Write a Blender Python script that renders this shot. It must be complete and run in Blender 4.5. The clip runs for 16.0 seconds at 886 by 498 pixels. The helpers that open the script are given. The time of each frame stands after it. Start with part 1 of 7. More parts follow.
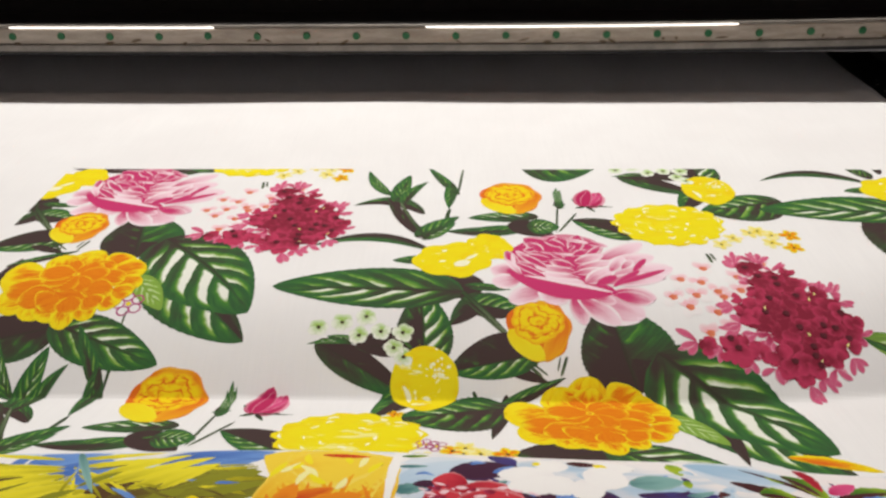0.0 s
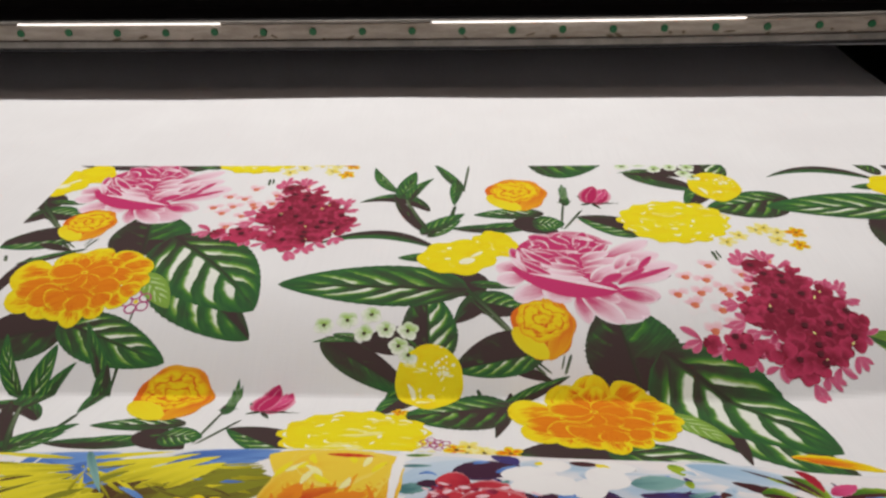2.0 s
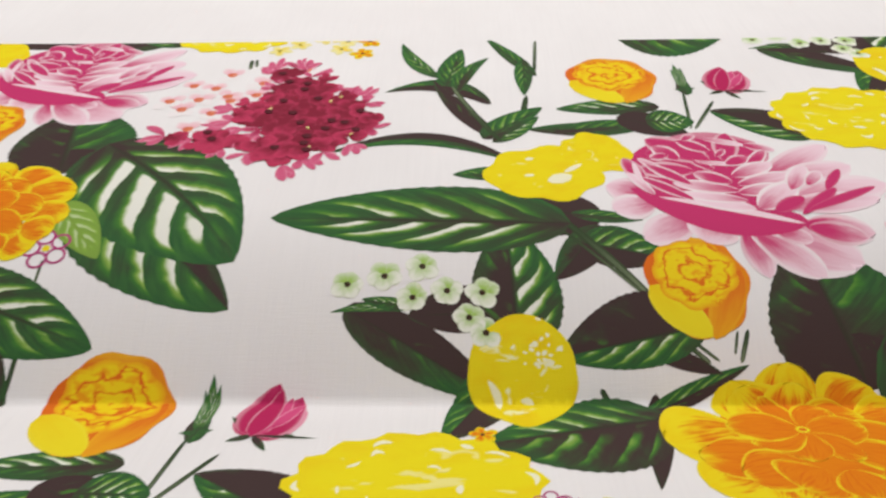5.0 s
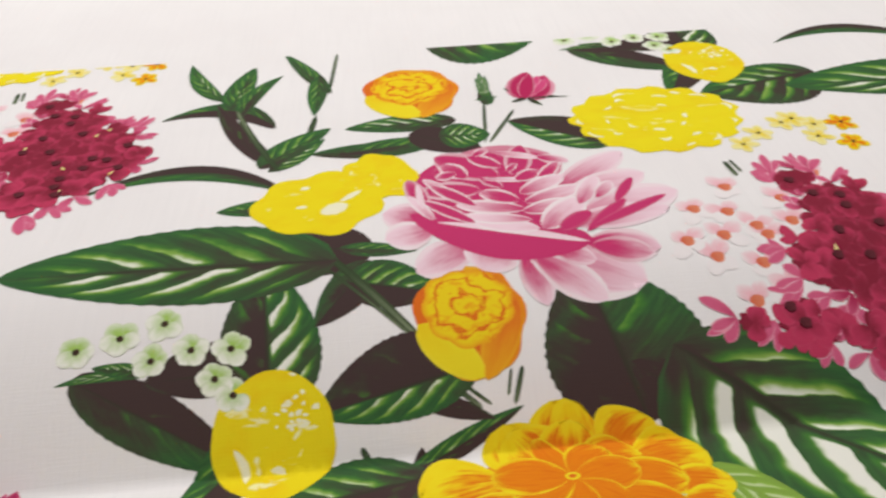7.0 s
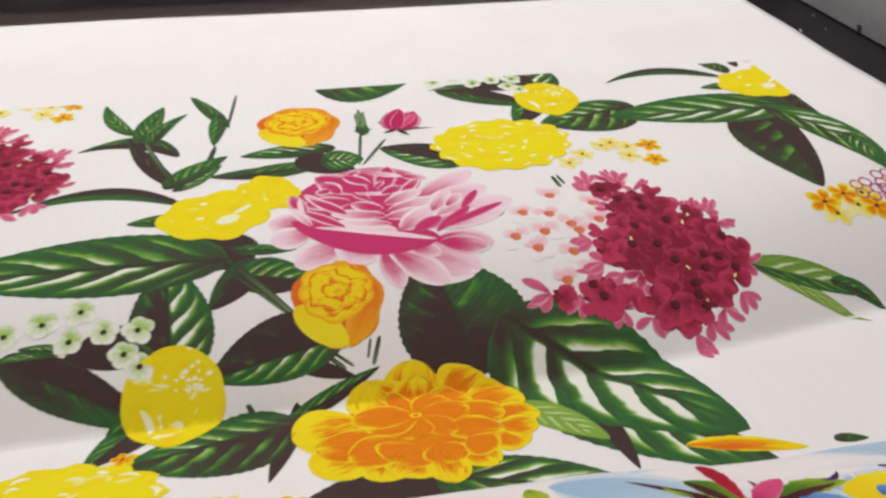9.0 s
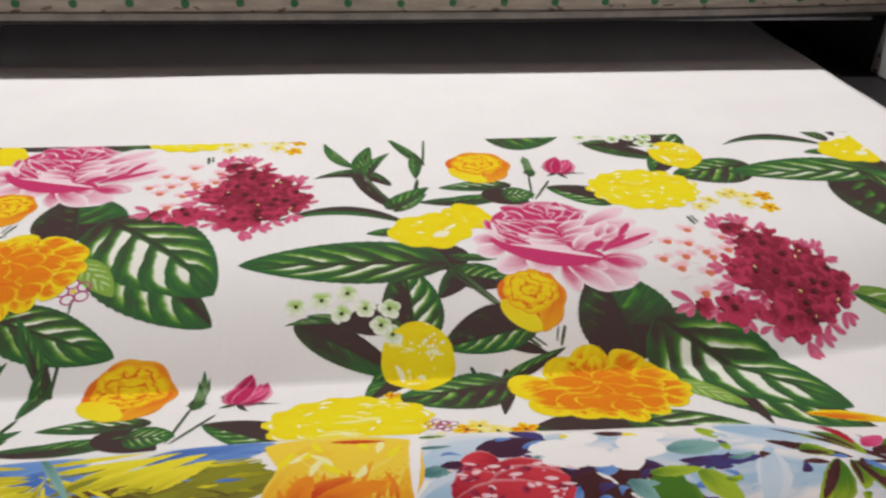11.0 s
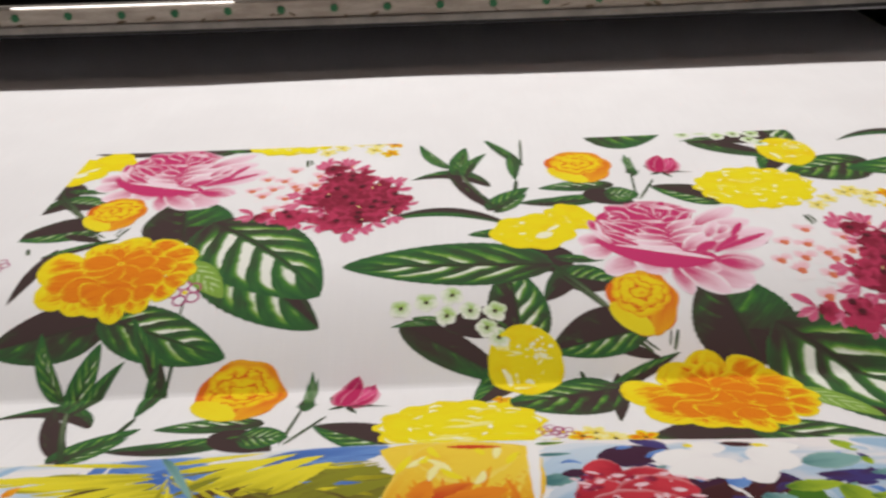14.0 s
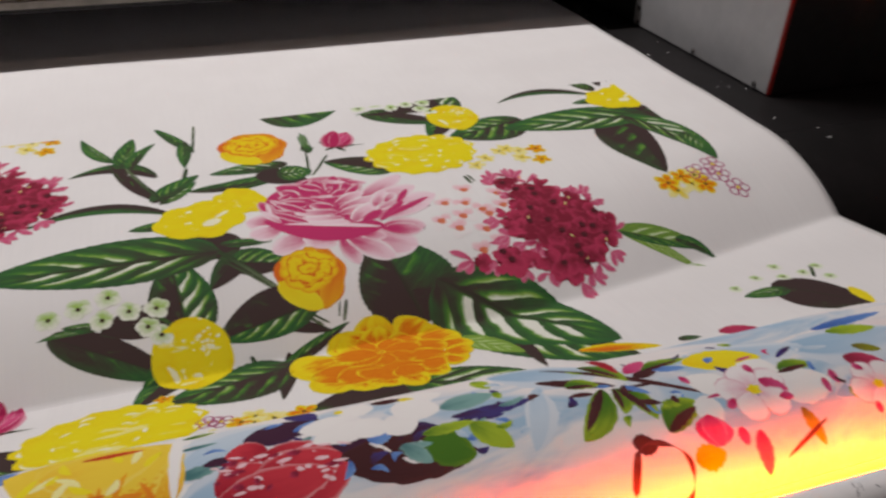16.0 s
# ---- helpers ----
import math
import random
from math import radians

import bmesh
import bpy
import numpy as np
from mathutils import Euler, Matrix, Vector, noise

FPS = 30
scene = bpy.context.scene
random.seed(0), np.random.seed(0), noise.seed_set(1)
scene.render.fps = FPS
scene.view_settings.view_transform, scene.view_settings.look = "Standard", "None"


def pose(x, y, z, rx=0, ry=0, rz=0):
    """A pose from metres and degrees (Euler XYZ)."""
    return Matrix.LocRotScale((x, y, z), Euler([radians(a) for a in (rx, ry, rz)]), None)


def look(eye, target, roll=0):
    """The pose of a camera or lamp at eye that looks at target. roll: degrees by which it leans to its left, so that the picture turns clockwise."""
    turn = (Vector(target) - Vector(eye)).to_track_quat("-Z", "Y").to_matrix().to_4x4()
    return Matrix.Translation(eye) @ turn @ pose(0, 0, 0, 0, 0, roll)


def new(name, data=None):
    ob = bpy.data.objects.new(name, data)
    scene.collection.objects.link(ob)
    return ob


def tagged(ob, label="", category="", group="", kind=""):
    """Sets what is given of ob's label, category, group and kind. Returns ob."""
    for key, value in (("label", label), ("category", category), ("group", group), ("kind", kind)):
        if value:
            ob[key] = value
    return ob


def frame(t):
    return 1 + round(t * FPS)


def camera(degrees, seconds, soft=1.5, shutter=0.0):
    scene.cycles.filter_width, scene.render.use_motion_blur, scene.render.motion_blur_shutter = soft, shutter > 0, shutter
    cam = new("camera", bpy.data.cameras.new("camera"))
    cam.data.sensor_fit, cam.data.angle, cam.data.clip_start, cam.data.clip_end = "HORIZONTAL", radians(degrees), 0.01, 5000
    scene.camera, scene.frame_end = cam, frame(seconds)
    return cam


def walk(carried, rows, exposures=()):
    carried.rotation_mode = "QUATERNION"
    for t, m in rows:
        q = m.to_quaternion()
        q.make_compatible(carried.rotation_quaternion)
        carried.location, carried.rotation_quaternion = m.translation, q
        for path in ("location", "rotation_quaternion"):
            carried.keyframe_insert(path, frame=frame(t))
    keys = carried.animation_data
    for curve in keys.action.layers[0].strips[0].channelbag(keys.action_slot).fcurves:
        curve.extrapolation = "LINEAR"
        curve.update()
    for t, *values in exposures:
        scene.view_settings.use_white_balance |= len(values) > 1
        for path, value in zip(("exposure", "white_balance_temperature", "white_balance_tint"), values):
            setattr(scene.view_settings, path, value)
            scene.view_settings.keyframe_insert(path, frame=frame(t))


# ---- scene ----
cam = camera(59.5, 16.0, soft=2.5, shutter=0.4)
PATH = [
    (0, (0.217, -1.2, 1.47), (0.164, 0.508, 0.432), -0.7),
    (0.5, (0.225, -1.174, 1.473), (0.156, 0.512, 0.399), -1.1),
    (1, (0.229, -1.172, 1.47), (0.145, 0.505, 0.382), -1.4),
    (1.5, (0.225, -1.184, 1.476), (0.147, 0.5, 0.399), -1.2),
    (2, (0.223, -1.197, 1.48), (0.146, 0.498, 0.421), -1.2),
    (2.5, (0.212, -1.204, 1.482), (0.134, 0.497, 0.434), -1.3),
    (3, (0.133, -1.194, 1.463), (-0.068, 0.502, 0.422), -1.9),
    (3.2, (0.09, -1.165, 1.441), (-0.128, 0.502, 0.358), -1.6),
    (5.3, (0.14, -0.86, 1.279), (0.121, 0.691, 0.017), -1.3),
    (5.5, (0.153, -0.849, 1.277), (0.142, 0.696, 0.007), -1.6),
    (6, (0.18, -0.83, 1.275), (0.205, 0.722, 0.013), -1.8),
    (6.5, (0.213, -0.822, 1.272), (0.262, 0.73, 0.011), -1.7),
    (7, (0.259, -0.823, 1.271), (0.391, 0.73, 0.018), -1.5),
    (7.5, (0.293, -0.838, 1.284), (0.536, 0.714, 0.046), -0.4),
    (8, (0.323, -0.852, 1.286), (0.645, 0.706, 0.074), 0.7),
    (8.2, (0.339, -0.865, 1.28), (0.675, 0.695, 0.074), -0.0),
    (10.3, (0.163, -1.128, 1.403), (0.447, 0.54, 0.336), 2.8),
    (10.5, (0.149, -1.136, 1.405), (0.418, 0.535, 0.34), 2.4),
    (11, (0.117, -1.155, 1.41), (0.316, 0.534, 0.358), 1.6),
    (11.5, (0.091, -1.161, 1.409), (0.205, 0.547, 0.375), 0.7),
    (12, (0.058, -1.163, 1.406), (0.095, 0.556, 0.385), -0.0),
    (12.2, (0.057, -1.166, 1.405), (0.035, 0.55, 0.377), -1.1),
    (12.5, (0.04, -1.163, 1.404), (-0.013, 0.55, 0.373), -1.4),
    (13, (0.034, -1.158, 1.403), (-0.082, 0.554, 0.375), -2.0),
    (13.5, (0.044, -1.148, 1.397), (-0.078, 0.555, 0.354), -2.5),
    (14, (0.082, -1.14, 1.399), (0.091, 0.566, 0.355), -1.9),
    (14.5, (0.117, -1.142, 1.403), (0.314, 0.55, 0.355), -0.6),
    (15, (0.142, -1.146, 1.401), (0.492, 0.527, 0.361), 0.1),
    (15.5, (0.169, -1.148, 1.394), (0.617, 0.481, 0.324), 0.3),
    (16, (0.198, -1.157, 1.393), (0.785, 0.419, 0.31), 1.8),
]
EXPOSURES = ((0.0, 0.18, 7000, 10), (0.5, 0.04, 6900, 10), (1.2, -0.10, 6800, 11), (3.0, 0.0, 6800, 11), (5.5, 0.08, 6800, 12), (8.0, 0.09, 6850, 12), (10.5, 0.02, 6800, 12), (14.0, 0.01, 6800, 12), (15.4, 0.0, 6850, 14), (16.0, -0.38, 6900, 15))
walk(cam, [(t, look(eye, target, roll)) for t, eye, target, roll in PATH], EXPOSURES)

# ---- light ----
world = bpy.data.worlds.new("workshop_air")
world.use_nodes = True
scene.world = world
world.node_tree.nodes["Background"].inputs["Color"].default_value = (0.75, 0.8, 1.0, 1)
world.node_tree.nodes["Background"].inputs["Strength"].default_value = 0.035


def tube_light(name, x, y, z, length, width, watts, colour):
    data = bpy.data.lights.new(name, "AREA")
    data.shape, data.size, data.size_y = "RECTANGLE", length, width
    data.energy, data.color = watts, colour
    ob = new(name, data)
    ob.matrix_basis = look((x, y, z), (x, y - 0.35, 0.9)) @ pose(0, 0, 0)
    return ob


# fluorescent row above the printer, behind the guide rail's front lip
tube_light("fluorescent_row", 0.0, 0.87, 3.8, 3.0, 0.07, 103, (0.98, 0.985, 0.99))
# added fill lamps, out of view: overhead, and warm far behind the camera
tube_light("overhead_fill", 0.2, -0.9, 5.0, 6.0, 0.8, 10, (1.0, 0.80, 0.70))
tube_light("rear_fill", 0.2, -3.6, 2.1, 5.0, 0.6, 7, (1.0, 0.76, 0.68))


# ---- node helper ----
class Val:
    """A value in a node tree, with plain arithmetic."""

    def __init__(self, tree, socket):
        self.tree, self.socket = tree, socket

    def op(self, kind, *others, clamp=False):
        n = self.tree.nodes.new("ShaderNodeMath")
        n.operation, n.use_clamp = kind, clamp
        for i, o in enumerate((self, *others)):
            if isinstance(o, Val):
                self.tree.links.new(o.socket, n.inputs[i])
            else:
                n.inputs[i].default_value = o
        return Val(self.tree, n.outputs[0])

    def __add__(self, o): return self.op("ADD", o)
    def __sub__(self, o): return self.op("SUBTRACT", o)
    def __mul__(self, o): return self.op("MULTIPLY", o)
    def absolute(self): return self.op("ABSOLUTE")
    def fract(self): return self.op("FRACT")

    def step(self, a, b):
        """0 at a, 1 at b, smooth between."""
        n = self.tree.nodes.new("ShaderNodeMapRange")
        n.interpolation_type = "SMOOTHSTEP"
        flip = a > b
        lo, hi = (b, a) if flip else (a, b)
        for key, v in (("From Min", lo), ("From Max", hi), ("To Min", 1.0 if flip else 0.0), ("To Max", 0.0 if flip else 1.0)):
            n.inputs[key].default_value = v
        self.tree.links.new(self.socket, n.inputs["Value"])
        return Val(self.tree, n.outputs["Result"])


class Shade:
    """A material with its Principled node and a few inputs."""

    def __init__(self, name, rough=0.8, metal=0.0, spec=0.3):
        self.mat = bpy.data.materials.new(name)
        self.mat.use_nodes = True
        self.tree = self.mat.node_tree
        self.out = self.tree.nodes["Principled BSDF"]
        self.out.inputs["Roughness"].default_value = rough
        self.out.inputs["Metallic"].default_value = metal
        self.out.inputs["Specular IOR Level"].default_value = spec

    def uv(self, layer):
        n = self.tree.nodes.new("ShaderNodeUVMap")
        n.uv_map = layer
        s = self.tree.nodes.new("ShaderNodeSeparateXYZ")
        self.tree.links.new(n.outputs[0], s.inputs[0])
        return Val(self.tree, s.outputs[0]), Val(self.tree, s.outputs[1])

    def place(self, stretch=(1, 1, 1)):
        n = self.tree.nodes.new("ShaderNodeTexCoord")
        m = self.tree.nodes.new("ShaderNodeMapping")
        m.inputs["Scale"].default_value = stretch
        self.tree.links.new(n.outputs["Object"], m.inputs[0])
        return m.outputs[0]

    def join(self, x, y, z=0.0):
        n = self.tree.nodes.new("ShaderNodeCombineXYZ")
        for i, v in enumerate((x, y, z)):
            if isinstance(v, Val):
                self.tree.links.new(v.socket, n.inputs[i])
            else:
                n.inputs[i].default_value = v
        return n.outputs[0]

    def noise(self, where, scale, detail=3.0, rough=0.55, warp=0.0):
        n = self.tree.nodes.new("ShaderNodeTexNoise")
        n.inputs["Scale"].default_value, n.inputs["Detail"].default_value = scale, detail
        n.inputs["Roughness"].default_value, n.inputs["Distortion"].default_value = rough, warp
        self.tree.links.new(where, n.inputs["Vector"])
        return Val(self.tree, n.outputs["Fac"])

    def rand(self):
        n = self.tree.nodes.new("ShaderNodeObjectInfo")
        return Val(self.tree, n.outputs["Random"])

    def island(self):
        n = self.tree.nodes.new("ShaderNodeNewGeometry")
        return Val(self.tree, n.outputs["Random Per Island"])

    def mix(self, fac, a, b):
        n = self.tree.nodes.new("ShaderNodeMix")
        n.data_type = "RGBA"
        for key, v in ((0, fac), (6, a), (7, b)):
            if isinstance(v, Val):
                self.tree.links.new(v.socket, n.inputs[key])
            elif isinstance(v, tuple):
                n.inputs[key].default_value = (*v, 1)
            elif isinstance(v, float):
                n.inputs[key].default_value = v
            else:
                self.tree.links.new(v, n.inputs[key])
        return n.outputs[2]

    def colour(self, c):
        if isinstance(c, tuple):
            self.out.inputs["Base Color"].default_value = (*c, 1)
        else:
            self.tree.links.new(c, self.out.inputs["Base Color"])
        return self

    def bump(self, height, strength=0.2, depth=0.001):
        n = self.tree.nodes.new("ShaderNodeBump")
        n.inputs["Strength"].default_value, n.inputs["Distance"].default_value = strength, depth
        self.tree.links.new(height.socket, n.inputs["Height"])
        self.tree.links.new(n.outputs[0], self.out.inputs["Normal"])
        return self

    def glow(self, c, strength):
        self.out.inputs["Emission Color"].default_value = (*c, 1)
        self.out.inputs["Emission Strength"].default_value = strength
        return self


def weave(s):
    """The cloth's fine cross weave, as relief."""
    p = s.place((1, 1, 1))
    a = s.noise(s.place((900, 60, 60)), 1.0, 1.0)
    b = s.noise(s.place((60, 900, 60)), 1.0, 1.0)
    c = s.noise(p, 14.0, 3.0)
    return s.bump(a * 0.5 + b * 0.5 + c * 0.9, 0.22, 0.0012)


def cloth_white():
    s = Shade("white_polyester_cloth", 0.85, 0, 0.2)
    tint = s.noise(s.place((3, 3, 3)), 2.0, 4.0)
    thread = s.noise(s.place((400, 12, 12)), 1.0, 2.0)
    c = s.mix(tint.step(0.3, 0.75), (0.80, 0.785, 0.79), (0.84, 0.83, 0.835))
    c = s.mix((thread.step(0.35, 0.8) * 0.25), c, (0.74, 0.73, 0.74))
    s.colour(c)
    return weave(s).mat


def plain(name, c1, c2, rough=0.6, metal=0.0, scale=20.0, spec=0.4, relief=0.1, stretch=(1, 1, 1)):
    s = Shade(name, rough, metal, spec)
    n = s.noise(s.place(stretch), scale, 5.0)
    f = s.noise(s.place(stretch), scale * 7, 3.0)
    s.colour(s.mix((n * 0.7 + f * 0.3).step(0.35, 0.68), c1, c2))
    s.bump(f, relief, 0.001)
    return s.mat


def leaf_ink():
    """Leaf print: dark brown ground, green margins, pale streaks between the veins."""
    s = Shade("leaf_ink", 0.85, 0, 0.2)
    u, v = s.uv("Shape")
    stripe, dark = s.uv("Tone")
    v = v * 2.0 - 1.0
    a = v.absolute()
    r = s.rand()
    n1 = s.noise(s.join(u * 3.0, v * 1.6, r * 40.0), 1.6, 3.0)
    n2 = s.noise(s.join(u * 5.0, v * 1.2, r * 70.0), 1.8, 2.0)
    fine = s.noise(s.join(u * 40.0 - a * 11.0, v * 2.0, r * 11.0), 1.0, 2.0)
    big = s.noise(s.join(u * 1.6, v * 0.9, r * 130.0), 1.5, 1.0)
    # lateral veins: each stripe brightens towards its vein and breaks off there
    q = (u - a * 0.26 - a * a * 0.06) * 5.6 + n1 * 0.40 + r * 3.0 + v.step(-0.02, 0.02) * 0.45
    p = q.fract()
    ends = a.step(0.015, 0.12) * a.step(1.05, 0.62) * u.step(1.0, 0.72) * u.step(0.0, 0.28)
    part_lit = (big * 1.7 + n2 * 0.5 + stripe * 1.15 - 1.16).step(0.0, 0.8)
    ray = (p - a * 0.22 + (n2 - 0.5) * 0.5 + (stripe - 0.8) * 0.35).step(0.10, 0.92) * p.step(1.0, 0.90) * ends * part_lit
    green = (a * 0.30 + n2 * 0.55 + big * 0.8 + u * 0.55 - 0.16 - dark * 1.05).step(0.05, 0.95)
    c = s.mix(green, (0.057, 0.034, 0.033), (0.028, 0.105, 0.034))
    c = s.mix((fine.step(0.35, 0.75) * green * 0.7), c, (0.050, 0.16, 0.040))
    c = s.mix(ray.step(0.05, 0.60), c, (0.055, 0.20, 0.030))
    c = s.mix(ray.step(0.40, 0.90) * (stripe * 0.95).op("MINIMUM", 1.0), c, (0.33, 0.50, 0.10))
    white = (ray * (stripe * 0.75 + 0.25) - a * 0.30).step(0.50, 0.82)
    c = s.mix(white, c, (0.78, 0.79, 0.72))
    c = s.mix((a.step(0.05, 0.01) * u.step(0.95, 0.6) * 0.8), c, (0.040, 0.040, 0.025))
    c = s.mix(dark.step(-0.2, -0.6) * 0.65, c, (0.30, 0.48, 0.07))
    s.colour(c)
    return weave(s).mat


PETAL_INKS = {}


def petal_ink(name, core, light, rim, rimmed=0.85):
    """Petal print: a deep base that fades to a lighter tip with a drawn rim."""
    if name in PETAL_INKS:
        return PETAL_INKS[name]
    s = Shade(name, 0.85, 0, 0.2)
    u, v = s.uv("Shape")
    tone, lift = s.uv("Tone")
    v = v * 2.0 - 1.0
    a = v.absolute()
    k = s.island() + s.rand()
    streak = s.noise(s.join(u * 1.5, v * 5.0, k * 50.0), 2.0, 3.0)
    cloud = s.noise(s.join(u * 2.0, v * 1.2, k * 90.0), 1.3, 2.0)
    fade = (u * 0.90 + a * 0.22 + streak * 0.45 + cloud * 0.5 - tone * 1.35).step(-0.05, 0.95)
    c = s.mix(fade, core, light)
    c = s.mix((a + streak * 0.16 + u * 0.06).step(rimmed, rimmed + 0.22) * lift * 0.85, c, rim)
    s.colour(c)
    PETAL_INKS[name] = weave(s).mat
    return PETAL_INKS[name]


def ruffle_ink():
    """Marigold petals: an orange heart that frays into yellow, with a pale yellow rim."""
    s = Shade("marigold_ink", 0.85, 0, 0.2)
    u, v = s.uv("Shape")
    tone, lift = s.uv("Tone")
    v = v * 2.0 - 1.0
    a = v.absolute()
    k = s.island() + s.rand()
    ray = s.noise(s.join(u * 1.2, v * 7.0, k * 50.0), 2.0, 3.0)
    cloud = s.noise(s.join(u * 1.6, v * 1.4, k * 90.0), 1.5, 2.0)
    edge = a.op("POWER", 2.2).op("MAXIMUM", u.op("POWER", 3.0))
    heart = (edge * 0.95 + (ray - 0.5) * 1.0 + (cloud - 0.5) * 0.8 + 0.30 - tone * 0.72).step(0.66, 0.14)
    c = s.mix(cloud.step(0.3, 0.7), (0.82, 0.60, 0.008), (0.83, 0.67, 0.015))
    c = s.mix(heart, c, (0.76, 0.22, 0.006))
    c = s.mix(heart * ray.step(0.55, 0.30) * 0.7, c, (0.68, 0.12, 0.005))
    c = s.mix((edge + (ray - 0.5) * 0.1).step(0.82, 0.95) * 0.6, c, (0.83, 0.68, 0.03))
    s.colour(c)
    return weave(s).mat


def blot_ink(name, ground, shade, light, amount=0.5, turns=5.0):
    """A round flat blossom: one strong colour with curved pale glints and a few deeper touches."""
    if name in PETAL_INKS:
        return PETAL_INKS[name]
    s = Shade(name, 0.85, 0, 0.2)
    u, v = s.uv("Shape")
    r = s.rand()
    x, y = u * 2.0 - 1.0, v * 2.0 - 1.0
    rad = (x * x + y * y).op("SQRT")
    wide = s.noise(s.join(x * 1.3 + r * 30.0, y * turns * 0.5, r * 30.0), 1.6, 2.0, 0.5, 0.9)
    deep = s.noise(s.join(x + r * 9.0, y * 1.5, r * 60.0), 1.6, 3.0)
    c = s.mix(deep.step(0.40, 0.75), ground, shade)
    c = s.mix((wide - rad.step(0.75, 1.0) * 0.15).step(0.64 - amount * 0.12, 0.70 - amount * 0.10), c, light)
    s.colour(c)
    PETAL_INKS[name] = weave(s).mat
    return PETAL_INKS[name]


def swirl_ink():
    """The crumpled heart of a ranunculus: yellow folds with orange lines."""
    s = Shade("ranunculus_heart_ink", 0.85, 0, 0.2)
    u, v = s.uv("Shape")
    r = s.rand()
    x, y = u * 2.0 - 1.0, v * 2.0 - 1.0
    rad = (x * x + y * y).op("SQRT")
    w = s.noise(s.join(x + r * 13.0, y * 1.3, r * 20.0), 1.7, 2.0, 0.5, 0.7)
    w2 = s.noise(s.join(x * 1.6, y * 2.4 + r * 31.0, r * 20.0), 2.2, 2.0, 0.5, 0.4)
    ring = (rad * 2.6 + w * 2.2 + r).fract()
    line = (ring - 0.5).absolute() * 2.0
    c = s.mix(w2.step(0.30, 0.52), (0.79, 0.34, 0.010), (0.83, 0.62, 0.012))
    c = s.mix(line.step(0.66, 0.92) * w2.step(0.85, 0.48), c, (0.72, 0.15, 0.010))
    c = s.mix(rad.step(0.82, 1.0) * 0.65, c, (0.78, 0.26, 0.012))
    s.colour(c)
    return weave(s).mat


CLOTH = cloth_white()
LEAF = leaf_ink()
HEART = swirl_ink()
INK_PINK = petal_ink("peony_ink", (0.55, 0.036, 0.15), (0.83, 0.62, 0.70), (0.84, 0.77, 0.79), 0.72)
INK_MARIGOLD = ruffle_ink()
INK_ORANGE = petal_ink("orange_petal_ink", (0.72, 0.15, 0.012), (0.80, 0.36, 0.015), (0.80, 0.42, 0.02))
INK_YELLOW = petal_ink("yellow_petal_ink", (0.80, 0.55, 0.008), (0.82, 0.68, 0.02), (0.82, 0.70, 0.05))
INK_MAGENTA = petal_ink("magenta_ink", (0.235, 0.016, 0.040), (0.50, 0.040, 0.105), (0.62, 0.16, 0.26), 0.85)
INK_FRINGE = petal_ink("hydrangea_fringe_ink", (0.38, 0.022, 0.08), (0.62, 0.11, 0.22), (0.82, 0.56, 0.62), 0.80)
INK_BLUSH = petal_ink("blush_ink", (0.82, 0.46, 0.52), (0.83, 0.79, 0.80), (0.82, 0.76, 0.77))
INK_ROSE = petal_ink("rosebud_ink", (0.46, 0.018, 0.10), (0.64, 0.075, 0.21), (0.80, 0.48, 0.56), 0.86)
INK_CREAM = petal_ink("cream_floret_ink", (0.80, 0.62, 0.04), (0.83, 0.77, 0.34), (0.83, 0.78, 0.45), 0.80)
INK_WHITE = petal_ink("white_floret_ink", (0.34, 0.54, 0.12), (0.81, 0.83, 0.75), (0.58, 0.66, 0.46), 0.84)
INK_STEM = petal_ink("stem_ink", (0.04, 0.07, 0.03), (0.22, 0.27, 0.16), (0.03, 0.05, 0.02), 0.45)
INK_DARK = petal_ink("seed_ink", (0.03, 0.018, 0.012), (0.06, 0.035, 0.02), (0.05, 0.03, 0.02))
INK_FLECK = petal_ink("pink_fleck_ink", (0.66, 0.16, 0.24), (0.80, 0.55, 0.60), (0.82, 0.66, 0.68))
INK_SEED = petal_ink("crimson_seed_ink", (0.075, 0.012, 0.018), (0.12, 0.02, 0.03), (0.12, 0.02, 0.03))
INK_RED = petal_ink("red_seed_ink", (0.62, 0.12, 0.06), (0.70, 0.22, 0.12), (0.72, 0.3, 0.2))
INK_LINE = petal_ink("outline_ink", (0.36, 0.02, 0.14), (0.50, 0.06, 0.22), (0.50, 0.06, 0.22))
INK_PALM = petal_ink("palm_ink", (0.30, 0.27, 0.012), (0.74, 0.64, 0.03), (0.70, 0.62, 0.10), 0.9)
INK_OLIVE = petal_ink("olive_ink", (0.10, 0.05, 0.02), (0.24, 0.24, 0.02), (0.30, 0.28, 0.03))
INK_BLUE = petal_ink("blue_ink", (0.05, 0.13, 0.42), (0.14, 0.28, 0.60), (0.30, 0.42, 0.66))
INK_SKY = petal_ink("sky_wash_ink", (0.32, 0.48, 0.64), (0.52, 0.62, 0.72), (0.66, 0.70, 0.76), 0.6)
INK_NAVY = petal_ink("navy_ink", (0.055, 0.016, 0.04), (0.055, 0.04, 0.17), (0.05, 0.06, 0.22))
INK_TEAL = petal_ink("teal_ink", (0.05, 0.16, 0.17), (0.20, 0.38, 0.36), (0.4, 0.5, 0.5))
INK_LIME = petal_ink("lime_ink", (0.06, 0.17, 0.015), (0.34, 0.46, 0.03), (0.40, 0.50, 0.06))
INK_SCARLET = petal_ink("scarlet_ink", (0.36, 0.012, 0.03), (0.58, 0.04, 0.06), (0.80, 0.60, 0.62), 0.90)
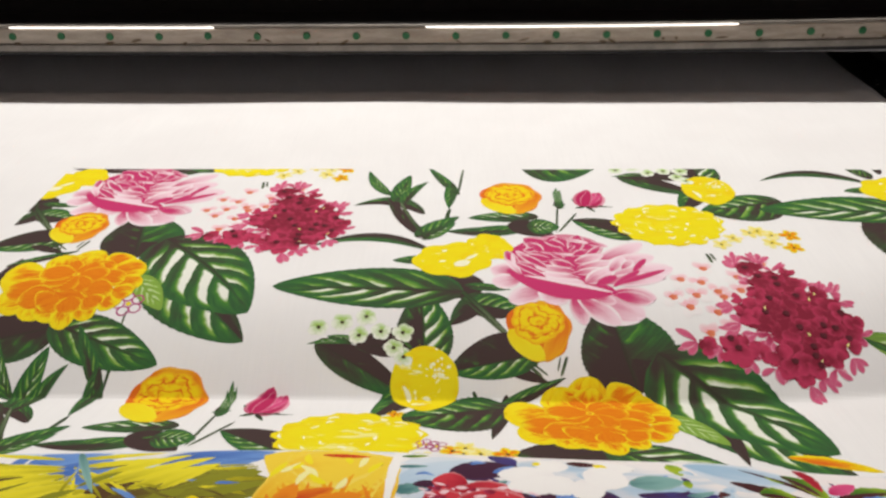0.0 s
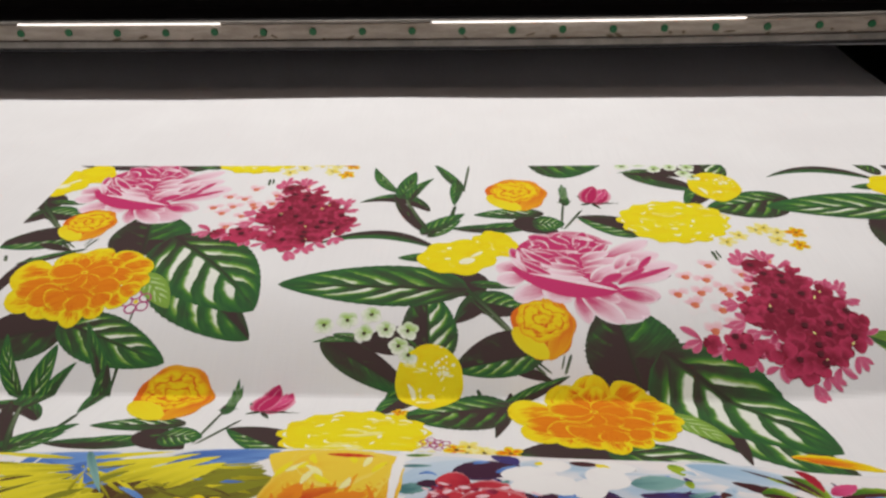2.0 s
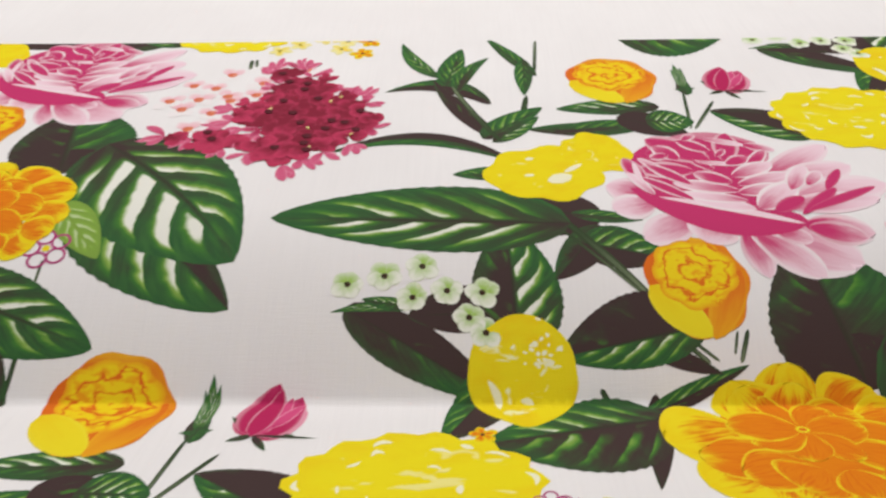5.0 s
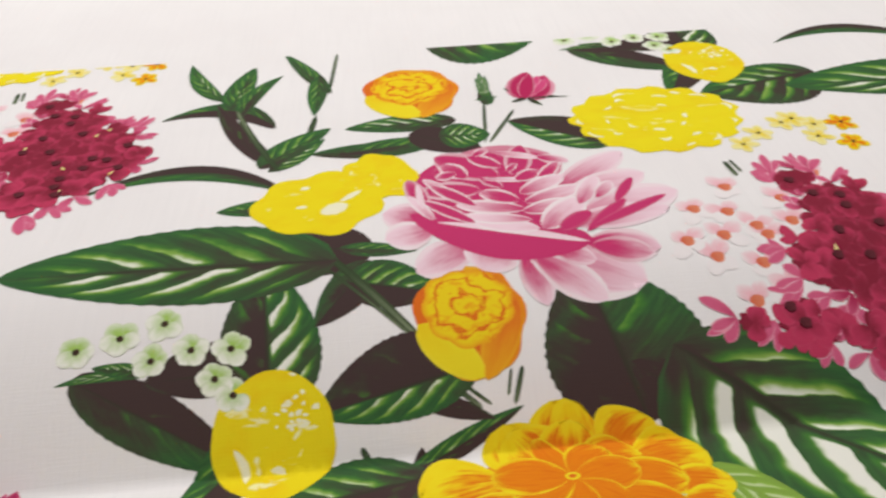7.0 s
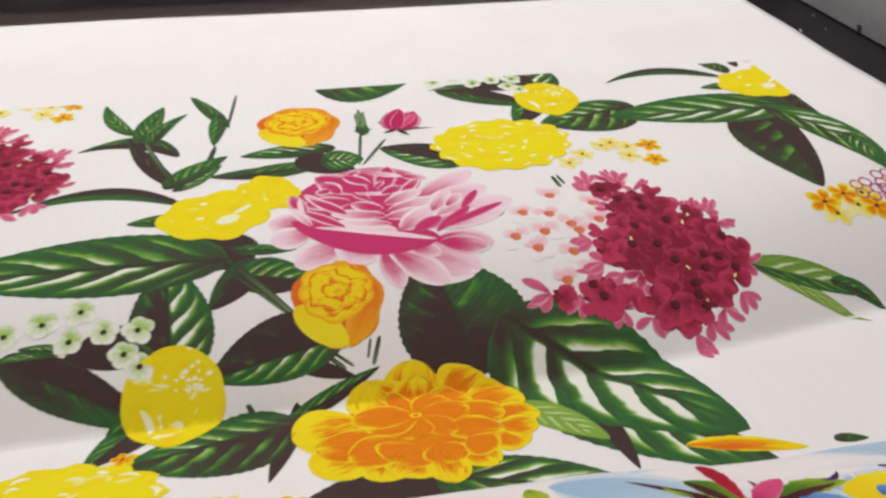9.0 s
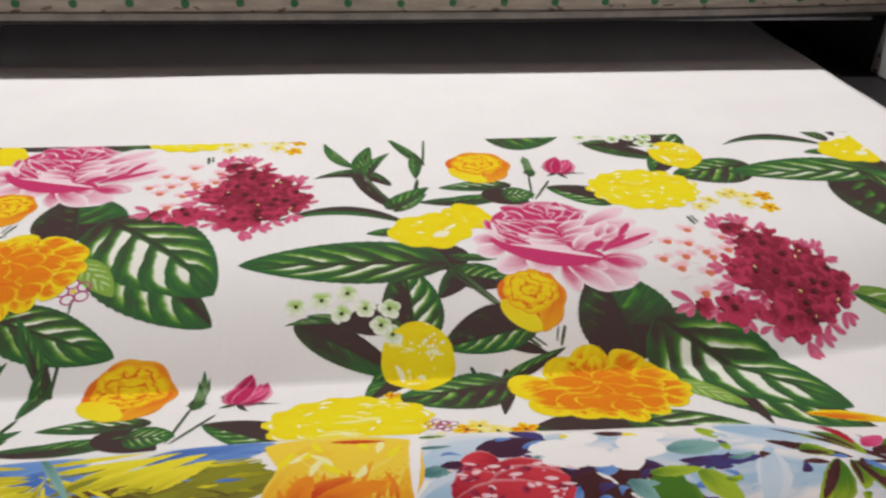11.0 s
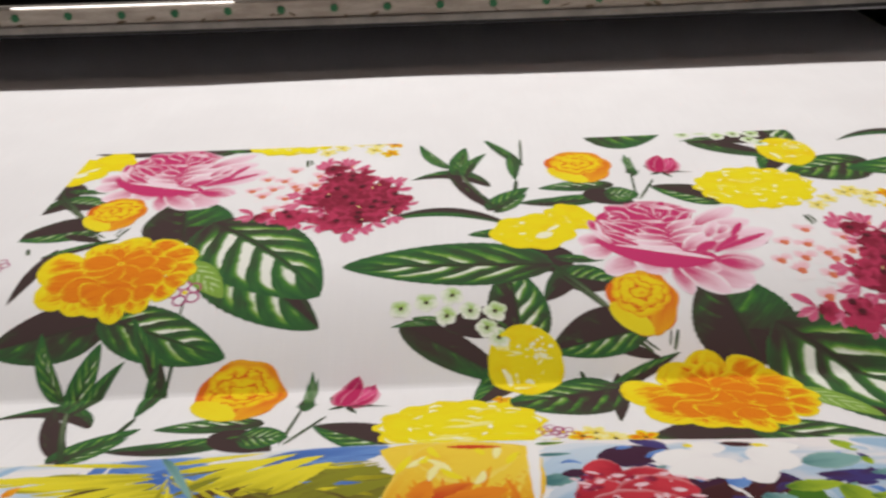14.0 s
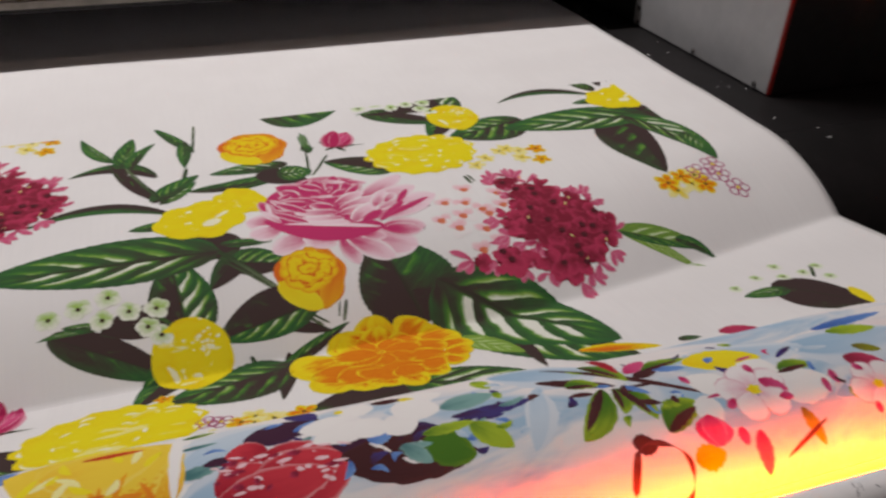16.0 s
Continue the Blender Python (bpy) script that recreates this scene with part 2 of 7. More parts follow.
INK_BROWN = petal_ink("twig_ink", (0.06, 0.016, 0.018), (0.10, 0.03, 0.03), (0.12, 0.04, 0.04))
INK_SUN = petal_ink("hibiscus_ink", (0.76, 0.30, 0.01), (0.82, 0.58, 0.05), (0.83, 0.66, 0.16))
INK_FIRE = petal_ink("hibiscus_throat_ink", (0.58, 0.05, 0.012), (0.78, 0.24, 0.015), (0.8, 0.4, 0.03))
INK_PAPERWHITE = petal_ink("white_blossom_ink", (0.74, 0.70, 0.72), (0.83, 0.81, 0.80), (0.82, 0.78, 0.78), 0.9)
INK_LEMON = blot_ink("lemon_ink", (0.80, 0.66, 0.012), (0.80, 0.58, 0.008), (0.84, 0.80, 0.40), 0.10)
INK_MUM = blot_ink("yellow_mum_ink", (0.82, 0.70, 0.012), (0.81, 0.62, 0.01), (0.83, 0.76, 0.25), 0.1, 7.0)
INK_BLOSSOM = blot_ink("yellow_blossom_ink", (0.82, 0.68, 0.01), (0.81, 0.61, 0.008), (0.83, 0.76, 0.25), 0.0, 4.0)
INK_GLINT = petal_ink("glint_ink", (0.83, 0.78, 0.40), (0.84, 0.82, 0.60), (0.84, 0.78, 0.30))
INK_MAGNOLIA = petal_ink("magnolia_ink", (0.70, 0.34, 0.44), (0.83, 0.78, 0.79), (0.58, 0.12, 0.24), 0.93)


def wash_ink(name, c1, c2, c3):
    """Soft watercolour clouds of three colours."""
    s = Shade(name, 0.85, 0, 0.2)
    p = s.place((3, 9, 1))
    n = s.noise(p, 1.7, 4.0, 0.6, 0.8)
    m = s.noise(s.place((2, 6, 1)), 2.3, 3.0, 0.5, 1.2)
    c = s.mix(n.step(0.44, 0.64), c1, c2)
    c = s.mix((m.step(0.52, 0.72) * 0.8), c, c3)
    s.colour(c)
    return weave(s).mat


WASH_SKY = wash_ink("sky_watercolour", (0.80, 0.76, 0.76), (0.34, 0.50, 0.65), (0.78, 0.68, 0.68))
WASH_PALM = wash_ink("palm_watercolour", (0.80, 0.77, 0.76), (0.48, 0.60, 0.74), (0.80, 0.74, 0.58))
BLACK = plain("black_powder_coat", (0.010, 0.009, 0.010), (0.017, 0.015, 0.016), 0.55, 0, 40, 0.3)
TABLE = plain("black_platen", (0.008, 0.007, 0.0075), (0.014, 0.012, 0.013), 0.55, 0, 9, 0.25)
RAIL = plain("grimy_cream_enamel", (0.34, 0.285, 0.235), (0.50, 0.435, 0.37), 0.45, 0, 16, 0.4, 0.1, (1, 6, 6))
LEDGE = plain("dull_aluminium", (0.20, 0.18, 0.16), (0.30, 0.27, 0.24), 0.5, 0.2, 18, 0.5)
STEEL = plain("bright_steel", (0.60, 0.60, 0.60), (0.74, 0.74, 0.74), 0.16, 1.0, 30)
GREEN = plain("green_plastic", (0.012, 0.12, 0.045), (0.02, 0.17, 0.065), 0.5, 0, 60)
PANEL = plain("grey_enamel_panel", (0.33, 0.33, 0.34), (0.40, 0.40, 0.41), 0.38, 0, 5, 0.5, 0.03)
# red reflection on the cabinet's edge, put into a colour
RED_GLINT = plain("red_edge_glint", (0.30, 0.012, 0.010), (0.38, 0.02, 0.015), 0.4, 0, 20)
STAIN = plain("brown_stain", (0.12, 0.085, 0.055), (0.22, 0.17, 0.11), 0.7, 0, 90)
PAPER = plain("white_paper", (0.74, 0.73, 0.74), (0.82, 0.81, 0.81), 0.8, 0, 12, 0.2)
PENCIL = plain("grey_print_mark", (0.16, 0.15, 0.17), (0.3, 0.29, 0.3), 0.8, 0, 60)
CARDBOARD = plain("brown_cardboard", (0.22, 0.14, 0.08), (0.3, 0.2, 0.12), 0.85, 0, 30)
WALLPAINT = plain("dark_workshop_wall", (0.30, 0.29, 0.29), (0.38, 0.37, 0.37), 0.8, 0, 2)
CONCRETE = plain("grey_concrete", (0.10, 0.098, 0.095), (0.16, 0.155, 0.15), 0.8, 0, 3)
EMBER = Shade("glowing_quartz", 0.4).colour((0.8, 0.3, 0.1)).glow((1.0, 0.075, 0.002), 200).mat
# glows in place of the overhead tubes' reflection on the rail's lip
LIP_HIGHLIGHT = Shade("glowing_lip_highlight", 0.4).colour((0.9, 0.9, 0.9)).glow((1.0, 0.97, 0.95), 1.7).mat


# ---- building helpers ----
def part(name, bm, material, parent, label="", smooth=False):
    mesh = bpy.data.meshes.new(name)
    bm.to_mesh(mesh)
    bm.free()
    if smooth:
        mesh.shade_smooth()
    mesh.materials.append(material)
    ob = new(name, mesh)
    if parent is not None:
        ob.parent = parent
    return tagged(ob, label)


def box_mesh(bm, x0, x1, y0, y1, z0, z1, bevel=0.0):
    made = bmesh.ops.create_cube(bm, size=1, matrix=Matrix.Translation(((x0 + x1) / 2, (y0 + y1) / 2, (z0 + z1) / 2)) @ Matrix.Diagonal((x1 - x0, y1 - y0, z1 - z0, 1)))
    if bevel:
        edges = list({e for v in made["verts"] for e in v.link_edges})
        bmesh.ops.bevel(bm, geom=edges, offset=bevel, segments=2, affect="EDGES", profile=0.6)
    return bm


def block(name, x0, x1, y0, y1, z0, z1, material, parent, bevel=0.003, label=""):
    return part(name, box_mesh(bmesh.new(), x0, x1, y0, y1, z0, z1, bevel), material, parent, label)


def rod(name, a, b, radius, material, parent, label="", sides=20):
    bm = bmesh.new()
    a, b = Vector(a), Vector(b)
    turn = (b - a).to_track_quat("Z", "Y").to_matrix().to_4x4()
    bmesh.ops.create_cone(bm, cap_ends=True, segments=sides, radius1=radius, radius2=radius, depth=(b - a).length, matrix=Matrix.Translation((a + b) / 2) @ turn)
    for f in bm.faces:
        f.smooth = len(f.verts) == 4
    return part(name, bm, material, parent, label)


def ease(a, b, v):
    t = min(1.0, max(0.0, (v - a) / (b - a)))
    return t * t * (3 - 2 * t)


DIP, RUN = 0.060, 0.185


def crease_line(x):
    """Where the cloth leaves the platen's edge and turns up towards the roll."""
    return -0.51 + 0.085 * ease(0.50, 1.25, x)


def rise_to_roll(x):
    return 0.34 - 0.16 * ease(0.40, 0.70, x)


def bed_profile(d):
    """Height of the cloth at a distance d behind the crease: flat, then curving down to it."""
    return 0.9 if d >= RUN else 0.9 - DIP * ((RUN - d) / RUN) ** 2


def bed_height(x, y):
    d = y - crease_line(x)
    z = bed_profile(max(d, 0.0)) - rise_to_roll(x) * min(d, 0.0)
    return z + 0.0012 * math.sin(7 * x + 3 * y) * math.sin(4 * y - 2 * x)


def arc_table():
    """Lengths along the cloth against distances along the floor, in half millimetres, down to the crease."""
    table, d, s = [(RUN, RUN)], RUN, RUN
    for _ in range(370):
        s -= math.hypot(0.0005, bed_profile(d - 0.0005) - bed_profile(d))
        d -= 0.0005
        table.append((s, d))
    return table


ARC = arc_table()
ARC_S = [-s for s, d in ARC]


def along_cloth(x, s):
    """The y of a point that lies s along the cloth."""
    c = crease_line(x)
    if s - c >= RUN:
        return s
    if s - c <= ARC[-1][0]:
        return c + (s - c - ARC[-1][0]) / math.hypot(1.0, rise_to_roll(x))
    k = max(1, min(len(ARC) - 1, int(np.searchsorted(ARC_S, c - s))))
    (s0, d0), (s1, d1) = ARC[k - 1], ARC[k]
    return c + d0 + (d1 - d0) * min(1.0, (s0 - (s - c)) / (s0 - s1))


ROW = 0.005


def ruled(high):
    """The same height, straight between rows 5 mm apart, so that all layers of ink follow one another."""
    def at(x, y):
        k = math.floor(y / ROW + 1e-6)
        f = min(1.0, max(0.0, y / ROW - k))
        return high(x, k * ROW) * (1 - f) + high(x, (k + 1) * ROW) * f
    return at


ROLL_Y, ROLL_Z, ROLL_R = -0.734, 0.789, 0.135


def roll_sag(x):
    return -0.026 * ease(0.44, 0.64, x) + 0.005 * math.sin(9 * x + 1) + 0.002 * math.sin(23 * x) * ease(0.3, 0.6, x)


def roll_height(x, y):
    return ROLL_Z + roll_sag(x) + math.sqrt(max(0.0, ROLL_R ** 2 - (y - ROLL_Y) ** 2))


# ---- setting ----
def structure(name, x0, x1, y0, y1, z0, z1, material, label, category):
    ob = block(name, x0, x1, y0, y1, z0, z1, material, None, 0.0, label)
    return tagged(ob, category=category, kind="structure")


structure("floor", -4.0, 4.0, -4.0, 3.0, -0.1, 0.0, CONCRETE, "grey concrete workshop floor in the dark", "floor")
structure("ceiling", -4.0, 4.0, -4.0, 3.0, 5.2, 5.3, WALLPAINT, "dark workshop ceiling above the printer", "ceiling")
structure("wall_north", -4.0, 4.0, 3.0, 3.1, 0.0, 5.2, WALLPAINT, "dark unlit workshop wall behind the printer", "wall")
structure("wall_south", -4.0, 4.0, -4.1, -4.0, 0.0, 5.2, WALLPAINT, "dark workshop wall facing the printer", "wall")
structure("wall_east", 4.0, 4.1, -4.0, 3.0, 0.0, 5.2, WALLPAINT, "dark workshop side wall", "wall")
structure("wall_west", -4.1, -4.0, -4.0, 3.0, 0.0, 5.2, WALLPAINT, "dark workshop side wall", "wall")


# ---- the printer ----
def thing(name, label, category, at=(0, 0, 0)):
    ob = new(name)
    ob.location = at
    return tagged(ob, label, category)


def rail_bow(x):
    return 0.009 * (max(0.0, x - 0.2) / 0.85) ** 2 + 0.003 * (max(0.0, -0.1 - x) / 0.8) ** 2


def bowed_bar(name, x0, x1, y0, y1, z0, z1, material, parent, label="", rounded=0.0):
    """A long bar that bows up slightly towards its ends."""
    bm = bmesh.new()
    steps = 40
    bx = box_mesh(bm, x0, x1, y0, y1, z0, z1, rounded)
    for i in range(1, steps):
        x = x0 + (x1 - x0) * i / steps
        bmesh.ops.bisect_plane(bx, geom=bx.verts[:] + bx.edges[:] + bx.faces[:], plane_co=(x, 0, 0), plane_no=(1, 0, 0))
    for v in bx.verts:
        v.co.z += rail_bow(v.co.x)
    return part(name, bx, material, parent, label)


def build_printer():
    printer = thing("textile_printer", "wide black fabric printer with cream rail and dark platen", "printer")
    block("platen", -1.35, 1.70, -0.25, 1.30, 0.80, 0.884, TABLE, printer, 0.006, "matt black printing table")
    bm = bmesh.new()
    rows = 14
    ring = []
    for i in range(rows + 1):
        a = radians(100 * i / rows)
        ring.append((-0.25 - 0.18 * math.sin(a), 0.704 + 0.18 * math.cos(a)))
    for x in (-1.35, 1.70):
        for y, z in ring:
            bm.verts.new((x, y, z))
    bm.verts.ensure_lookup_table()
    for i in range(rows):
        bm.faces.new((bm.verts[i], bm.verts[i + 1], bm.verts[rows + 2 + i], bm.verts[rows + 1 + i])).smooth = True
    part("apron", bm, TABLE, printer, "rounded black front apron")
    for x in (-1.2, 1.5):
        block("leg", x - 0.06, x + 0.06, -0.1, 0.5, 0.0, 0.80, BLACK, printer, 0.01)
    for x in (-1.22, 1.16):
        block("roll_bracket", x - 0.012, x + 0.012, -0.80, -0.34, 0.735, 0.765, BLACK, printer, 0.004, "black steel arm that carries the roll")
    # guide rail across the bed
    rail = bowed_bar("guide_rail", -1.35, 1.62, 0.347, 0.360, 1.013, 1.046, RAIL, printer, "stained cream rail with a row of green caps", 0.003)
    bowed_bar("ledge", -1.35, 1.62, 0.343, 0.362, 0.999, 1.0128, LEDGE, rail, "dull aluminium ledge", 0.002)
    # shade in the gap below the ledge, built as a black bar
    bowed_bar("shadow_gap", -1.35, 1.62, 0.349, 0.40, 0.990, 0.9985, BLACK, rail, "black bar for the shaded gap under the ledge")
    bm = bmesh.new()
    bmesh.ops.create_cone(bm, cap_ends=True, segments=24, radius1=0.0030, radius2=0.0030, depth=2.97, matrix=Matrix.Translation((0.135, 0.350, 1.0490)) @ pose(0, 0, 0, 0, 90, 0))
    for i in range(1, 40):
        bmesh.ops.bisect_plane(bm, geom=bm.verts[:] + bm.edges[:] + bm.faces[:], plane_co=(-1.35 + 2.97 * i / 40, 0, 0), plane_no=(1, 0, 0))
    for v in bm.verts:
        v.co.z += rail_bow(v.co.x)
    for f in bm.faces:
        f.smooth = True
    part("lip", bm, LEDGE, rail, "round dull steel lip")
    cap = bmesh.new()
    bmesh.ops.create_cone(cap, cap_ends=True, segments=18, radius1=0.0078, radius2=0.0070, depth=0.004, matrix=pose(0, 0, 0, 90, 0, 0))
    first = part("screw_cap", cap, GREEN, rail)
    rnd = random.Random(3)
    spots = [0.1 * i for i in range(-13, 17)]
    for i, x in enumerate(spots):
        ob = first if i == 0 else new("screw_cap", first.data)
        ob.parent = rail
        ob.location = (x, 0.3462, 1.0295 + rail_bow(x) + rnd.uniform(-0.0008, 0.0008))
    for i in range(34):
        x = rnd.uniform(-1.2, 1.5)
        bm = bmesh.new()
        w, h = rnd.uniform(0.002, 0.016), rnd.uniform(0.0012, 0.004)
        bmesh.ops.create_icosphere(bm, subdivisions=1, radius=1, matrix=Matrix.Diagonal((w, 0.0006, h, 1)))
        ob = part("grime_spot", bm, STAIN, rail)
        ob.matrix_basis = pose(x, 0.3467, rnd.choice((1.0145, 1.016, 1.021)) + rail_bow(x), 0, rnd.uniform(-35, 35), 0)
    # the overhead tubes' reflection along the lip, built as glowing strips
    for x0, x1 in ((-0.70, -0.285), (0.14, 0.755)):
        bowed_bar("highlight_strip", x0, x1, 0.3425, 0.3465, 1.0466, 1.0486, LIP_HIGHLIGHT, rail, "thin glowing white strip for the reflection on the lip", 0.0008)
    # beam and hood above
    block("beam", -1.35, 1.62, 0.50, 1.25, 0.985, 1.60, BLACK, printer, 0.01, "black carriage beam housing")
    # added reflector that bounces light onto the shaded cloth below
    block("bounce_panel", -1.33, 1.60, 0.402, 1.20, 0.978, 0.9845, PANEL, printer, 0.001, "light grey reflector panel added under the beam")
    rnd = random.Random(17)
    for i in range(16):
        bm = bmesh.new()
        bmesh.ops.create_icosphere(bm, subdivisions=1, radius=1, matrix=Matrix.Diagonal((rnd.uniform(0.0006, 0.0016), rnd.uniform(0.0006, 0.006), 0.0005, 1)))
        ob = part("lint", bm, PAPER, printer, "pale speck of lint")
        ob.matrix_basis = pose(rnd.uniform(1.09, 1.19), rnd.uniform(-0.30, 0.5), 0.8845, 0, 0, rnd.uniform(0, 180))
    block("beam_floor", -1.35, 1.62, 0.364, 0.50, 1.000, 1.040, BLACK, printer, 0.002)
    return printer


build_printer()


def build_cabinet():
    cab = thing("side_cabinet", "black printer end cabinet with a light grey inner panel", "cabinet", (1.2, 0, 0.884))
    block("body", 0.006, 0.46, -0.112, 0.95, 0.0, 0.62, BLACK, cab, 0.004)
    block("inner_panel", -0.002, 0.005, -0.108, 0.345, 0.003, 0.60, PANEL, cab, 0.001, "light grey enamelled metal panel")
    # the edge's red reflection, laid on as a coloured strip
    block("edge_glint", -0.001, 0.006, -0.1125, -0.1085, 0.003, 0.60, RED_GLINT, cab, 0.0008, "thin red strip for the reflection on the edge")
    for y in (-0.075, 0.115, 0.325):
        bm = bmesh.new()
        bmesh.ops.create_uvsphere(bm, u_segments=12, v_segments=8, radius=0.0055, matrix=Matrix.Diagonal((0.6, 1, 1, 1)))
        part("bolt", bm, STEEL, cab, "small steel bolt").location = (-0.004, y, 0.012)
    part("bolt", box_mesh(bmesh.new(), -0.004, 0.004, 0.325, 0.335, 0.035, 0.045, 0.002), STEEL, cab)
    return cab


build_cabinet()


# ---- cloth ----
def grid_sheet(x0, x1, nx, ny, where):
    """A sheet of nx by ny cells; where(x, k) gives the point at x and the share k of its run."""
    bm = bmesh.new()
    rows = [[bm.verts.new(where(x0 + (x1 - x0) * i / nx, j / ny)) for i in range(nx + 1)] for j in range(ny + 1)]
    for j in range(ny):
        for i in range(nx):
            bm.faces.new((rows[j][i], rows[j + 1][i], rows[j + 1][i + 1], rows[j][i + 1])).smooth = True
    return bm


EDGE_X = 1.078
bm = grid_sheet(-1.10, EDGE_X, 150, 324, lambda x, k: (x + 0.0015 * math.sin(40 * k) * (x > 1.0), 0.96 - 1.62 * k, bed_height(x, 0.96 - 1.62 * k)))
fabric = tagged(part("printed_fabric", bm, CLOTH, None), "white fabric web with freshly printed floral bouquets", "fabric")
thick = fabric.modifiers.new("cloth", "SOLIDIFY")
thick.thickness, thick.offset = 0.0006, -1

roll = thing("fabric_roll", "rolled printed fabric with palm and blossom designs", "fabric roll")


def roll_point(x, k):
    a = radians(100 - 360 * k)
    r = ROLL_R
    return (x, ROLL_Y + r * math.sin(a), ROLL_Z + roll_sag(x) + r * math.cos(a))


part("cloth_layer", grid_sheet(-1.10, 1.06, 180, 240, roll_point), CLOTH, roll, "white printed cloth wound round the core")
rod("core", (-1.25, ROLL_Y, ROLL_Z), (1.2, ROLL_Y, ROLL_Z), 0.04, CARDBOARD, roll, "brown cardboard core")


# ---- print: every motif is a thin layer of ink on the cloth ----
HEIGHT = {fabric: ruled(bed_height), roll: ruled(roll_height)}
COUNT = [0]


SHIFT = [0.0, 0.0]
BOUNDS = {}


def ink(cloth, name, shapes, material, layer, top=None, side=None, label="", piece=""):
    """shapes: (vertices, faces, shape coordinates, tone) in the cloth's plane, each a little above the one before."""
    if piece:
        whole = None
        base = COUNT[0]
        for n, one in enumerate(shapes):
            COUNT[0] = base
            ob = ink(cloth, piece if whole else name, [one], material, layer + n * 0.1, top, side, "" if whole else label)
            if whole and ob:
                ob.parent = whole
            whole = whole or ob
        return whole
    COUNT[0] += 1
    lift = 0.00018 + layer * (0.00004 if cloth is roll else 0.00006) + (COUNT[0] % 50) * 0.0000014
    bm = bmesh.new()
    shape_uv, tone_uv = bm.loops.layers.uv.new("Shape"), bm.loops.layers.uv.new("Tone")
    level = bm.verts.layers.float.new("level")
    for n, (pts, faces, coords, tone) in enumerate(shapes):
        made = []
        for x, y in pts:
            v = bm.verts.new((x + SHIFT[0], y + SHIFT[1], 0))
            v[level] = lift + n * 0.000001
            made.append(v)
        for f in faces:
            try:
                face = bm.faces.new([made[i] for i in f])
            except ValueError:
                continue
            face.smooth = True
            mine = tone
            if isinstance(tone[0], tuple):
                mine = tone[0] if sum(coords[i][1] for i in f) > 0.5 * len(f) else tone[1]
            for loop, i in zip(face.loops, f):
                loop[shape_uv].uv = coords[i]
                loop[tone_uv].uv = mine
    top, side = BOUNDS.get("top", top), BOUNDS.get("side", side)
    for limit, axis in ((top, (0, 1, 0)), (side, (-1, 0, 0)), (BOUNDS.get("east"), (1, 0, 0)), (-0.70 if cloth is fabric else None, (0, -1, 0))):
        if limit is not None:
            at = (0, limit, 0) if axis[1] else (limit, 0, 0)
            bmesh.ops.bisect_plane(bm, geom=bm.verts[:] + bm.edges[:] + bm.faces[:], plane_co=at, plane_no=axis, clear_outer=True)
    if not bm.verts:
        bm.free()
        return None
    if cloth is fabric:
        for v in bm.verts:
            v.co.y = along_cloth(v.co.x, v.co.y)
    low, top_y = min(v.co.y for v in bm.verts), max(v.co.y for v in bm.verts)
    if cloth is fabric:
        top_y = min(top_y, -0.30)
    for k in range(math.floor(low / ROW), math.ceil(top_y / ROW) + 1):
        bmesh.ops.bisect_plane(bm, geom=bm.verts[:] + bm.edges[:] + bm.faces[:], dist=1e-6, plane_co=(0, k * ROW, 0), plane_no=(0, 1, 0))
    high = HEIGHT[cloth]
    for v in bm.verts:
        x, y = v.co.x, v.co.y
        if cloth is roll:
            y = min(y, ROLL_Y + 0.132)
        v.co = (x, y, high(x, y) + v[level])
    bmesh.ops.recalc_face_normals(bm, faces=bm.faces)
    if bm.faces and sum(f.normal.z for f in bm.faces) < 0:
        bmesh.ops.reverse_faces(bm, faces=bm.faces)
    return part(name, bm, material, cloth, label)


def blade(a, b, left, right, bend, tone, nu=18, nv=6, peak=0.75, blunt=0.85, teeth=0.0, ruffle=0.0):
    """A leaf or petal from a to b: half widths, a sideways bend, a toothed edge and a ruffled tip."""
    a, b = Vector(a), Vector(b)
    d = b - a
    n = Vector((-d.y, d.x)).normalized()
    k0 = (a.x * 91.0 + b.y * 57.0) % 6.28
    pts, coords, faces = [], [], []
    for i in range(nu + 1):
        u = i / nu
        f = max(0.0, math.sin(math.pi * min(1, max(0, u)) ** peak)) ** blunt
        saw = 1 + teeth * (((u * 17) % 1) - 0.5)
        for j in range(nv + 1):
            v = 2 * j / nv - 1
            w = (left if v > 0 else right) * f * (saw if abs(v) > 0.9 else 1)
            p = a + d * u + n * (bend * 4 * u * (1 - u) + v * w)
            if ruffle:
                p += (d * (math.sin(5.1 * v + k0) + 0.6 * math.sin(11.3 * v + 2 * k0))) * ruffle * u * u * (1 - u ** 6)
            pts.append((p.x, p.y))
            coords.append((u, j / nv))
    for i in range(nu):
        for j in range(nv):
            k = i * (nv + 1) + j
            faces.append((k, k + nv + 1, k + nv + 2, k + 1))
    return pts, faces, coords, tone


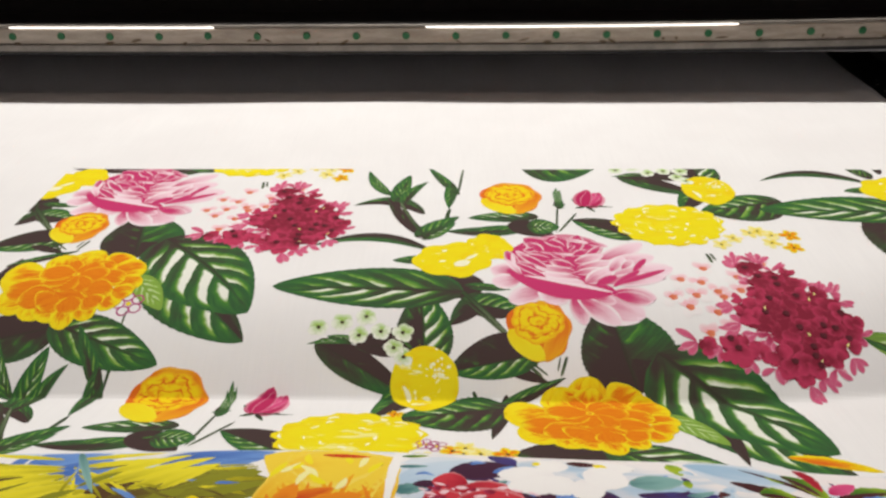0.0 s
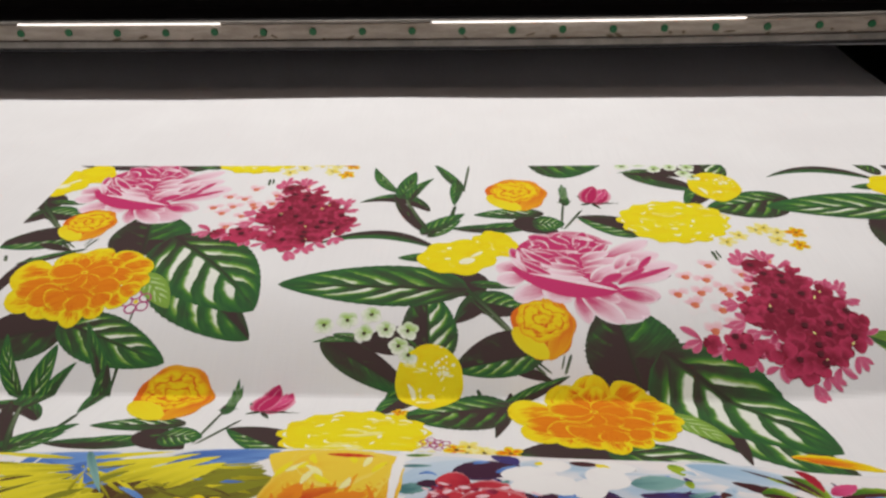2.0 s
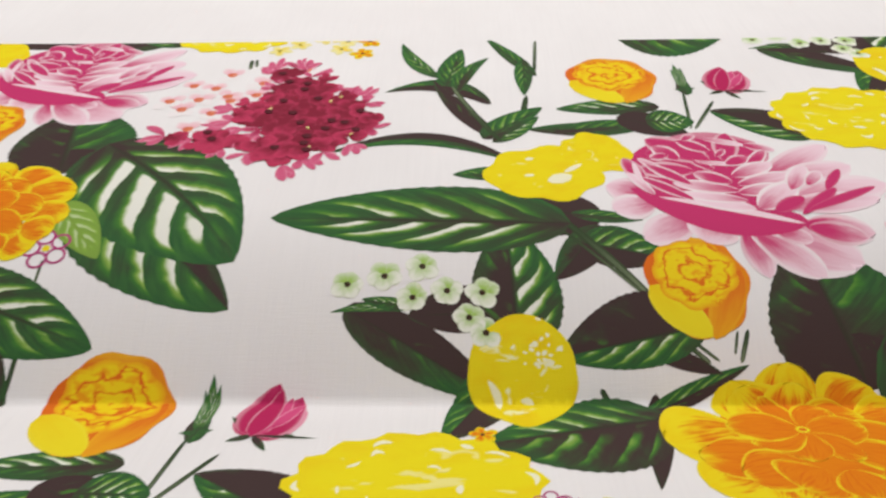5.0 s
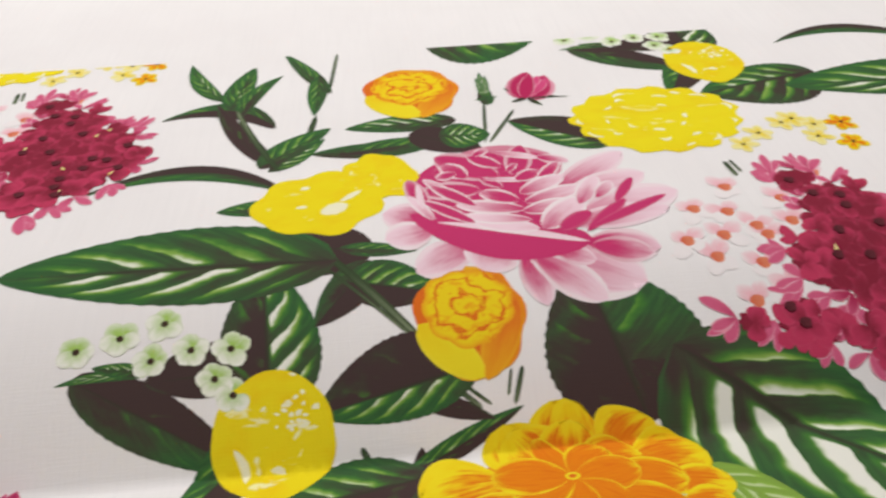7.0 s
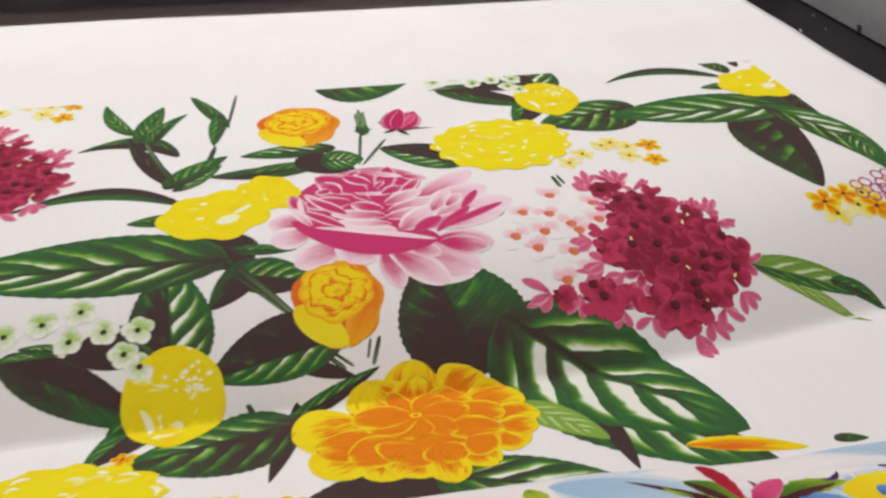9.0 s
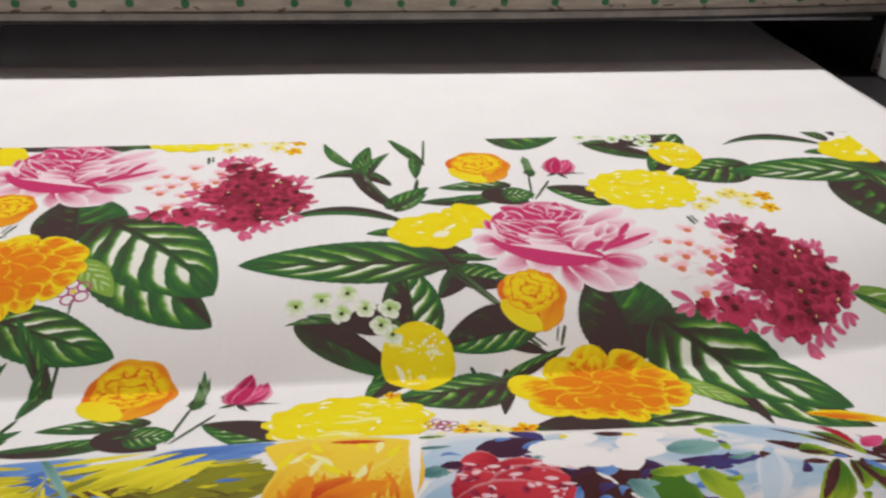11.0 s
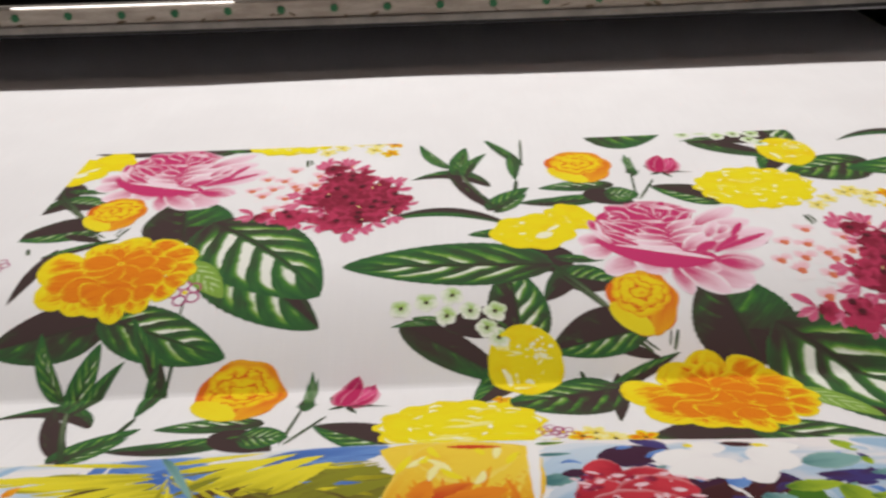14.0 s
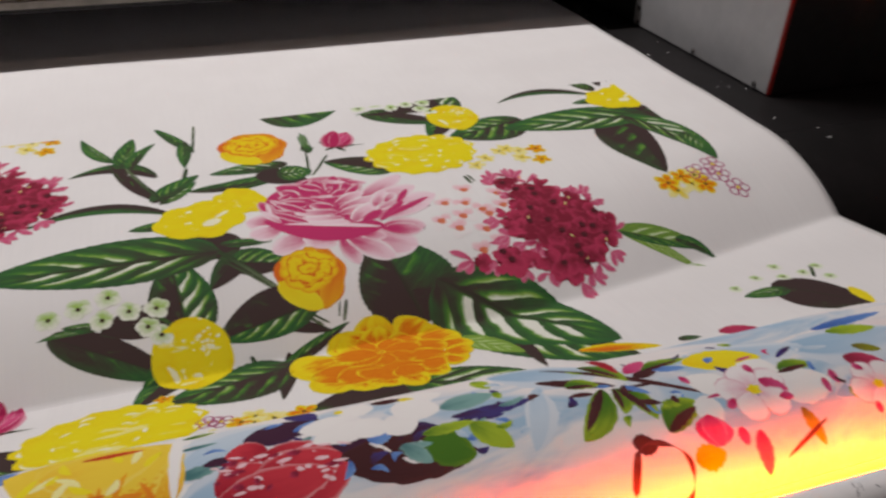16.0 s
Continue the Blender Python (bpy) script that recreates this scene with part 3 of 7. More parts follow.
def round_shape(c, rx, ry, tone, lobes=0, depth=0.0, rough=0.0, seed=0, turn=0.0, rings=6, sides=48):
    """A round blossom with lobes; its shape coordinates are radius and turn."""
    rnd = random.Random(seed)
    ph = [rnd.uniform(0, 6.28) for _ in range(4)]
    pts, coords, faces = [(c[0], c[1])], [(0.5, 0.5)], []
    for r in range(1, rings + 1):
        for s in range(sides):
            t = 2 * math.pi * s / sides
            k = 1 - depth * abs(math.sin(lobes * t / 2 + ph[0])) ** 3 if lobes else 1.0
            k *= 1 + rough * (math.sin(3 * t + ph[1]) + 0.6 * math.sin(5 * t + ph[2]) + 0.5 * math.sin(9 * t + ph[3]))
            k *= r / rings
            x, y = rx * k * math.cos(t), ry * k * math.sin(t)
            co, si = math.cos(radians(turn)), math.sin(radians(turn))
            pts.append((c[0] + x * co - y * si, c[1] + x * si + y * co))
            coords.append((0.5 + 0.5 * r / rings * math.cos(t), 0.5 + 0.5 * r / rings * math.sin(t)))
    for s in range(sides):
        faces.append((0, 1 + s, 1 + (s + 1) % sides))
    for r in range(rings - 1):
        for s in range(sides):
            q = 1 + r * sides
            faces.append((q + s, q + sides + s, q + sides + (s + 1) % sides, q + (s + 1) % sides))
    return pts, faces, coords, tone


def leaf(cloth, a, b, left, right, bend, tone_left, tone_right, layer, top=None, side=None):
    """A leaf whose two halves are toned apart: (stripes, darkness)."""
    slim = (left + right) / math.dist(a, b)
    root = 0.10 if slim > 0.3 else 0.04
    a, b = (a[0] - root * (b[0] - a[0]), a[1] - root * (b[1] - a[1])), (b[0] + 0.03 * (b[0] - a[0]), b[1] + 0.03 * (b[1] - a[1]))
    return ink(cloth, "printed_leaf", [blade(a, b, left, right, bend, (tone_left, tone_right), 34, 8, 0.74 if slim > 0.3 else 0.78, 0.70 if slim > 0.3 else 0.80, 0.06)], LEAF, layer, top, side)


def petal(cloth, a, b, left, right, bend, tone, lift, layer, ink_kind=None, top=None):
    wide = max(left, right) > 0.011
    one = blade(a, b, left, right, bend, (tone, lift), 22, 8, 0.9, 0.7, 0.10 if wide else 0.22 if cloth is roll else 0.15, 0.05 if wide else 0.03)
    return ink(cloth, "printed_petal", [one], ink_kind, layer, top)


def wash(cloth, x0, x1, y0, y1, material, label):
    """A watercolour ground between two lines across the cloth."""
    nx, ny = 60, 24
    pts = [(x0 + (x1 - x0) * i / nx, y0 + (y1 - y0) * j / ny) for j in range(ny + 1) for i in range(nx + 1)]
    coords = [(x * 2, y * 2) for x, y in pts]
    faces = [(j * (nx + 1) + i, j * (nx + 1) + i + 1, (j + 1) * (nx + 1) + i + 1, (j + 1) * (nx + 1) + i) for j in range(ny) for i in range(nx)]
    return ink(cloth, "printed_wash", [(pts, faces, coords, (0.5, 0.5))], material, -2, label=label)


def blossom(cloth, c, r, turn, layer, petals=5):
    """A loose white magnolia with rose-tipped petals and a yellow heart."""
    at = frame_of(c, r, r * 0.85, turn)
    shapes = []
    for q in range(petals):
        t = 2 * math.pi * q / petals
        shapes.append(blade(at(0.1 * math.cos(t), 0.1 * math.sin(t)), at(math.cos(t), math.sin(t)), r * 0.42, r * 0.42, 0, (0.1 + 0.1 * (q % 3), 1.0), 12, 5, 1.3, 0.55, 0.12))
    whole = ink(cloth, "printed_magnolia", shapes, INK_MAGNOLIA, layer, label="white printed magnolia with rose edges", piece="petal")
    ink(cloth, "printed_centre", [round_shape(c, r * 0.2, r * 0.16, (0.3, 1.0), 5, 0.3, 0.05)], INK_YELLOW, layer + 1)
    for q in range(3):
        t = radians(turn + 130 * q + 20)
        p, e = at(0.65 * math.cos(t), 0.65 * math.sin(t)), at(1.02 * math.cos(t + 0.2), 1.02 * math.sin(t + 0.2))
        ink(cloth, "printed_touch", [blade(p, e, r * 0.14, r * 0.10, 0, (0.4, 0.3), 8, 4, 1.0, 0.6, 0.3)], INK_ROSE, layer + 1)
    return whole


def stem(cloth, a, b, width, bend, layer, ink_kind=None):
    return ink(cloth, "printed_stem", [blade(a, b, width * 0.42, width * 0.42, bend, (0.5, 1.0), 10, 4, 1.0, 0.18)], ink_kind or INK_STEM, layer)


def fruit_outline(cloth, c, rx, ry, width, start, end, layer):
    """A hand-drawn open curve round a fruit."""
    pts, coords, faces = [], [], []
    for s in range(41):
        t = start + (end - start) * s / 40
        w = width * (0.55 + 0.45 * math.sin(5 * t + 1)) * (1 if 0 < s < 40 else 0.2)
        k = 1 + 0.03 * math.sin(4 * t)
        for side in (-0.5, 0.5):
            pts.append((c[0] + (rx * k + side * w) * math.cos(t), c[1] + (ry * k + side * w) * math.sin(t)))
            coords.append((s / 40, 0.5))
    for s in range(40):
        faces.append((2 * s, 2 * s + 2, 2 * s + 3, 2 * s + 1))
    return ink(cloth, "printed_fruit_outline", [(pts, faces, coords, (0.3, 0.0))], INK_BROWN, layer, label="brown line-drawn fruit outline")


def frame_of(c, rx, ry, turn=0.0):
    """Turns a blossom's own unit coordinates into the cloth's."""
    co, si = math.cos(radians(turn)), math.sin(radians(turn))

    def at(x, y):
        return (c[0] + rx * (x * co - y * si), c[1] + ry * (x * si + y * co))
    return at


def marigold(cloth, c, layer):
    """Ruffled yellow petals with orange hearts, in three rows round an off-centre eye."""
    shapes = []
    rnd = random.Random(8)

    def p(x0, y0, x1, y1, half, tone, rim=1.0, bend=0.0):
        shapes.append(blade((c[0] + x0, c[1] + y0), (c[0] + x1, c[1] + y1), half * rnd.uniform(0.92, 1.1), half * rnd.uniform(0.92, 1.1), bend, (tone, rim), 18, 14, 1.15, 0.55, 0.05, 0.09))

    shapes.append(round_shape((c[0] - 0.005, c[1] - 0.018), 0.068, 0.058, (0.9, 1.0), 9, 0.1, 0.03, 2))
    p(-0.0033, 0.0030, 0.0090, 0.0702, 0.0278, 0.35, 1.0, 0.0000)
    p(-0.0193, 0.0114, -0.0359, 0.0561, 0.0258, 0.20, 1.0, 0.0000)
    p(0.0311, 0.0235, 0.0661, 0.0515, 0.0312, 0.50, 1.0, 0.0000)
    p(0.0425, 0.0147, 0.0941, 0.0182, 0.0274, 0.40, 1.0, 0.0000)
    p(0.0569, -0.0070, 0.0989, -0.0148, 0.0180, 0.45, 1.0, 0.0000)
    p(-0.0404, 0.0076, -0.0962, -0.0072, 0.0376, 0.05, 1.0, 0.0000)
    p(-0.0346, -0.0383, -0.0819, -0.0568, 0.0258, 0.10, 1.0, 0.0000)
    p(-0.0199, -0.0446, -0.0362, -0.0799, 0.0215, 0.20, 1.0, 0.0000)
    p(-0.0011, -0.0507, -0.0242, -0.0748, 0.0262, 0.35, 1.0, 0.0000)
    p(0.0117, -0.0508, 0.0159, -0.0944, 0.0153, 0.15, 1.0, 0.0000)
    p(0.0273, -0.0451, 0.0479, -0.0796, 0.0168, 0.30, 1.0, 0.0000)
    p(0.0516, -0.0392, 0.0809, -0.0526, 0.0177, 0.35, 1.0, 0.0000)
    p(0.0616, -0.0266, 0.0921, -0.0322, 0.0174, 0.40, 1.0, 0.0000)
    p(-0.0008, 0.0095, -0.0327, 0.0505, 0.0251, 0.35, 1.0, 0.0000)
    p(0.0032, 0.0111, 0.0095, 0.0553, 0.0226, 0.42, 1.0, 0.0000)
    p(0.0077, 0.0110, 0.0516, 0.0232, 0.0266, 0.85, 1.0, 0.0000)
    p(0.0157, -0.0012, 0.0723, -0.0073, 0.0222, 0.85, 1.0, 0.0000)
    p(0.0148, -0.0137, 0.0652, -0.0331, 0.0201, 0.85, 1.0, 0.0000)
    p(-0.0167, -0.0257, -0.0788, -0.0250, 0.0228, 0.90, 1.0, 0.0000)
    p(-0.0096, -0.0355, -0.0561, -0.0454, 0.0221, 0.95, 1.0, 0.0000)
    p(-0.0044, -0.0386, -0.0253, -0.0585, 0.0249, 0.90, 1.0, 0.0000)
    p(0.0128, -0.0388, 0.0164, -0.0698, 0.0180, 0.85, 1.0, 0.0000)
    p(0.0344, -0.0391, 0.0537, -0.0581, 0.0167, 0.85, 1.0, 0.0000)
    p(-0.0008, 0.0095, -0.0161, 0.0448, 0.0103, 0.85, 1.0, 0.0000)
    p(0.0019, 0.0094, 0.0297, 0.0324, 0.0192, 0.90, 1.0, 0.0000)
    p(0.0034, 0.0045, 0.0463, 0.0087, 0.0167, 1.00, 1.0, 0.0000)
    p(0.0030, 0.0013, 0.0293, -0.0276, 0.0130, 1.00, 1.0, 0.0000)
    p(0.0025, 0.0029, -0.0074, -0.0310, 0.0163, 1.00, 1.0, 0.0000)
    p(0.0012, 0.0029, -0.0386, -0.0116, 0.0162, 1.00, 1.0, 0.0000)
    p(0.0002, 0.0062, -0.0500, 0.0119, 0.0190, 0.90, 1.0, 0.0000)
    whole = ink(cloth, "printed_marigold", shapes, INK_MARIGOLD, layer, label="yellow and orange printed marigold", piece="petal")
    eye = (c[0] + 0.0016, c[1] + 0.0062)
    ink(cloth, "printed_centre", [round_shape(eye, 0.0049, 0.0039, (0.0, 1.0))], INK_YELLOW, layer + 3.5)
    ink(cloth, "printed_centre", [round_shape(eye, 0.0027, 0.0020, (1.0, 0.0))], INK_ORANGE, layer + 3.7)
    return whole


def ranunculus(cloth, c, rx, ry, layer):
    at, size = frame_of(c, rx, ry), (rx + ry) / 2
    low = [round_shape(c, rx, ry, (0.7, 1.0), 7, 0.07, 0.012, 2)]
    low.append(blade(at(0.85, 0.25), at(0.15, -1.0), size * 0.28, size * 0.30, 0, (0.42, 0.6), 12, 5, 0.95, 0.6))
    whole = ink(cloth, "printed_ranunculus", low, INK_ORANGE, layer, label="orange and yellow printed ranunculus")
    ink(cloth, "printed_petal", [blade(at(-0.92, -0.05), at(0.12, -0.95), size * 0.30, size * 0.34, 0, (0.2, 0.5), 12, 5, 0.95, 0.55)], INK_YELLOW, layer + 1.2)
    ink(cloth, "printed_heart", [round_shape(at(-0.02, 0.20), rx * 0.84, ry * 0.70, (0.4, 1.0), 9, 0.10, 0.03, 4)], HEART, layer + 1.4)
    return whole


def peony(cloth, c, layer):
    """A deep pink bowl behind pale curled petals, with a dark lip and a pale skirt."""
    shapes = []

    def p(x0, y0, x1, y1, half, tone, rim=1.0, bend=0.0):
        shapes.append(blade((c[0] + x0, c[1] + y0), (c[0] + x1, c[1] + y1), half, half, bend, (tone, rim), 16, 8, 1.1, 0.55, 0.0, 0.04))

    p(-0.0954, 0.0328, 0.0151, 0.0508, 0.0496, 1.15, 0.0, 0.0000)
    p(-0.0709, 0.0662, 0.0456, 0.0714, 0.0361, 1.05, 0.3, 0.0000)
    p(-0.0575, 0.0301, 0.0412, 0.0230, 0.0418, 1.10, 0.0, 0.0000)
    p(-0.0140, 0.0530, -0.0668, 0.0922, 0.0194, 1.00, 0.6, 0.0000)
    p(0.0006, 0.0519, 0.0130, 0.1029, 0.0128, 1.00, 0.6, 0.0000)
    p(-0.0321, 0.0368, -0.0825, 0.0387, 0.0136, 0.95, 0.7, 0.0000)
    p(0.0271, 0.0241, 0.1015, 0.0795, 0.0162, 0.37, 0.6, 0.0000)
    p(0.0341, 0.0153, 0.1110, 0.0438, 0.0185, 0.32, 0.6, 0.0000)
    p(0.0464, -0.0056, 0.1306, 0.0142, 0.0211, 0.22, 0.6, 0.0000)
    p(0.0286, -0.0190, 0.1169, -0.0081, 0.0150, 0.32, 0.5, 0.0000)
    p(-0.0770, -0.0009, -0.1160, 0.0121, 0.0187, 0.47, 0.6, 0.0000)
    p(-0.0793, 0.0135, -0.0929, 0.0587, 0.0092, 0.80, 0.6, 0.0000)
    p(-0.0769, -0.0144, -0.1154, -0.0217, 0.0175, 0.27, 0.8, 0.0000)
    p(-0.0462, -0.0312, -0.0938, -0.0593, 0.0176, 0.34, 0.6, 0.0000)
    p(-0.0293, -0.0353, -0.0434, -0.0620, 0.0213, 0.37, 0.6, 0.0000)
    p(-0.0096, -0.0457, -0.0008, -0.0976, 0.0119, 0.50, 0.5, 0.0000)
    p(-0.0071, -0.0446, 0.0769, -0.0839, 0.0310, 0.42, 1.0, 0.0000)
    p(-0.0023, -0.0519, 0.0439, -0.0969, 0.0160, 0.37, 0.8, 0.0000)
    p(0.0397, -0.0424, 0.0957, -0.0527, 0.0183, 0.52, 0.7, 0.0000)
    p(0.0433, -0.0451, 0.0882, -0.0580, 0.0133, 0.64, 0.5, 0.0000)
    p(0.0142, -0.0470, 0.0433, -0.0600, 0.0096, 0.52, 0.4, 0.0000)
    p(-0.0950, 0.0082, 0.0469, -0.0404, 0.0245, 1.40, 0.0, -0.0111)
    p(-0.0731, -0.0051, 0.0424, -0.0408, 0.0041, -0.90, 1.0, 0.0014)
    p(-0.0149, 0.0941, 0.0276, 0.0793, 0.0049, 0.32, 0.8, 0.0000)
    p(-0.0093, 0.0690, -0.0374, 0.0900, 0.0090, 0.97, 1.0, 0.0000)
    p(0.0241, 0.0815, 0.0513, 0.0700, 0.0077, 0.52, 1.0, 0.0000)
    p(-0.0562, 0.0317, -0.0797, 0.0578, 0.0053, 0.52, 1.0, 0.0000)
    p(-0.0127, 0.0371, -0.0309, 0.0542, 0.0057, 0.92, 1.0, 0.0000)
    p(0.0073, -0.0225, -0.0438, -0.0078, 0.0095, -0.10, 1.0, 0.0000)
    p(0.0035, -0.0109, -0.0559, 0.0007, 0.0077, 0.22, 1.0, 0.0000)
    p(0.0005, 0.0039, -0.0561, 0.0168, 0.0098, 0.42, 1.0, 0.0000)
    p(-0.0025, 0.0162, -0.0340, 0.0326, 0.0100, 0.72, 1.0, 0.0000)
    p(-0.0421, 0.0550, -0.0612, 0.0794, 0.0109, 0.77, 1.0, 0.0000)
    p(-0.0502, 0.0646, -0.0684, 0.0569, 0.0064, 0.72, 1.0, 0.0000)
    p(-0.0393, 0.0139, -0.0739, 0.0476, 0.0077, 0.87, 1.0, 0.0000)
    p(-0.0427, -0.0094, -0.0822, 0.0252, 0.0067, 0.92, 1.0, 0.0000)
    p(-0.0291, 0.0514, 0.0147, 0.0455, 0.0036, 0.22, 1.0, 0.0000)
    p(-0.0007, 0.0467, 0.0232, 0.0592, 0.0086, 0.82, 1.0, 0.0000)
    p(0.0171, 0.0401, 0.0417, 0.0717, 0.0070, 0.77, 1.0, 0.0000)
    p(-0.0065, 0.0596, 0.0043, 0.0735, 0.0039, 0.72, 1.0, 0.0000)
    p(-0.0323, 0.0896, -0.0178, 0.1003, 0.0052, 0.62, 1.0, 0.0000)
    p(-0.0010, 0.0261, 0.0416, 0.0489, 0.0103, 0.37, 1.0, 0.0000)
    p(0.0004, 0.0128, 0.0554, 0.0305, 0.0102, 0.37, 1.0, 0.0000)
    p(-0.0028, 0.0002, 0.0444, 0.0105, 0.0102, 0.37, 1.0, 0.0000)
    p(0.0095, -0.0227, 0.0503, 0.0141, 0.0146, 0.27, 1.0, 0.0000)
    p(0.0221, -0.0261, 0.0518, -0.0059, 0.0080, 1.30, 0.1, 0.0000)
    p(0.0433, -0.0301, 0.0843, 0.0076, 0.0059, 1.30, 0.1, 0.0000)
    p(0.0450, 0.0048, 0.0681, 0.0443, 0.0101, 0.32, 1.0, 0.0000)
    p(0.0613, 0.0117, 0.0795, 0.0347, 0.0073, 0.42, 1.0, 0.0000)
    p(0.0493, -0.0251, 0.1192, 0.0092, 0.0053, 1.30, 0.1, 0.0000)
    p(0.0752, 0.0043, 0.0980, 0.0377, 0.0050, 1.30, 0.1, 0.0000)
    p(-0.0749, -0.0026, -0.0938, 0.0344, 0.0056, 0.22, 1.0, 0.0000)
    p(-0.0830, 0.0138, -0.0851, 0.0511, 0.0030, -0.10, 1.0, 0.0000)
    return ink(cloth, "printed_peony", shapes, INK_PINK, layer, None, None, "pink printed peony with white-edged petals", "petal")


def glints(cloth, at, size, strokes, layer, **kw):
    # pale curved strokes drawn on a blossom
    shapes = [blade(at(x0, y0), at(x1, y1), size * w, size * w, size * b, (-0.9, 1.0), 10, 4, 1.0, 0.6, 0.2) for x0, y0, x1, y1, w, b in strokes]
    ob = ink(cloth, "printed_glint", shapes, INK_GLINT, layer, kw.get("top"), kw.get("side"))
    if ob:
        tagged(ob, kind="stuff")
    return ob


def yellow_mum(cloth, c, rx, ry, layer, top=None):
    body = round_shape(c, rx, ry, (0.3, 1.0), 15, 0.10, 0.015, int(1000 * abs(c[0])) % 97)
    whole = ink(cloth, "printed_chrysanthemum", [body], INK_MUM, layer, top, None, "lemon yellow printed chrysanthemum")
    rnd = random.Random(5)
    strokes = []
    for ring, n in ((0.86, 13), (0.62, 10), (0.36, 6)):
        for k in range(n):
            if rnd.random() < 0.25:
                continue
            t = 6.283 * (k + rnd.uniform(-0.3, 0.3)) / n
            d = rnd.uniform(0.14, 0.26) / ring ** 0.5
            r0, r1 = ring * rnd.uniform(0.9, 1.04), ring * rnd.uniform(0.9, 1.04)
            strokes.append((r0 * math.cos(t), r0 * math.sin(t), r1 * math.cos(t + d), r1 * math.sin(t + d), rnd.uniform(0.012, 0.034), rnd.uniform(-0.06, 0.02)))
    glints(cloth, frame_of(c, rx, ry), (rx + ry) / 2, strokes, layer + 0.8, top=top)
    return whole


def lemon_blossom(cloth, c, rx, ry, layer, tilt=0.0, side=None):
    body = round_shape(c, rx * 1.02, ry * 0.92, (0.3, 1.0), 7, 0.10, 0.03, 6, tilt)
    whole = ink(cloth, "printed_blossom", [body], INK_BLOSSOM, layer, None, side, "plain yellow printed blossom")
    if rx > 0.045:
        glints(cloth, frame_of(c, rx, ry), (rx + ry) / 2, ((0.02, -0.32, 0.42, -0.10, 0.15, 0.0), (0.30, -0.02, 0.62, 0.28, 0.06, 0.0), (-0.30, 0.42, -0.16, 0.46, 0.05, 0.0), (-0.35, -0.12, -0.18, -0.10, 0.04, 0.0)), layer + 0.8)
    return whole


def lemon(cloth, c, rx, ry, layer):
    pts, faces, coords, tone = round_shape(c, rx, ry, (0.3, 1.0), 6, 0.03, 0.012, 3)
    low = [max(0.0, (c[1] - y) / ry) for x, y in pts]
    pts = [(c[0] + (x - c[0]) * (1 - 0.20 * t * t), c[1] + (y - c[1]) * (1 + 0.10 * t)) for (x, y), t in zip(pts, low)]
    body = (pts, faces, coords, tone)
    whole = ink(cloth, "printed_lemon", [body], INK_LEMON, layer, label="round yellow printed fruit with pale glints")
    rnd = random.Random(12)
    strokes = [(-0.62, -0.10, -0.42, -0.62, 0.07, 0.06), (-0.05, -0.42, 0.18, -0.48, 0.06, 0.03)]
    for _ in range(26):
        x, y = 0.30 + rnd.gauss(0, 0.20), 0.30 + rnd.gauss(0, 0.26)
        strokes.append((x, y, x + rnd.uniform(0.04, 0.12), y + rnd.uniform(-0.05, 0.08), rnd.uniform(0.02, 0.045), 0.0))
    glints(cloth, frame_of(c, rx, ry), (rx + ry) / 2, strokes, layer + 0.8)
    return whole


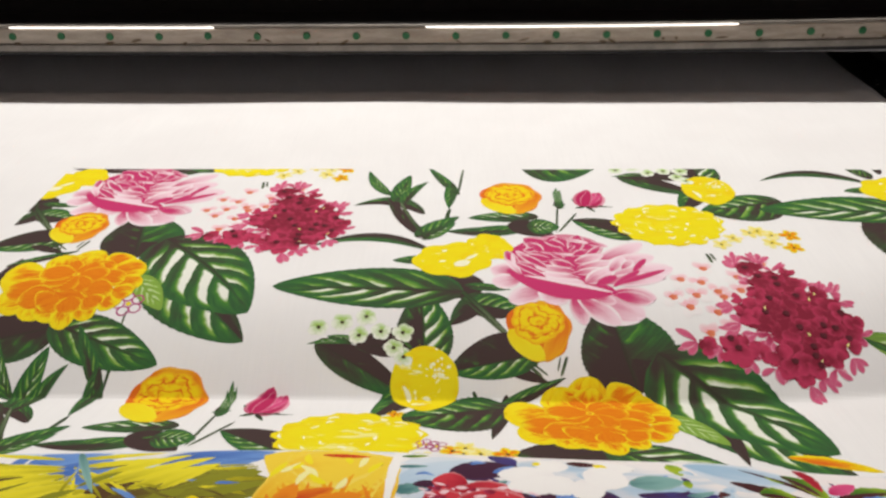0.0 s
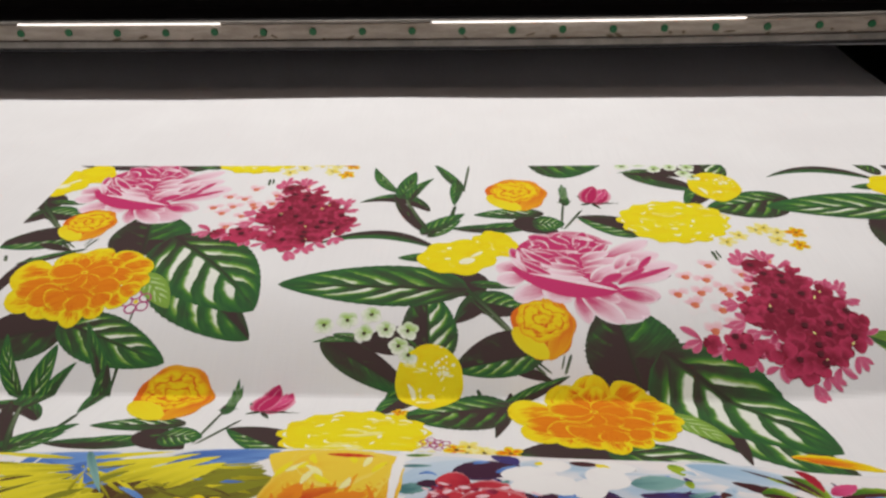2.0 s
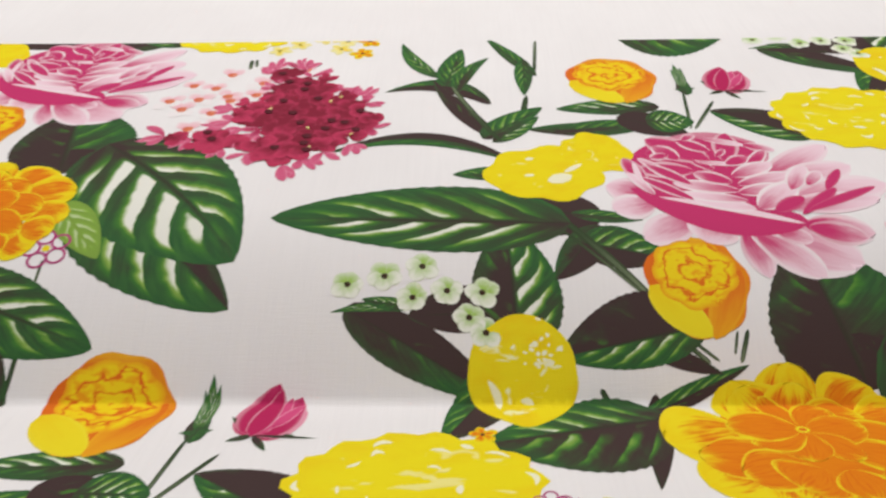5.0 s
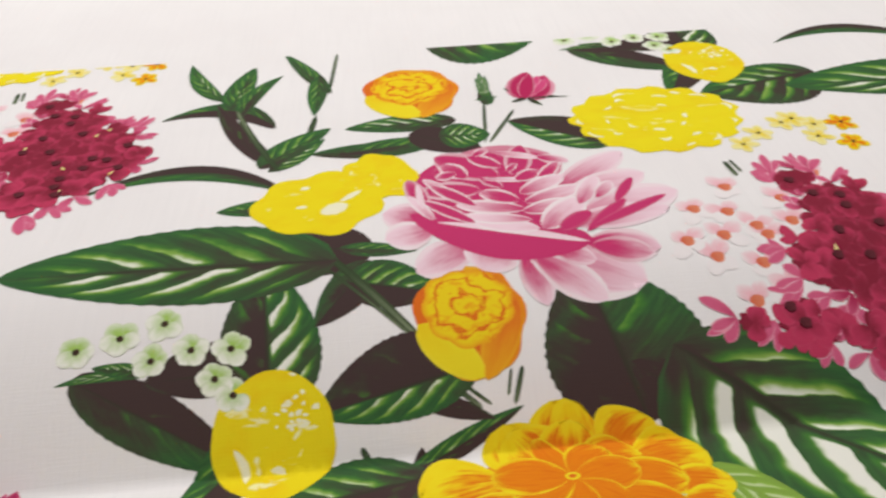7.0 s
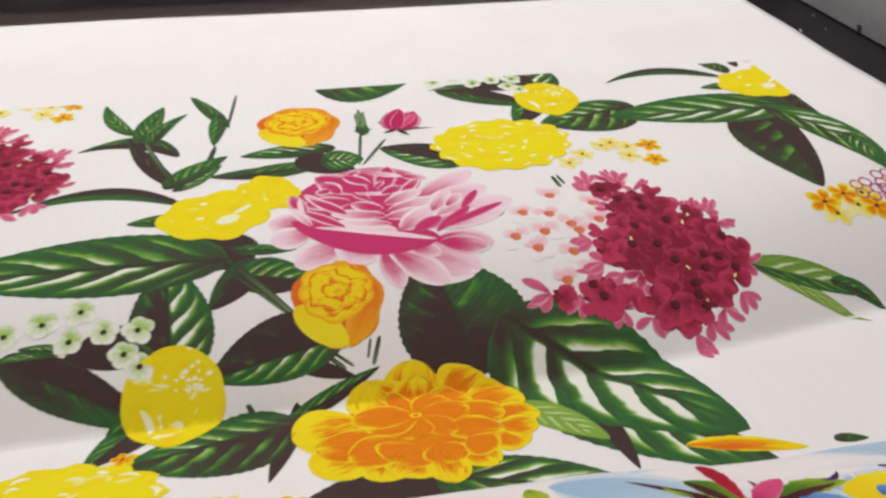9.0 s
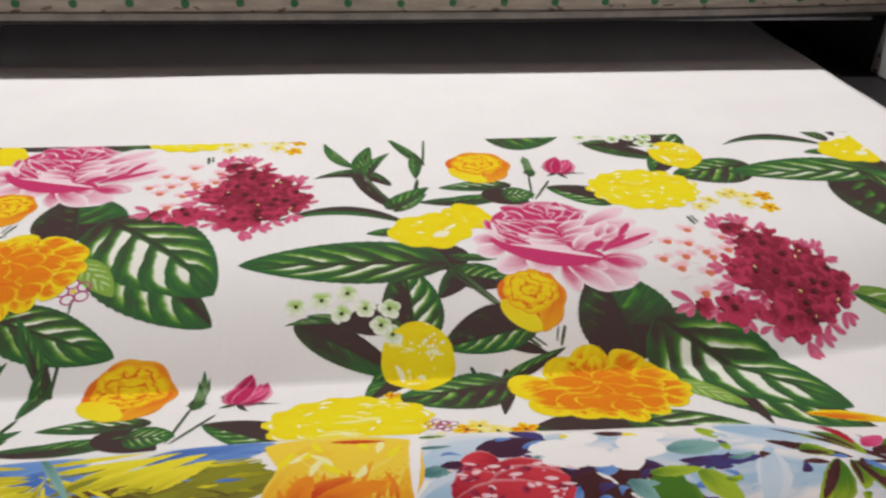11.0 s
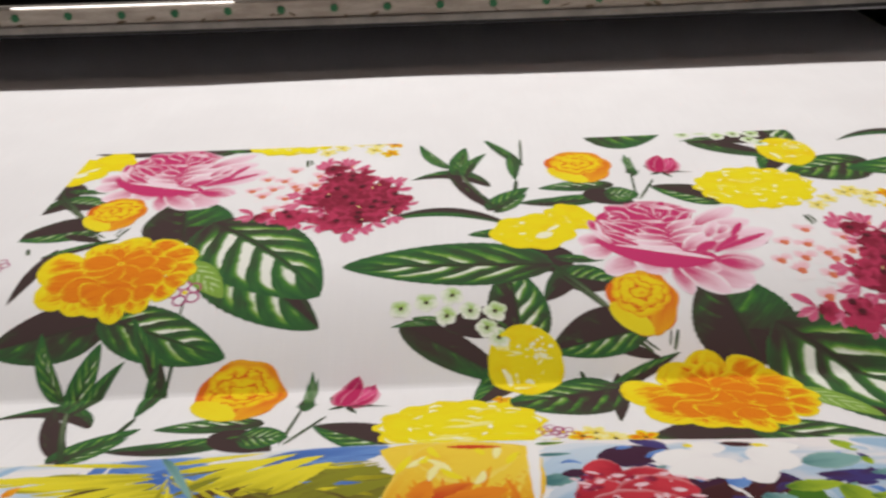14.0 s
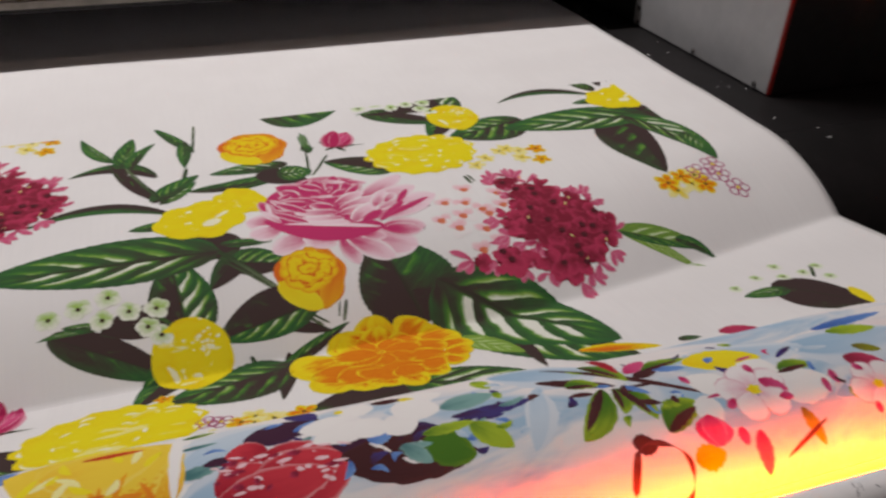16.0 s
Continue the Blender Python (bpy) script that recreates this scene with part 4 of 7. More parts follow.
def hydrangea(cloth, c, layer):
    """Blush florets with red hearts on one side, a ragged crimson mass on the other."""
    rnd = random.Random(21)
    at = frame_of(c, 1.0, 1.0)
    pale, mass, fringe, hearts, seeds, wisps = [], [], [], [], [], []
    for x, y in ((-0.0774, 0.0883), (-0.0336, 0.1018), (-0.0400, 0.0707), (-0.1137, 0.0661), (-0.0877, 0.0569), (-0.0400, 0.0433), (-0.1002, 0.0330), (-0.1155, 0.0090), (-0.0836, 0.0033), (-0.0661, -0.0201), (-0.0992, -0.0328), (-0.0110, 0.0743), (-0.0703, 0.0408), (-0.1303, 0.0298), (-0.0652, 0.0265), (0.0024, 0.1000)):
        x, y = x + rnd.uniform(-0.003, 0.003), y + rnd.uniform(-0.003, 0.003)
        hearts.append(round_shape(at(x, y), 0.0056, 0.0054, (0.3, 0.0), 0, 0, 0.10, 1, 0, 2, 12))
        for q in range(4):
            t = radians(rnd.uniform(-22, 22) + 90 * q + 45)
            r = rnd.uniform(0.014, 0.022)
            pale.append(blade(at(x, y), at(x + r * math.cos(t), y + r * math.sin(t)), 0.007, 0.007, 0, (0.55 if q < 2 else rnd.uniform(-0.6, 0.1), 0.3), 9, 4, 1.25, 0.6, 0.2))
    lobes = (((0.0078, 0.0076), 0.0460, 0.0667), ((0.0443, -0.0014), 0.0371, 0.0476), ((0.0031, 0.0483), 0.0346, 0.0386), ((-0.0615, -0.0504), 0.0280, 0.0210), ((0.0023, -0.0671), 0.0328, 0.0296), ((-0.0354, -0.0001), 0.0260, 0.0305), ((0.0395, -0.0467), 0.0320, 0.0300), ((-0.1047, -0.0476), 0.0132, 0.0102), ((-0.0190, 0.0946), 0.0228, 0.0141), ((0.0618, -0.0177), 0.0289, 0.0254))
    spots = []
    for n, ((lx, ly), rx, ry) in enumerate(lobes):
        mass.append(round_shape(at(lx, ly), rx * 0.93, ry * 0.93, (0.9, 0.0), 9, 0.16, 0.05, n))
        for _ in range(260):
            t, k = rnd.uniform(0, 6.283), math.sqrt(rnd.random()) * 1.05
            x, y = lx + rx * k * math.cos(t), ly + ry * k * math.sin(t)
            if all((x - v) ** 2 + (y - w) ** 2 > 0.00016 for v, w in spots):
                spots.append((x, y))
    for x, y in spots:
        depth = max(1 - ((x - lx) / rx) ** 2 - ((y - ly) / ry) ** 2 for (lx, ly), rx, ry in lobes)
        tone = min(0.72, 0.30 + 0.75 * depth) + rnd.uniform(-0.12, 0.12) - 0.35 * (x < -0.03) - 0.25 * (y < -0.06)
        out_way = math.atan2(y + 0.01, x - 0.005)
        for q in range(4):
            t = rnd.uniform(0, 6.283) if depth > 0.3 else out_way + rnd.uniform(-1.0, 1.0)
            r, w = rnd.uniform(0.011, 0.021), rnd.uniform(0.005, 0.009)
            r *= rnd.uniform(1.0, 1.5) if depth < 0.25 else 1.0
            if depth < 0.3:
                w *= 0.6
            (mass if depth > 0.22 else fringe).append(blade(at(x, y), at(x + r * math.cos(t), y + r * math.sin(t)), w, w, rnd.uniform(-0.002, 0.002), (tone + rnd.uniform(-0.2, 0.1), 0.12 if depth > 0.22 else rnd.uniform(0.2, 0.9)), 8, 4, 1.2, 0.6, 0.3))
        if depth > 0.35 and rnd.random() < 0.24:
            seeds.append(round_shape(at(x, y), 0.0046, 0.0042, (0.3, 0.0), 0, 0, 0.1, 1, 0, 2, 12))
        if depth > 0.3 and rnd.random() < 0.10:
            wisps.append(blade(at(x, y), at(x + rnd.uniform(-0.005, 0.005), y + rnd.uniform(0.005, 0.010)), 0.0015, 0.0012, 0, (0.2, 0.4), 5, 2))
    whole = ink(cloth, "printed_hydrangea", pale, INK_BLUSH, layer, None, None, "blush and crimson printed hydrangea")
    for name, shapes, kind, up, label in (
            ("printed_seed_dot", hearts, INK_RED, 1.0, "red heart of a pale floret"),
            ("printed_fringe_petal", fringe, INK_FRINGE, 1.6, "ragged pink outer petals"),
            ("printed_crimson_petal", mass, INK_MAGENTA, 2.4, "massed crimson petals"),
            ("printed_stamen", wisps, INK_CREAM, 20.0, ""),
            ("printed_seed_dot", seeds, INK_SEED, 21.0, "")):
        ob = ink(cloth, name, shapes, kind, layer + up, None, None, label)
        if ob:
            tagged(ob, kind="stuff")
    if whole:
        tagged(whole, kind="stuff")
    return whole


def floret(cloth, c, r, kind, layer):
    rnd = random.Random(int(c[0] * 7919) + int(c[1] * 104729))
    at = frame_of(c, r, r)
    first = rnd.uniform(0, 72)
    if kind == "outline":
        shapes = []
        for q in range(5):
            t = radians(first + 72 * q)
            mid = at(0.60 * math.cos(t), 0.60 * math.sin(t))
            pts, coords, faces = [], [], []
            for s in range(20):
                w = 2 * math.pi * s / 20
                for k in (0.40, 0.30):
                    pts.append((mid[0] + r * k * math.cos(w), mid[1] + r * k * math.sin(w)))
                    coords.append((0.5, 0.5))
            for s in range(20):
                n = (s + 1) % 20
                faces.append((2 * s, 2 * n, 2 * n + 1, 2 * s + 1))
            shapes.append((pts, faces, coords, (0.3, 0.0)))
        whole = ink(cloth, "printed_outline_flower", shapes, INK_LINE, layer, label="magenta line-drawn five-petal flower")
        ink(cloth, "printed_centre", [round_shape(c, r * 0.16, r * 0.16, (0.2, 1.0), 0, 0, 0, 0, 0, 2, 12)], INK_YELLOW, layer)
        return whole
    petal_kind = INK_WHITE if kind == "white" else INK_CREAM if kind == "cream" else INK_MARIGOLD
    shapes = []
    for q in range(5):
        t = radians(first + 72 * q + rnd.uniform(-10, 10))
        tone = (0.58 if math.sin(t) > 0.4 else 0.30) if kind == "white" else 0.35 + rnd.uniform(-0.2, 0.2)
        reach = rnd.uniform(0.78, 0.98) if kind == "white" else rnd.uniform(1.15, 1.4)
        shapes.append(blade(c, at(reach * math.cos(t), reach * math.sin(t)), r * 0.44, r * 0.44, 0, (tone, 1.0), 9, 4, 1.35, 0.55, 0.25))
    whole = ink(cloth, "printed_floret", shapes, petal_kind, layer)
    ink(cloth, "printed_centre", [round_shape(c, r * 0.17, r * 0.17, (0.3, 1.0), 0, 0, 0.04, 0, 0, 2, 12)], INK_DARK, layer + 1)
    return whole


def pink_bud(cloth, c, rx, ry, layer, turn=0.0):
    at, size = frame_of(c, rx, ry, turn), (rx + ry) / 2
    shapes = [blade(at(0, -0.9), at(-0.25, 0.78), size * 0.62, size * 0.40, 0, (0.9, 0.5), 12, 5, 0.75, 0.65),
              blade(at(0.05, -0.9), at(0.42, 0.72), size * 0.35, size * 0.58, 0, (0.7, 0.8), 12, 5, 0.75, 0.65),
              blade(at(0.1, -0.8), at(0.20, 0.62), size * 0.26, size * 0.22, 0, (0.05, 1.0), 12, 5, 0.9, 0.7),
              blade(at(0.25, -0.5), at(0.55, 0.55), size * 0.16, size * 0.16, 0, (0.1, 1.0), 12, 5, 0.9, 0.7),
              blade(at(-0.05, -0.9), at(-0.12, 0.7), size * 0.30, size * 0.26, 0, (0.95, 0.7), 12, 5, 0.8, 0.7)]
    shapes[:0] = [round_shape(at(0.0, -0.12), size * 0.66, size * 0.66, (0.75, 0.4), 5, 0.08, 0.03, 5), blade(at(-0.1, -0.95), at(-0.50, 0.50), size * 0.5, size * 0.5, 0, (0.6, 0.6), 12, 6, 0.8, 0.6, 0, 0.05), blade(at(0.1, -0.95), at(0.62, 0.45), size * 0.5, size * 0.5, 0, (0.35, 0.8), 12, 6, 0.8, 0.6, 0, 0.05)]
    whole = ink(cloth, "printed_rosebud", shapes, INK_ROSE, layer, label="deep pink printed rosebud")
    for x, y, w in ((-0.9, -0.45, 0.12), (0.95, -0.5, 0.12), (-0.5, -1.25, 0.10), (0.6, -1.2, 0.10), (1.5, -0.4, 0.05)):
        ink(cloth, "printed_sepal", [blade(at(0, -0.85), at(x, y), size * w, size * w, 0, (0.2, 0.6), 10, 4)], LEAF, layer)
    return whole


def green_bud(cloth, c, rx, ry, layer, turn=0.0):
    # a round bud with wispy sepals at its top
    at, size = frame_of(c, rx, ry, turn), (rx + ry) / 2
    body = round_shape(at(0, -0.35), rx * 0.85, ry * 0.48, ((0.3, 0.4), (0.3, 0.4)), 5, 0.08, 0.03, 3)
    whole = ink(cloth, "printed_green_bud", [body], LEAF, layer, label="dark green printed flower bud")
    for x, y, w, s in ((0.0, 1.05, 0.22, 0.9), (-0.55, 0.75, 0.16, 0.9), (0.6, 0.85, 0.16, 0.9), (-1.2, -0.5, 0.10, 0.2), (1.2, -0.4, 0.10, 0.2)):
        ob = ink(cloth, "printed_sepal", [blade(at(0, -0.5), at(x, y), size * w, size * w, 0, (s, 0.1), 12, 5, 0.7, 0.8)], LEAF, layer + 0.3)
        if ob and whole:
            ob.parent = whole
    return whole


# the design's four groups, drawn along the cloth
def draw_side():
    """Leaves and a stem beside the fruit."""
    leaf(fabric, (0.3028, -0.4627), (0.2028, -0.4861), 0.0231, 0.0395, 0.0000, (0.78, 0.22), (0.12, 0.9), 0)
    stem(fabric, (0.2288, -0.5102), (0.2362, -0.5258), 0.0058, 0.0000, 0)
    leaf(fabric, (0.2680, -0.5174), (0.2486, -0.6178), 0.0116, 0.0081, 0.0000, (0.0, 1.0), (0.12, 0.9), 0)
    leaf(fabric, (0.2574, -0.5324), (0.3381, -0.4930), 0.0085, 0.0078, 0.0000, (0.62, 0.15), (0.12, 0.9), 0)


def draw_spray():
    """Long leaves and a plain yellow blossom."""
    leaf(fabric, (0.2361, -0.3530), (0.1427, -0.3421), 0.0281, 0.0293, 0.0000, (0.0, 1.0), (0.0, 1.0), 0)
    leaf(fabric, (0.1952, -0.3623), (-0.0290, -0.3578), 0.0354, 0.0489, 0.0000, (0.95, 0.35), (0.78, 0.22), 1)
    leaf(fabric, (0.1660, -0.2670), (0.0014, -0.2597), 0.0126, 0.0121, -0.0337, (0.3, 0.25), (0.0, 0.9), 1)
    leaf(fabric, (0.1698, -0.2898), (0.1200, -0.2929), 0.0113, 0.0116, 0.0000, (0.32, 0.4), (0.62, 0.15), 0)
    leaf(fabric, (0.2209, -0.3512), (0.2771, -0.3588), 0.0082, 0.0078, 0.0000, (0.62, 0.15), (0.32, 0.4), 0)
    leaf(fabric, (0.2398, -0.3712), (0.2015, -0.4201), 0.0180, 0.0159, 0.0000, (0.0, 1.0), (0.3, 0.5), 0)
    leaf(fabric, (0.2288, -0.3864), (0.2904, -0.4003), 0.0257, 0.0194, 0.0000, (0.78, 0.22), (0.0, 1.0), 0)
    stem(fabric, (0.2093, -0.3561), (0.2757, -0.4396), 0.0088, 0.0000, 0)
    stem(fabric, (0.2059, -0.3676), (0.2707, -0.4378), 0.0035, 0.0000, 0)
    lemon_blossom(fabric, (0.2027, -0.2884), 0.0560, 0.0503, 2, tilt=10)
    lemon_blossom(fabric, (0.2537, -0.2540), 0.0322, 0.0410, 2.2, tilt=30)


def draw_crest():
    """Sprigs, buds and small flowers along the bouquet's top."""
    leaf(fabric, (0.1481, -0.1560), (0.0484, -0.1335), 0.0156, 0.0162, -0.0284, (0.0, 1.0), (0.62, 0.15), 0)
    leaf(fabric, (0.1610, -0.2280), (0.0983, -0.1072), 0.0094, 0.0133, 0.0071, (0.12, 0.9), (0.12, 0.9), 0)
    stem(fabric, (0.1666, -0.2380), (0.1163, -0.1179), 0.0078, 0.0022, 2)
    leaf(fabric, (0.1015, -0.0956), (0.0592, -0.0111), 0.0131, 0.0080, 0.0053, (0.62, 0.15), (0.78, 0.22), 1)
    leaf(fabric, (0.1120, -0.1091), (0.1273, -0.0265), 0.0170, 0.0124, 0.0000, (0.62, 0.15), (0.78, 0.22), 1)
    leaf(fabric, (0.1231, -0.1303), (0.1579, -0.0501), 0.0107, 0.0097, 0.0082, (0.62, 0.15), (0.32, 0.4), 1)
    leaf(fabric, (0.1533, -0.2242), (0.2087, -0.1676), 0.0191, 0.0117, 0.0000, (0.62, 0.15), (0.32, 0.4), 1)
    leaf(fabric, (0.1580, -0.2341), (0.2037, -0.1858), 0.0066, 0.0129, 0.0000, (0.32, 0.4), (0.78, 0.22), 1)
    stem(fabric, (0.2082, -0.0884), (0.2159, 0.0009), 0.0050, 0.0000, 0)
    leaf(fabric, (0.2076, -0.0909), (0.1578, 0.0049), 0.0091, 0.0109, 0.0000, (0.32, 0.4), (0.62, 0.15), 1)
    leaf(fabric, (0.1976, -0.0544), (0.1939, -0.1379), 0.0105, 0.0106, 0.0000, (0.32, 0.4), (0.62, 0.15), 1)
    stem(fabric, (0.1961, -0.1382), (0.1824, -0.2281), 0.0079, 0.0000, 0)
    leaf(fabric, (0.3214, -0.1657), (0.2264, -0.1700), 0.0149, 0.0187, 0.0000, (0.32, 0.4), (0.95, 0.35), 0)
    leaf(fabric, (0.2750, -0.2117), (0.1945, -0.2116), 0.0126, 0.0140, 0.0000, (0.12, 0.9), (0.32, 0.4), 0)
    leaf(fabric, (0.2338, -0.2120), (0.3232, -0.1990), 0.0151, 0.0165, 0.0000, (0.62, 0.15), (0.32, 0.4), 0)
    leaf(fabric, (0.2896, -0.1892), (0.3466, -0.2214), 0.0233, 0.0203, 0.0000, (0.12, 0.9), (0.0, 1.0), 0)
    leaf(fabric, (0.3157, -0.1949), (0.3581, -0.1965), 0.0232, 0.0221, 0.0000, (0.78, 0.22), (0.78, 0.22), 1)
    stem(fabric, (0.3621, -0.1346), (0.3531, -0.2123), 0.0043, 0.0000, 0)
    stem(fabric, (0.3898, -0.1526), (0.3562, -0.2127), 0.0049, 0.0000, 0)
    leaf(fabric, (0.4584, -0.2246), (0.3818, -0.1762), 0.0216, 0.0333, 0.0000, (0.78, 0.22), (0.0, 1.0), 0)
    ranunculus(fabric, (0.2910, -0.1035), 0.0498, 0.0541, 2)
    green_bud(fabric, (0.3655, -0.1092), 0.0097, 0.0392, 2)
    pink_bud(fabric, (0.4146, -0.1039), 0.0288, 0.0348, 2, turn=-20)
    yellow_mum(fabric, (0.5212, -0.1889), 0.0845, 0.0642, 3)
    stem(fabric, (0.5547, -0.2715), (0.5574, -0.2962), 0.0057, 0.0000, 0)
    stem(fabric, (0.5602, -0.2704), (0.5636, -0.2909), 0.0040, 0.0000, 0)
    floret(fabric, (0.5827, -0.2479), 0.0115, 'cream', 3)
    floret(fabric, (0.6038, -0.2306), 0.0117, 'cream', 3)
    floret(fabric, (0.6322, -0.2156), 0.0119, 'cream', 3)
    floret(fabric, (0.6607, -0.2227), 0.0118, 'cream', 3)
    floret(fabric, (0.6547, -0.2437), 0.0115, 'cream', 3)
    floret(fabric, (0.6448, -0.2098), 0.0120, 'cream', 3)
    floret(fabric, (0.6874, -0.2221), 0.0124, 'orange', 3)
    floret(fabric, (0.6813, -0.2563), 0.0119, 'orange', 3)


def draw_foot():
    """White florets, a fruit and its leaves."""
    leaf(fabric, (0.0447, -0.4539), (0.1507, -0.5180), 0.0222, 0.0222, 0.0000, (0.0, 1.0), (0.32, 0.4), 0)
    leaf(fabric, (0.1468, -0.4514), (0.0860, -0.4538), 0.0160, 0.0255, 0.0000, (0.0, 1.0), (0.0, 1.0), 0)
    leaf(fabric, (0.0818, -0.4485), (0.0257, -0.4513), 0.0041, 0.0041, -0.0033, (0.78, 0.22), (0.78, 0.22), 1)
    leaf(fabric, (0.0834, -0.4454), (0.0488, -0.4401), 0.0064, 0.0057, 0.0000, (0.32, 0.4), (0.78, 0.22), 1)
    leaf(fabric, (0.1690, -0.4772), (0.1628, -0.3675), 0.0345, 0.0386, 0.0000, (0.3, 0.75), (0.95, 0.35), 0)
    floret(fabric, (0.0357, -0.4270), 0.0155, 'white', 3)
    floret(fabric, (0.0647, -0.4193), 0.0157, 'white', 3)
    floret(fabric, (0.0946, -0.4100), 0.0159, 'white', 3)
    floret(fabric, (0.0875, -0.4384), 0.0154, 'white', 3)
    floret(fabric, (0.1144, -0.4324), 0.0156, 'white', 3)
    floret(fabric, (0.1420, -0.4338), 0.0156, 'white', 3)
    floret(fabric, (0.1316, -0.4553), 0.0153, 'white', 3)
    floret(fabric, (0.1444, -0.4677), 0.0152, 'white', 3)
    lemon(fabric, (0.1711, -0.4997), 0.0421, 0.0476, 3)
    leaf(fabric, (0.1535, -0.4934), (0.1135, -0.5675), 0.0249, 0.0181, 0.0000, (0.0, 1.0), (0.62, 0.15), 0)
    leaf(fabric, (0.2622, -0.5418), (0.1457, -0.5707), 0.0518, 0.0337, 0.0000, (0.6, 0.65), (0.78, 0.22), 1)


def draw_heart():
    """Peony, marigold, hydrangea and the large leaves."""
    leaf(fabric, (0.4226, -0.5008), (0.3987, -0.3878), 0.0546, 0.0655, 0.0000, (0.25, 0.8), (0.42, 0.35), 0)
    leaf(fabric, (0.4535, -0.4958), (0.4210, -0.4688), 0.0166, 0.0171, 0.0000, (0.0, 1.0), (0.0, 1.0), 0)
    leaf(fabric, (0.4665, -0.4731), (0.6068, -0.6220), 0.0583, 0.0836, 0.0093, (0.85, 0.35), (1.25, 0.25), 1)
    stem(fabric, (0.2912, -0.4721), (0.3124, -0.4913), 0.0051, 0.0000, 0)
    stem(fabric, (0.2990, -0.4721), (0.3192, -0.4897), 0.0035, 0.0000, 0)
    stem(fabric, (0.3436, -0.4637), (0.3346, -0.4911), 0.0046, 0.0000, 0)
    stem(fabric, (0.3354, -0.4649), (0.3308, -0.4845), 0.0027, 0.0000, 0)
    stem(fabric, (0.4315, -0.4958), (0.4662, -0.5201), 0.0056, 0.0000, 0)
    stem(fabric, (0.4441, -0.4930), (0.4688, -0.5288), 0.0037, 0.0000, 0)
    stem(fabric, (0.4524, -0.4918), (0.4600, -0.5119), 0.0049, 0.0000, 0)
    stem(fabric, (0.4961, -0.4480), (0.4949, -0.4673), 0.0042, 0.0000, 0)
    stem(fabric, (0.5030, -0.4530), (0.4904, -0.4689), 0.0027, 0.0000, 0)
    ranunculus(fabric, (0.3113, -0.4244), 0.0415, 0.0483, 3)
    leaf(fabric, (0.3639, -0.6505), (0.2483, -0.6833), 0.0385, 0.0398, 0.0000, (0.3, 0.5), (0.12, 0.9), 0)
    leaf(fabric, (0.3754, -0.6481), (0.5087, -0.7005), 0.0346, 0.0370, 0.0000, (0.95, 0.35), (0.78, 0.22), 0)
    leaf(fabric, (0.4763, -0.5306), (0.6092, -0.6663), 0.0319, 0.0640, 0.0000, (0.25, 0.75), (0.95, 0.35), 0)
    leaf(fabric, (0.4481, -0.5613), (0.4968, -0.6211), 0.0196, 0.0172, 0.0000, (1.0, -0.6), (1.0, -0.6), 1)
    leaf(fabric, (0.2651, -0.4791), (0.3191, -0.4985), 0.0078, 0.0077, 0.0000, (0.12, 0.9), (0.12, 0.9), 0)
    marigold(fabric, (0.360, -0.560), 3)
    peony(fabric, (0.370, -0.323), 2)
    hydrangea(fabric, (0.620, -0.400), 2)


def repeat(dx, ds, groups, **bounds):
    """One repeat of the design, cut off where the print ends."""
    SHIFT[:] = dx, ds
    BOUNDS.clear()
    BOUNDS.update(bounds)
    for draw in groups:
        draw()
    SHIFT[:] = 0.0, 0.0
    BOUNDS.clear()


repeat(0.0, 0.0, (draw_heart, draw_spray, draw_crest, draw_side, draw_foot), top=0.0)
repeat(-0.669, 0.221, (draw_heart, draw_spray, draw_crest, draw_side), top=0.0, side=-0.461)
repeat(-0.425, -0.432, (draw_crest,), top=0.0, side=-0.461)
repeat(0.437, 0.422, (draw_foot,), top=0.0)
repeat(0.703, 0.212, (draw_spray,), top=0.0, east=0.937)
# single motifs at the print's edges
leaf(fabric, (0.8718, -0.1648), (0.8402, -0.3331), 0.0232, 0.0665, 0.0000, (0.0, 1.0), (0.35, 0.7), 0)
leaf(fabric, (0.8841, -0.1493), (0.9267, -0.2150), 0.0360, 0.0427, 0.0000, (0.0, 1.0), (0.0, 1.0), 0)
leaf(fabric, (0.8816, -0.1605), (0.9353, -0.3172), 0.0362, 0.0255, 0.0150, (1.1, -0.25), (0.8, 0.4), 1)
leaf(fabric, (0.9376, -0.2360), (0.9378, -0.3004), 0.0136, 0.0174, 0.0000, (0.62, 0.15), (0.78, 0.22), 1)
leaf(fabric, (0.7103, -0.4313), (0.8280, -0.4742), 0.0212, 0.0111, 0.0000, (1.0, -0.45), (0.6, 0.1), 1)
leaf(fabric, (0.7142, -0.4355), (0.8055, -0.5038), 0.0078, 0.0086, 0.0039, (1.0, -0.6), (1.0, -0.6), 0)
leaf(fabric, (0.7911, -0.4570), (0.8347, -0.4891), 0.0099, 0.0088, 0.0059, (0.6, -0.2), (0.32, 0.4), 1)
leaf(fabric, (0.8509, -0.5899), (0.9126, -0.6687), 0.0346, 0.0412, 0.0000, (0.0, 1.0), (0.12, 0.9), 0)
leaf(fabric, (0.8496, -0.6010), (0.7965, -0.5963), 0.0125, 0.0128, 0.0000, (0.62, 0.15), (0.78, 0.22), 1)
floret(fabric, (0.7989, -0.5755), 0.0100, 'white', 2)
floret(fabric, (0.8386, -0.5623), 0.0101, 'white', 2)
floret(fabric, (0.8794, -0.5463), 0.0103, 'white', 2)
floret(fabric, (0.8709, -0.5732), 0.0101, 'white', 2)
floret(fabric, (0.9006, -0.5736), 0.0101, 'white', 2)
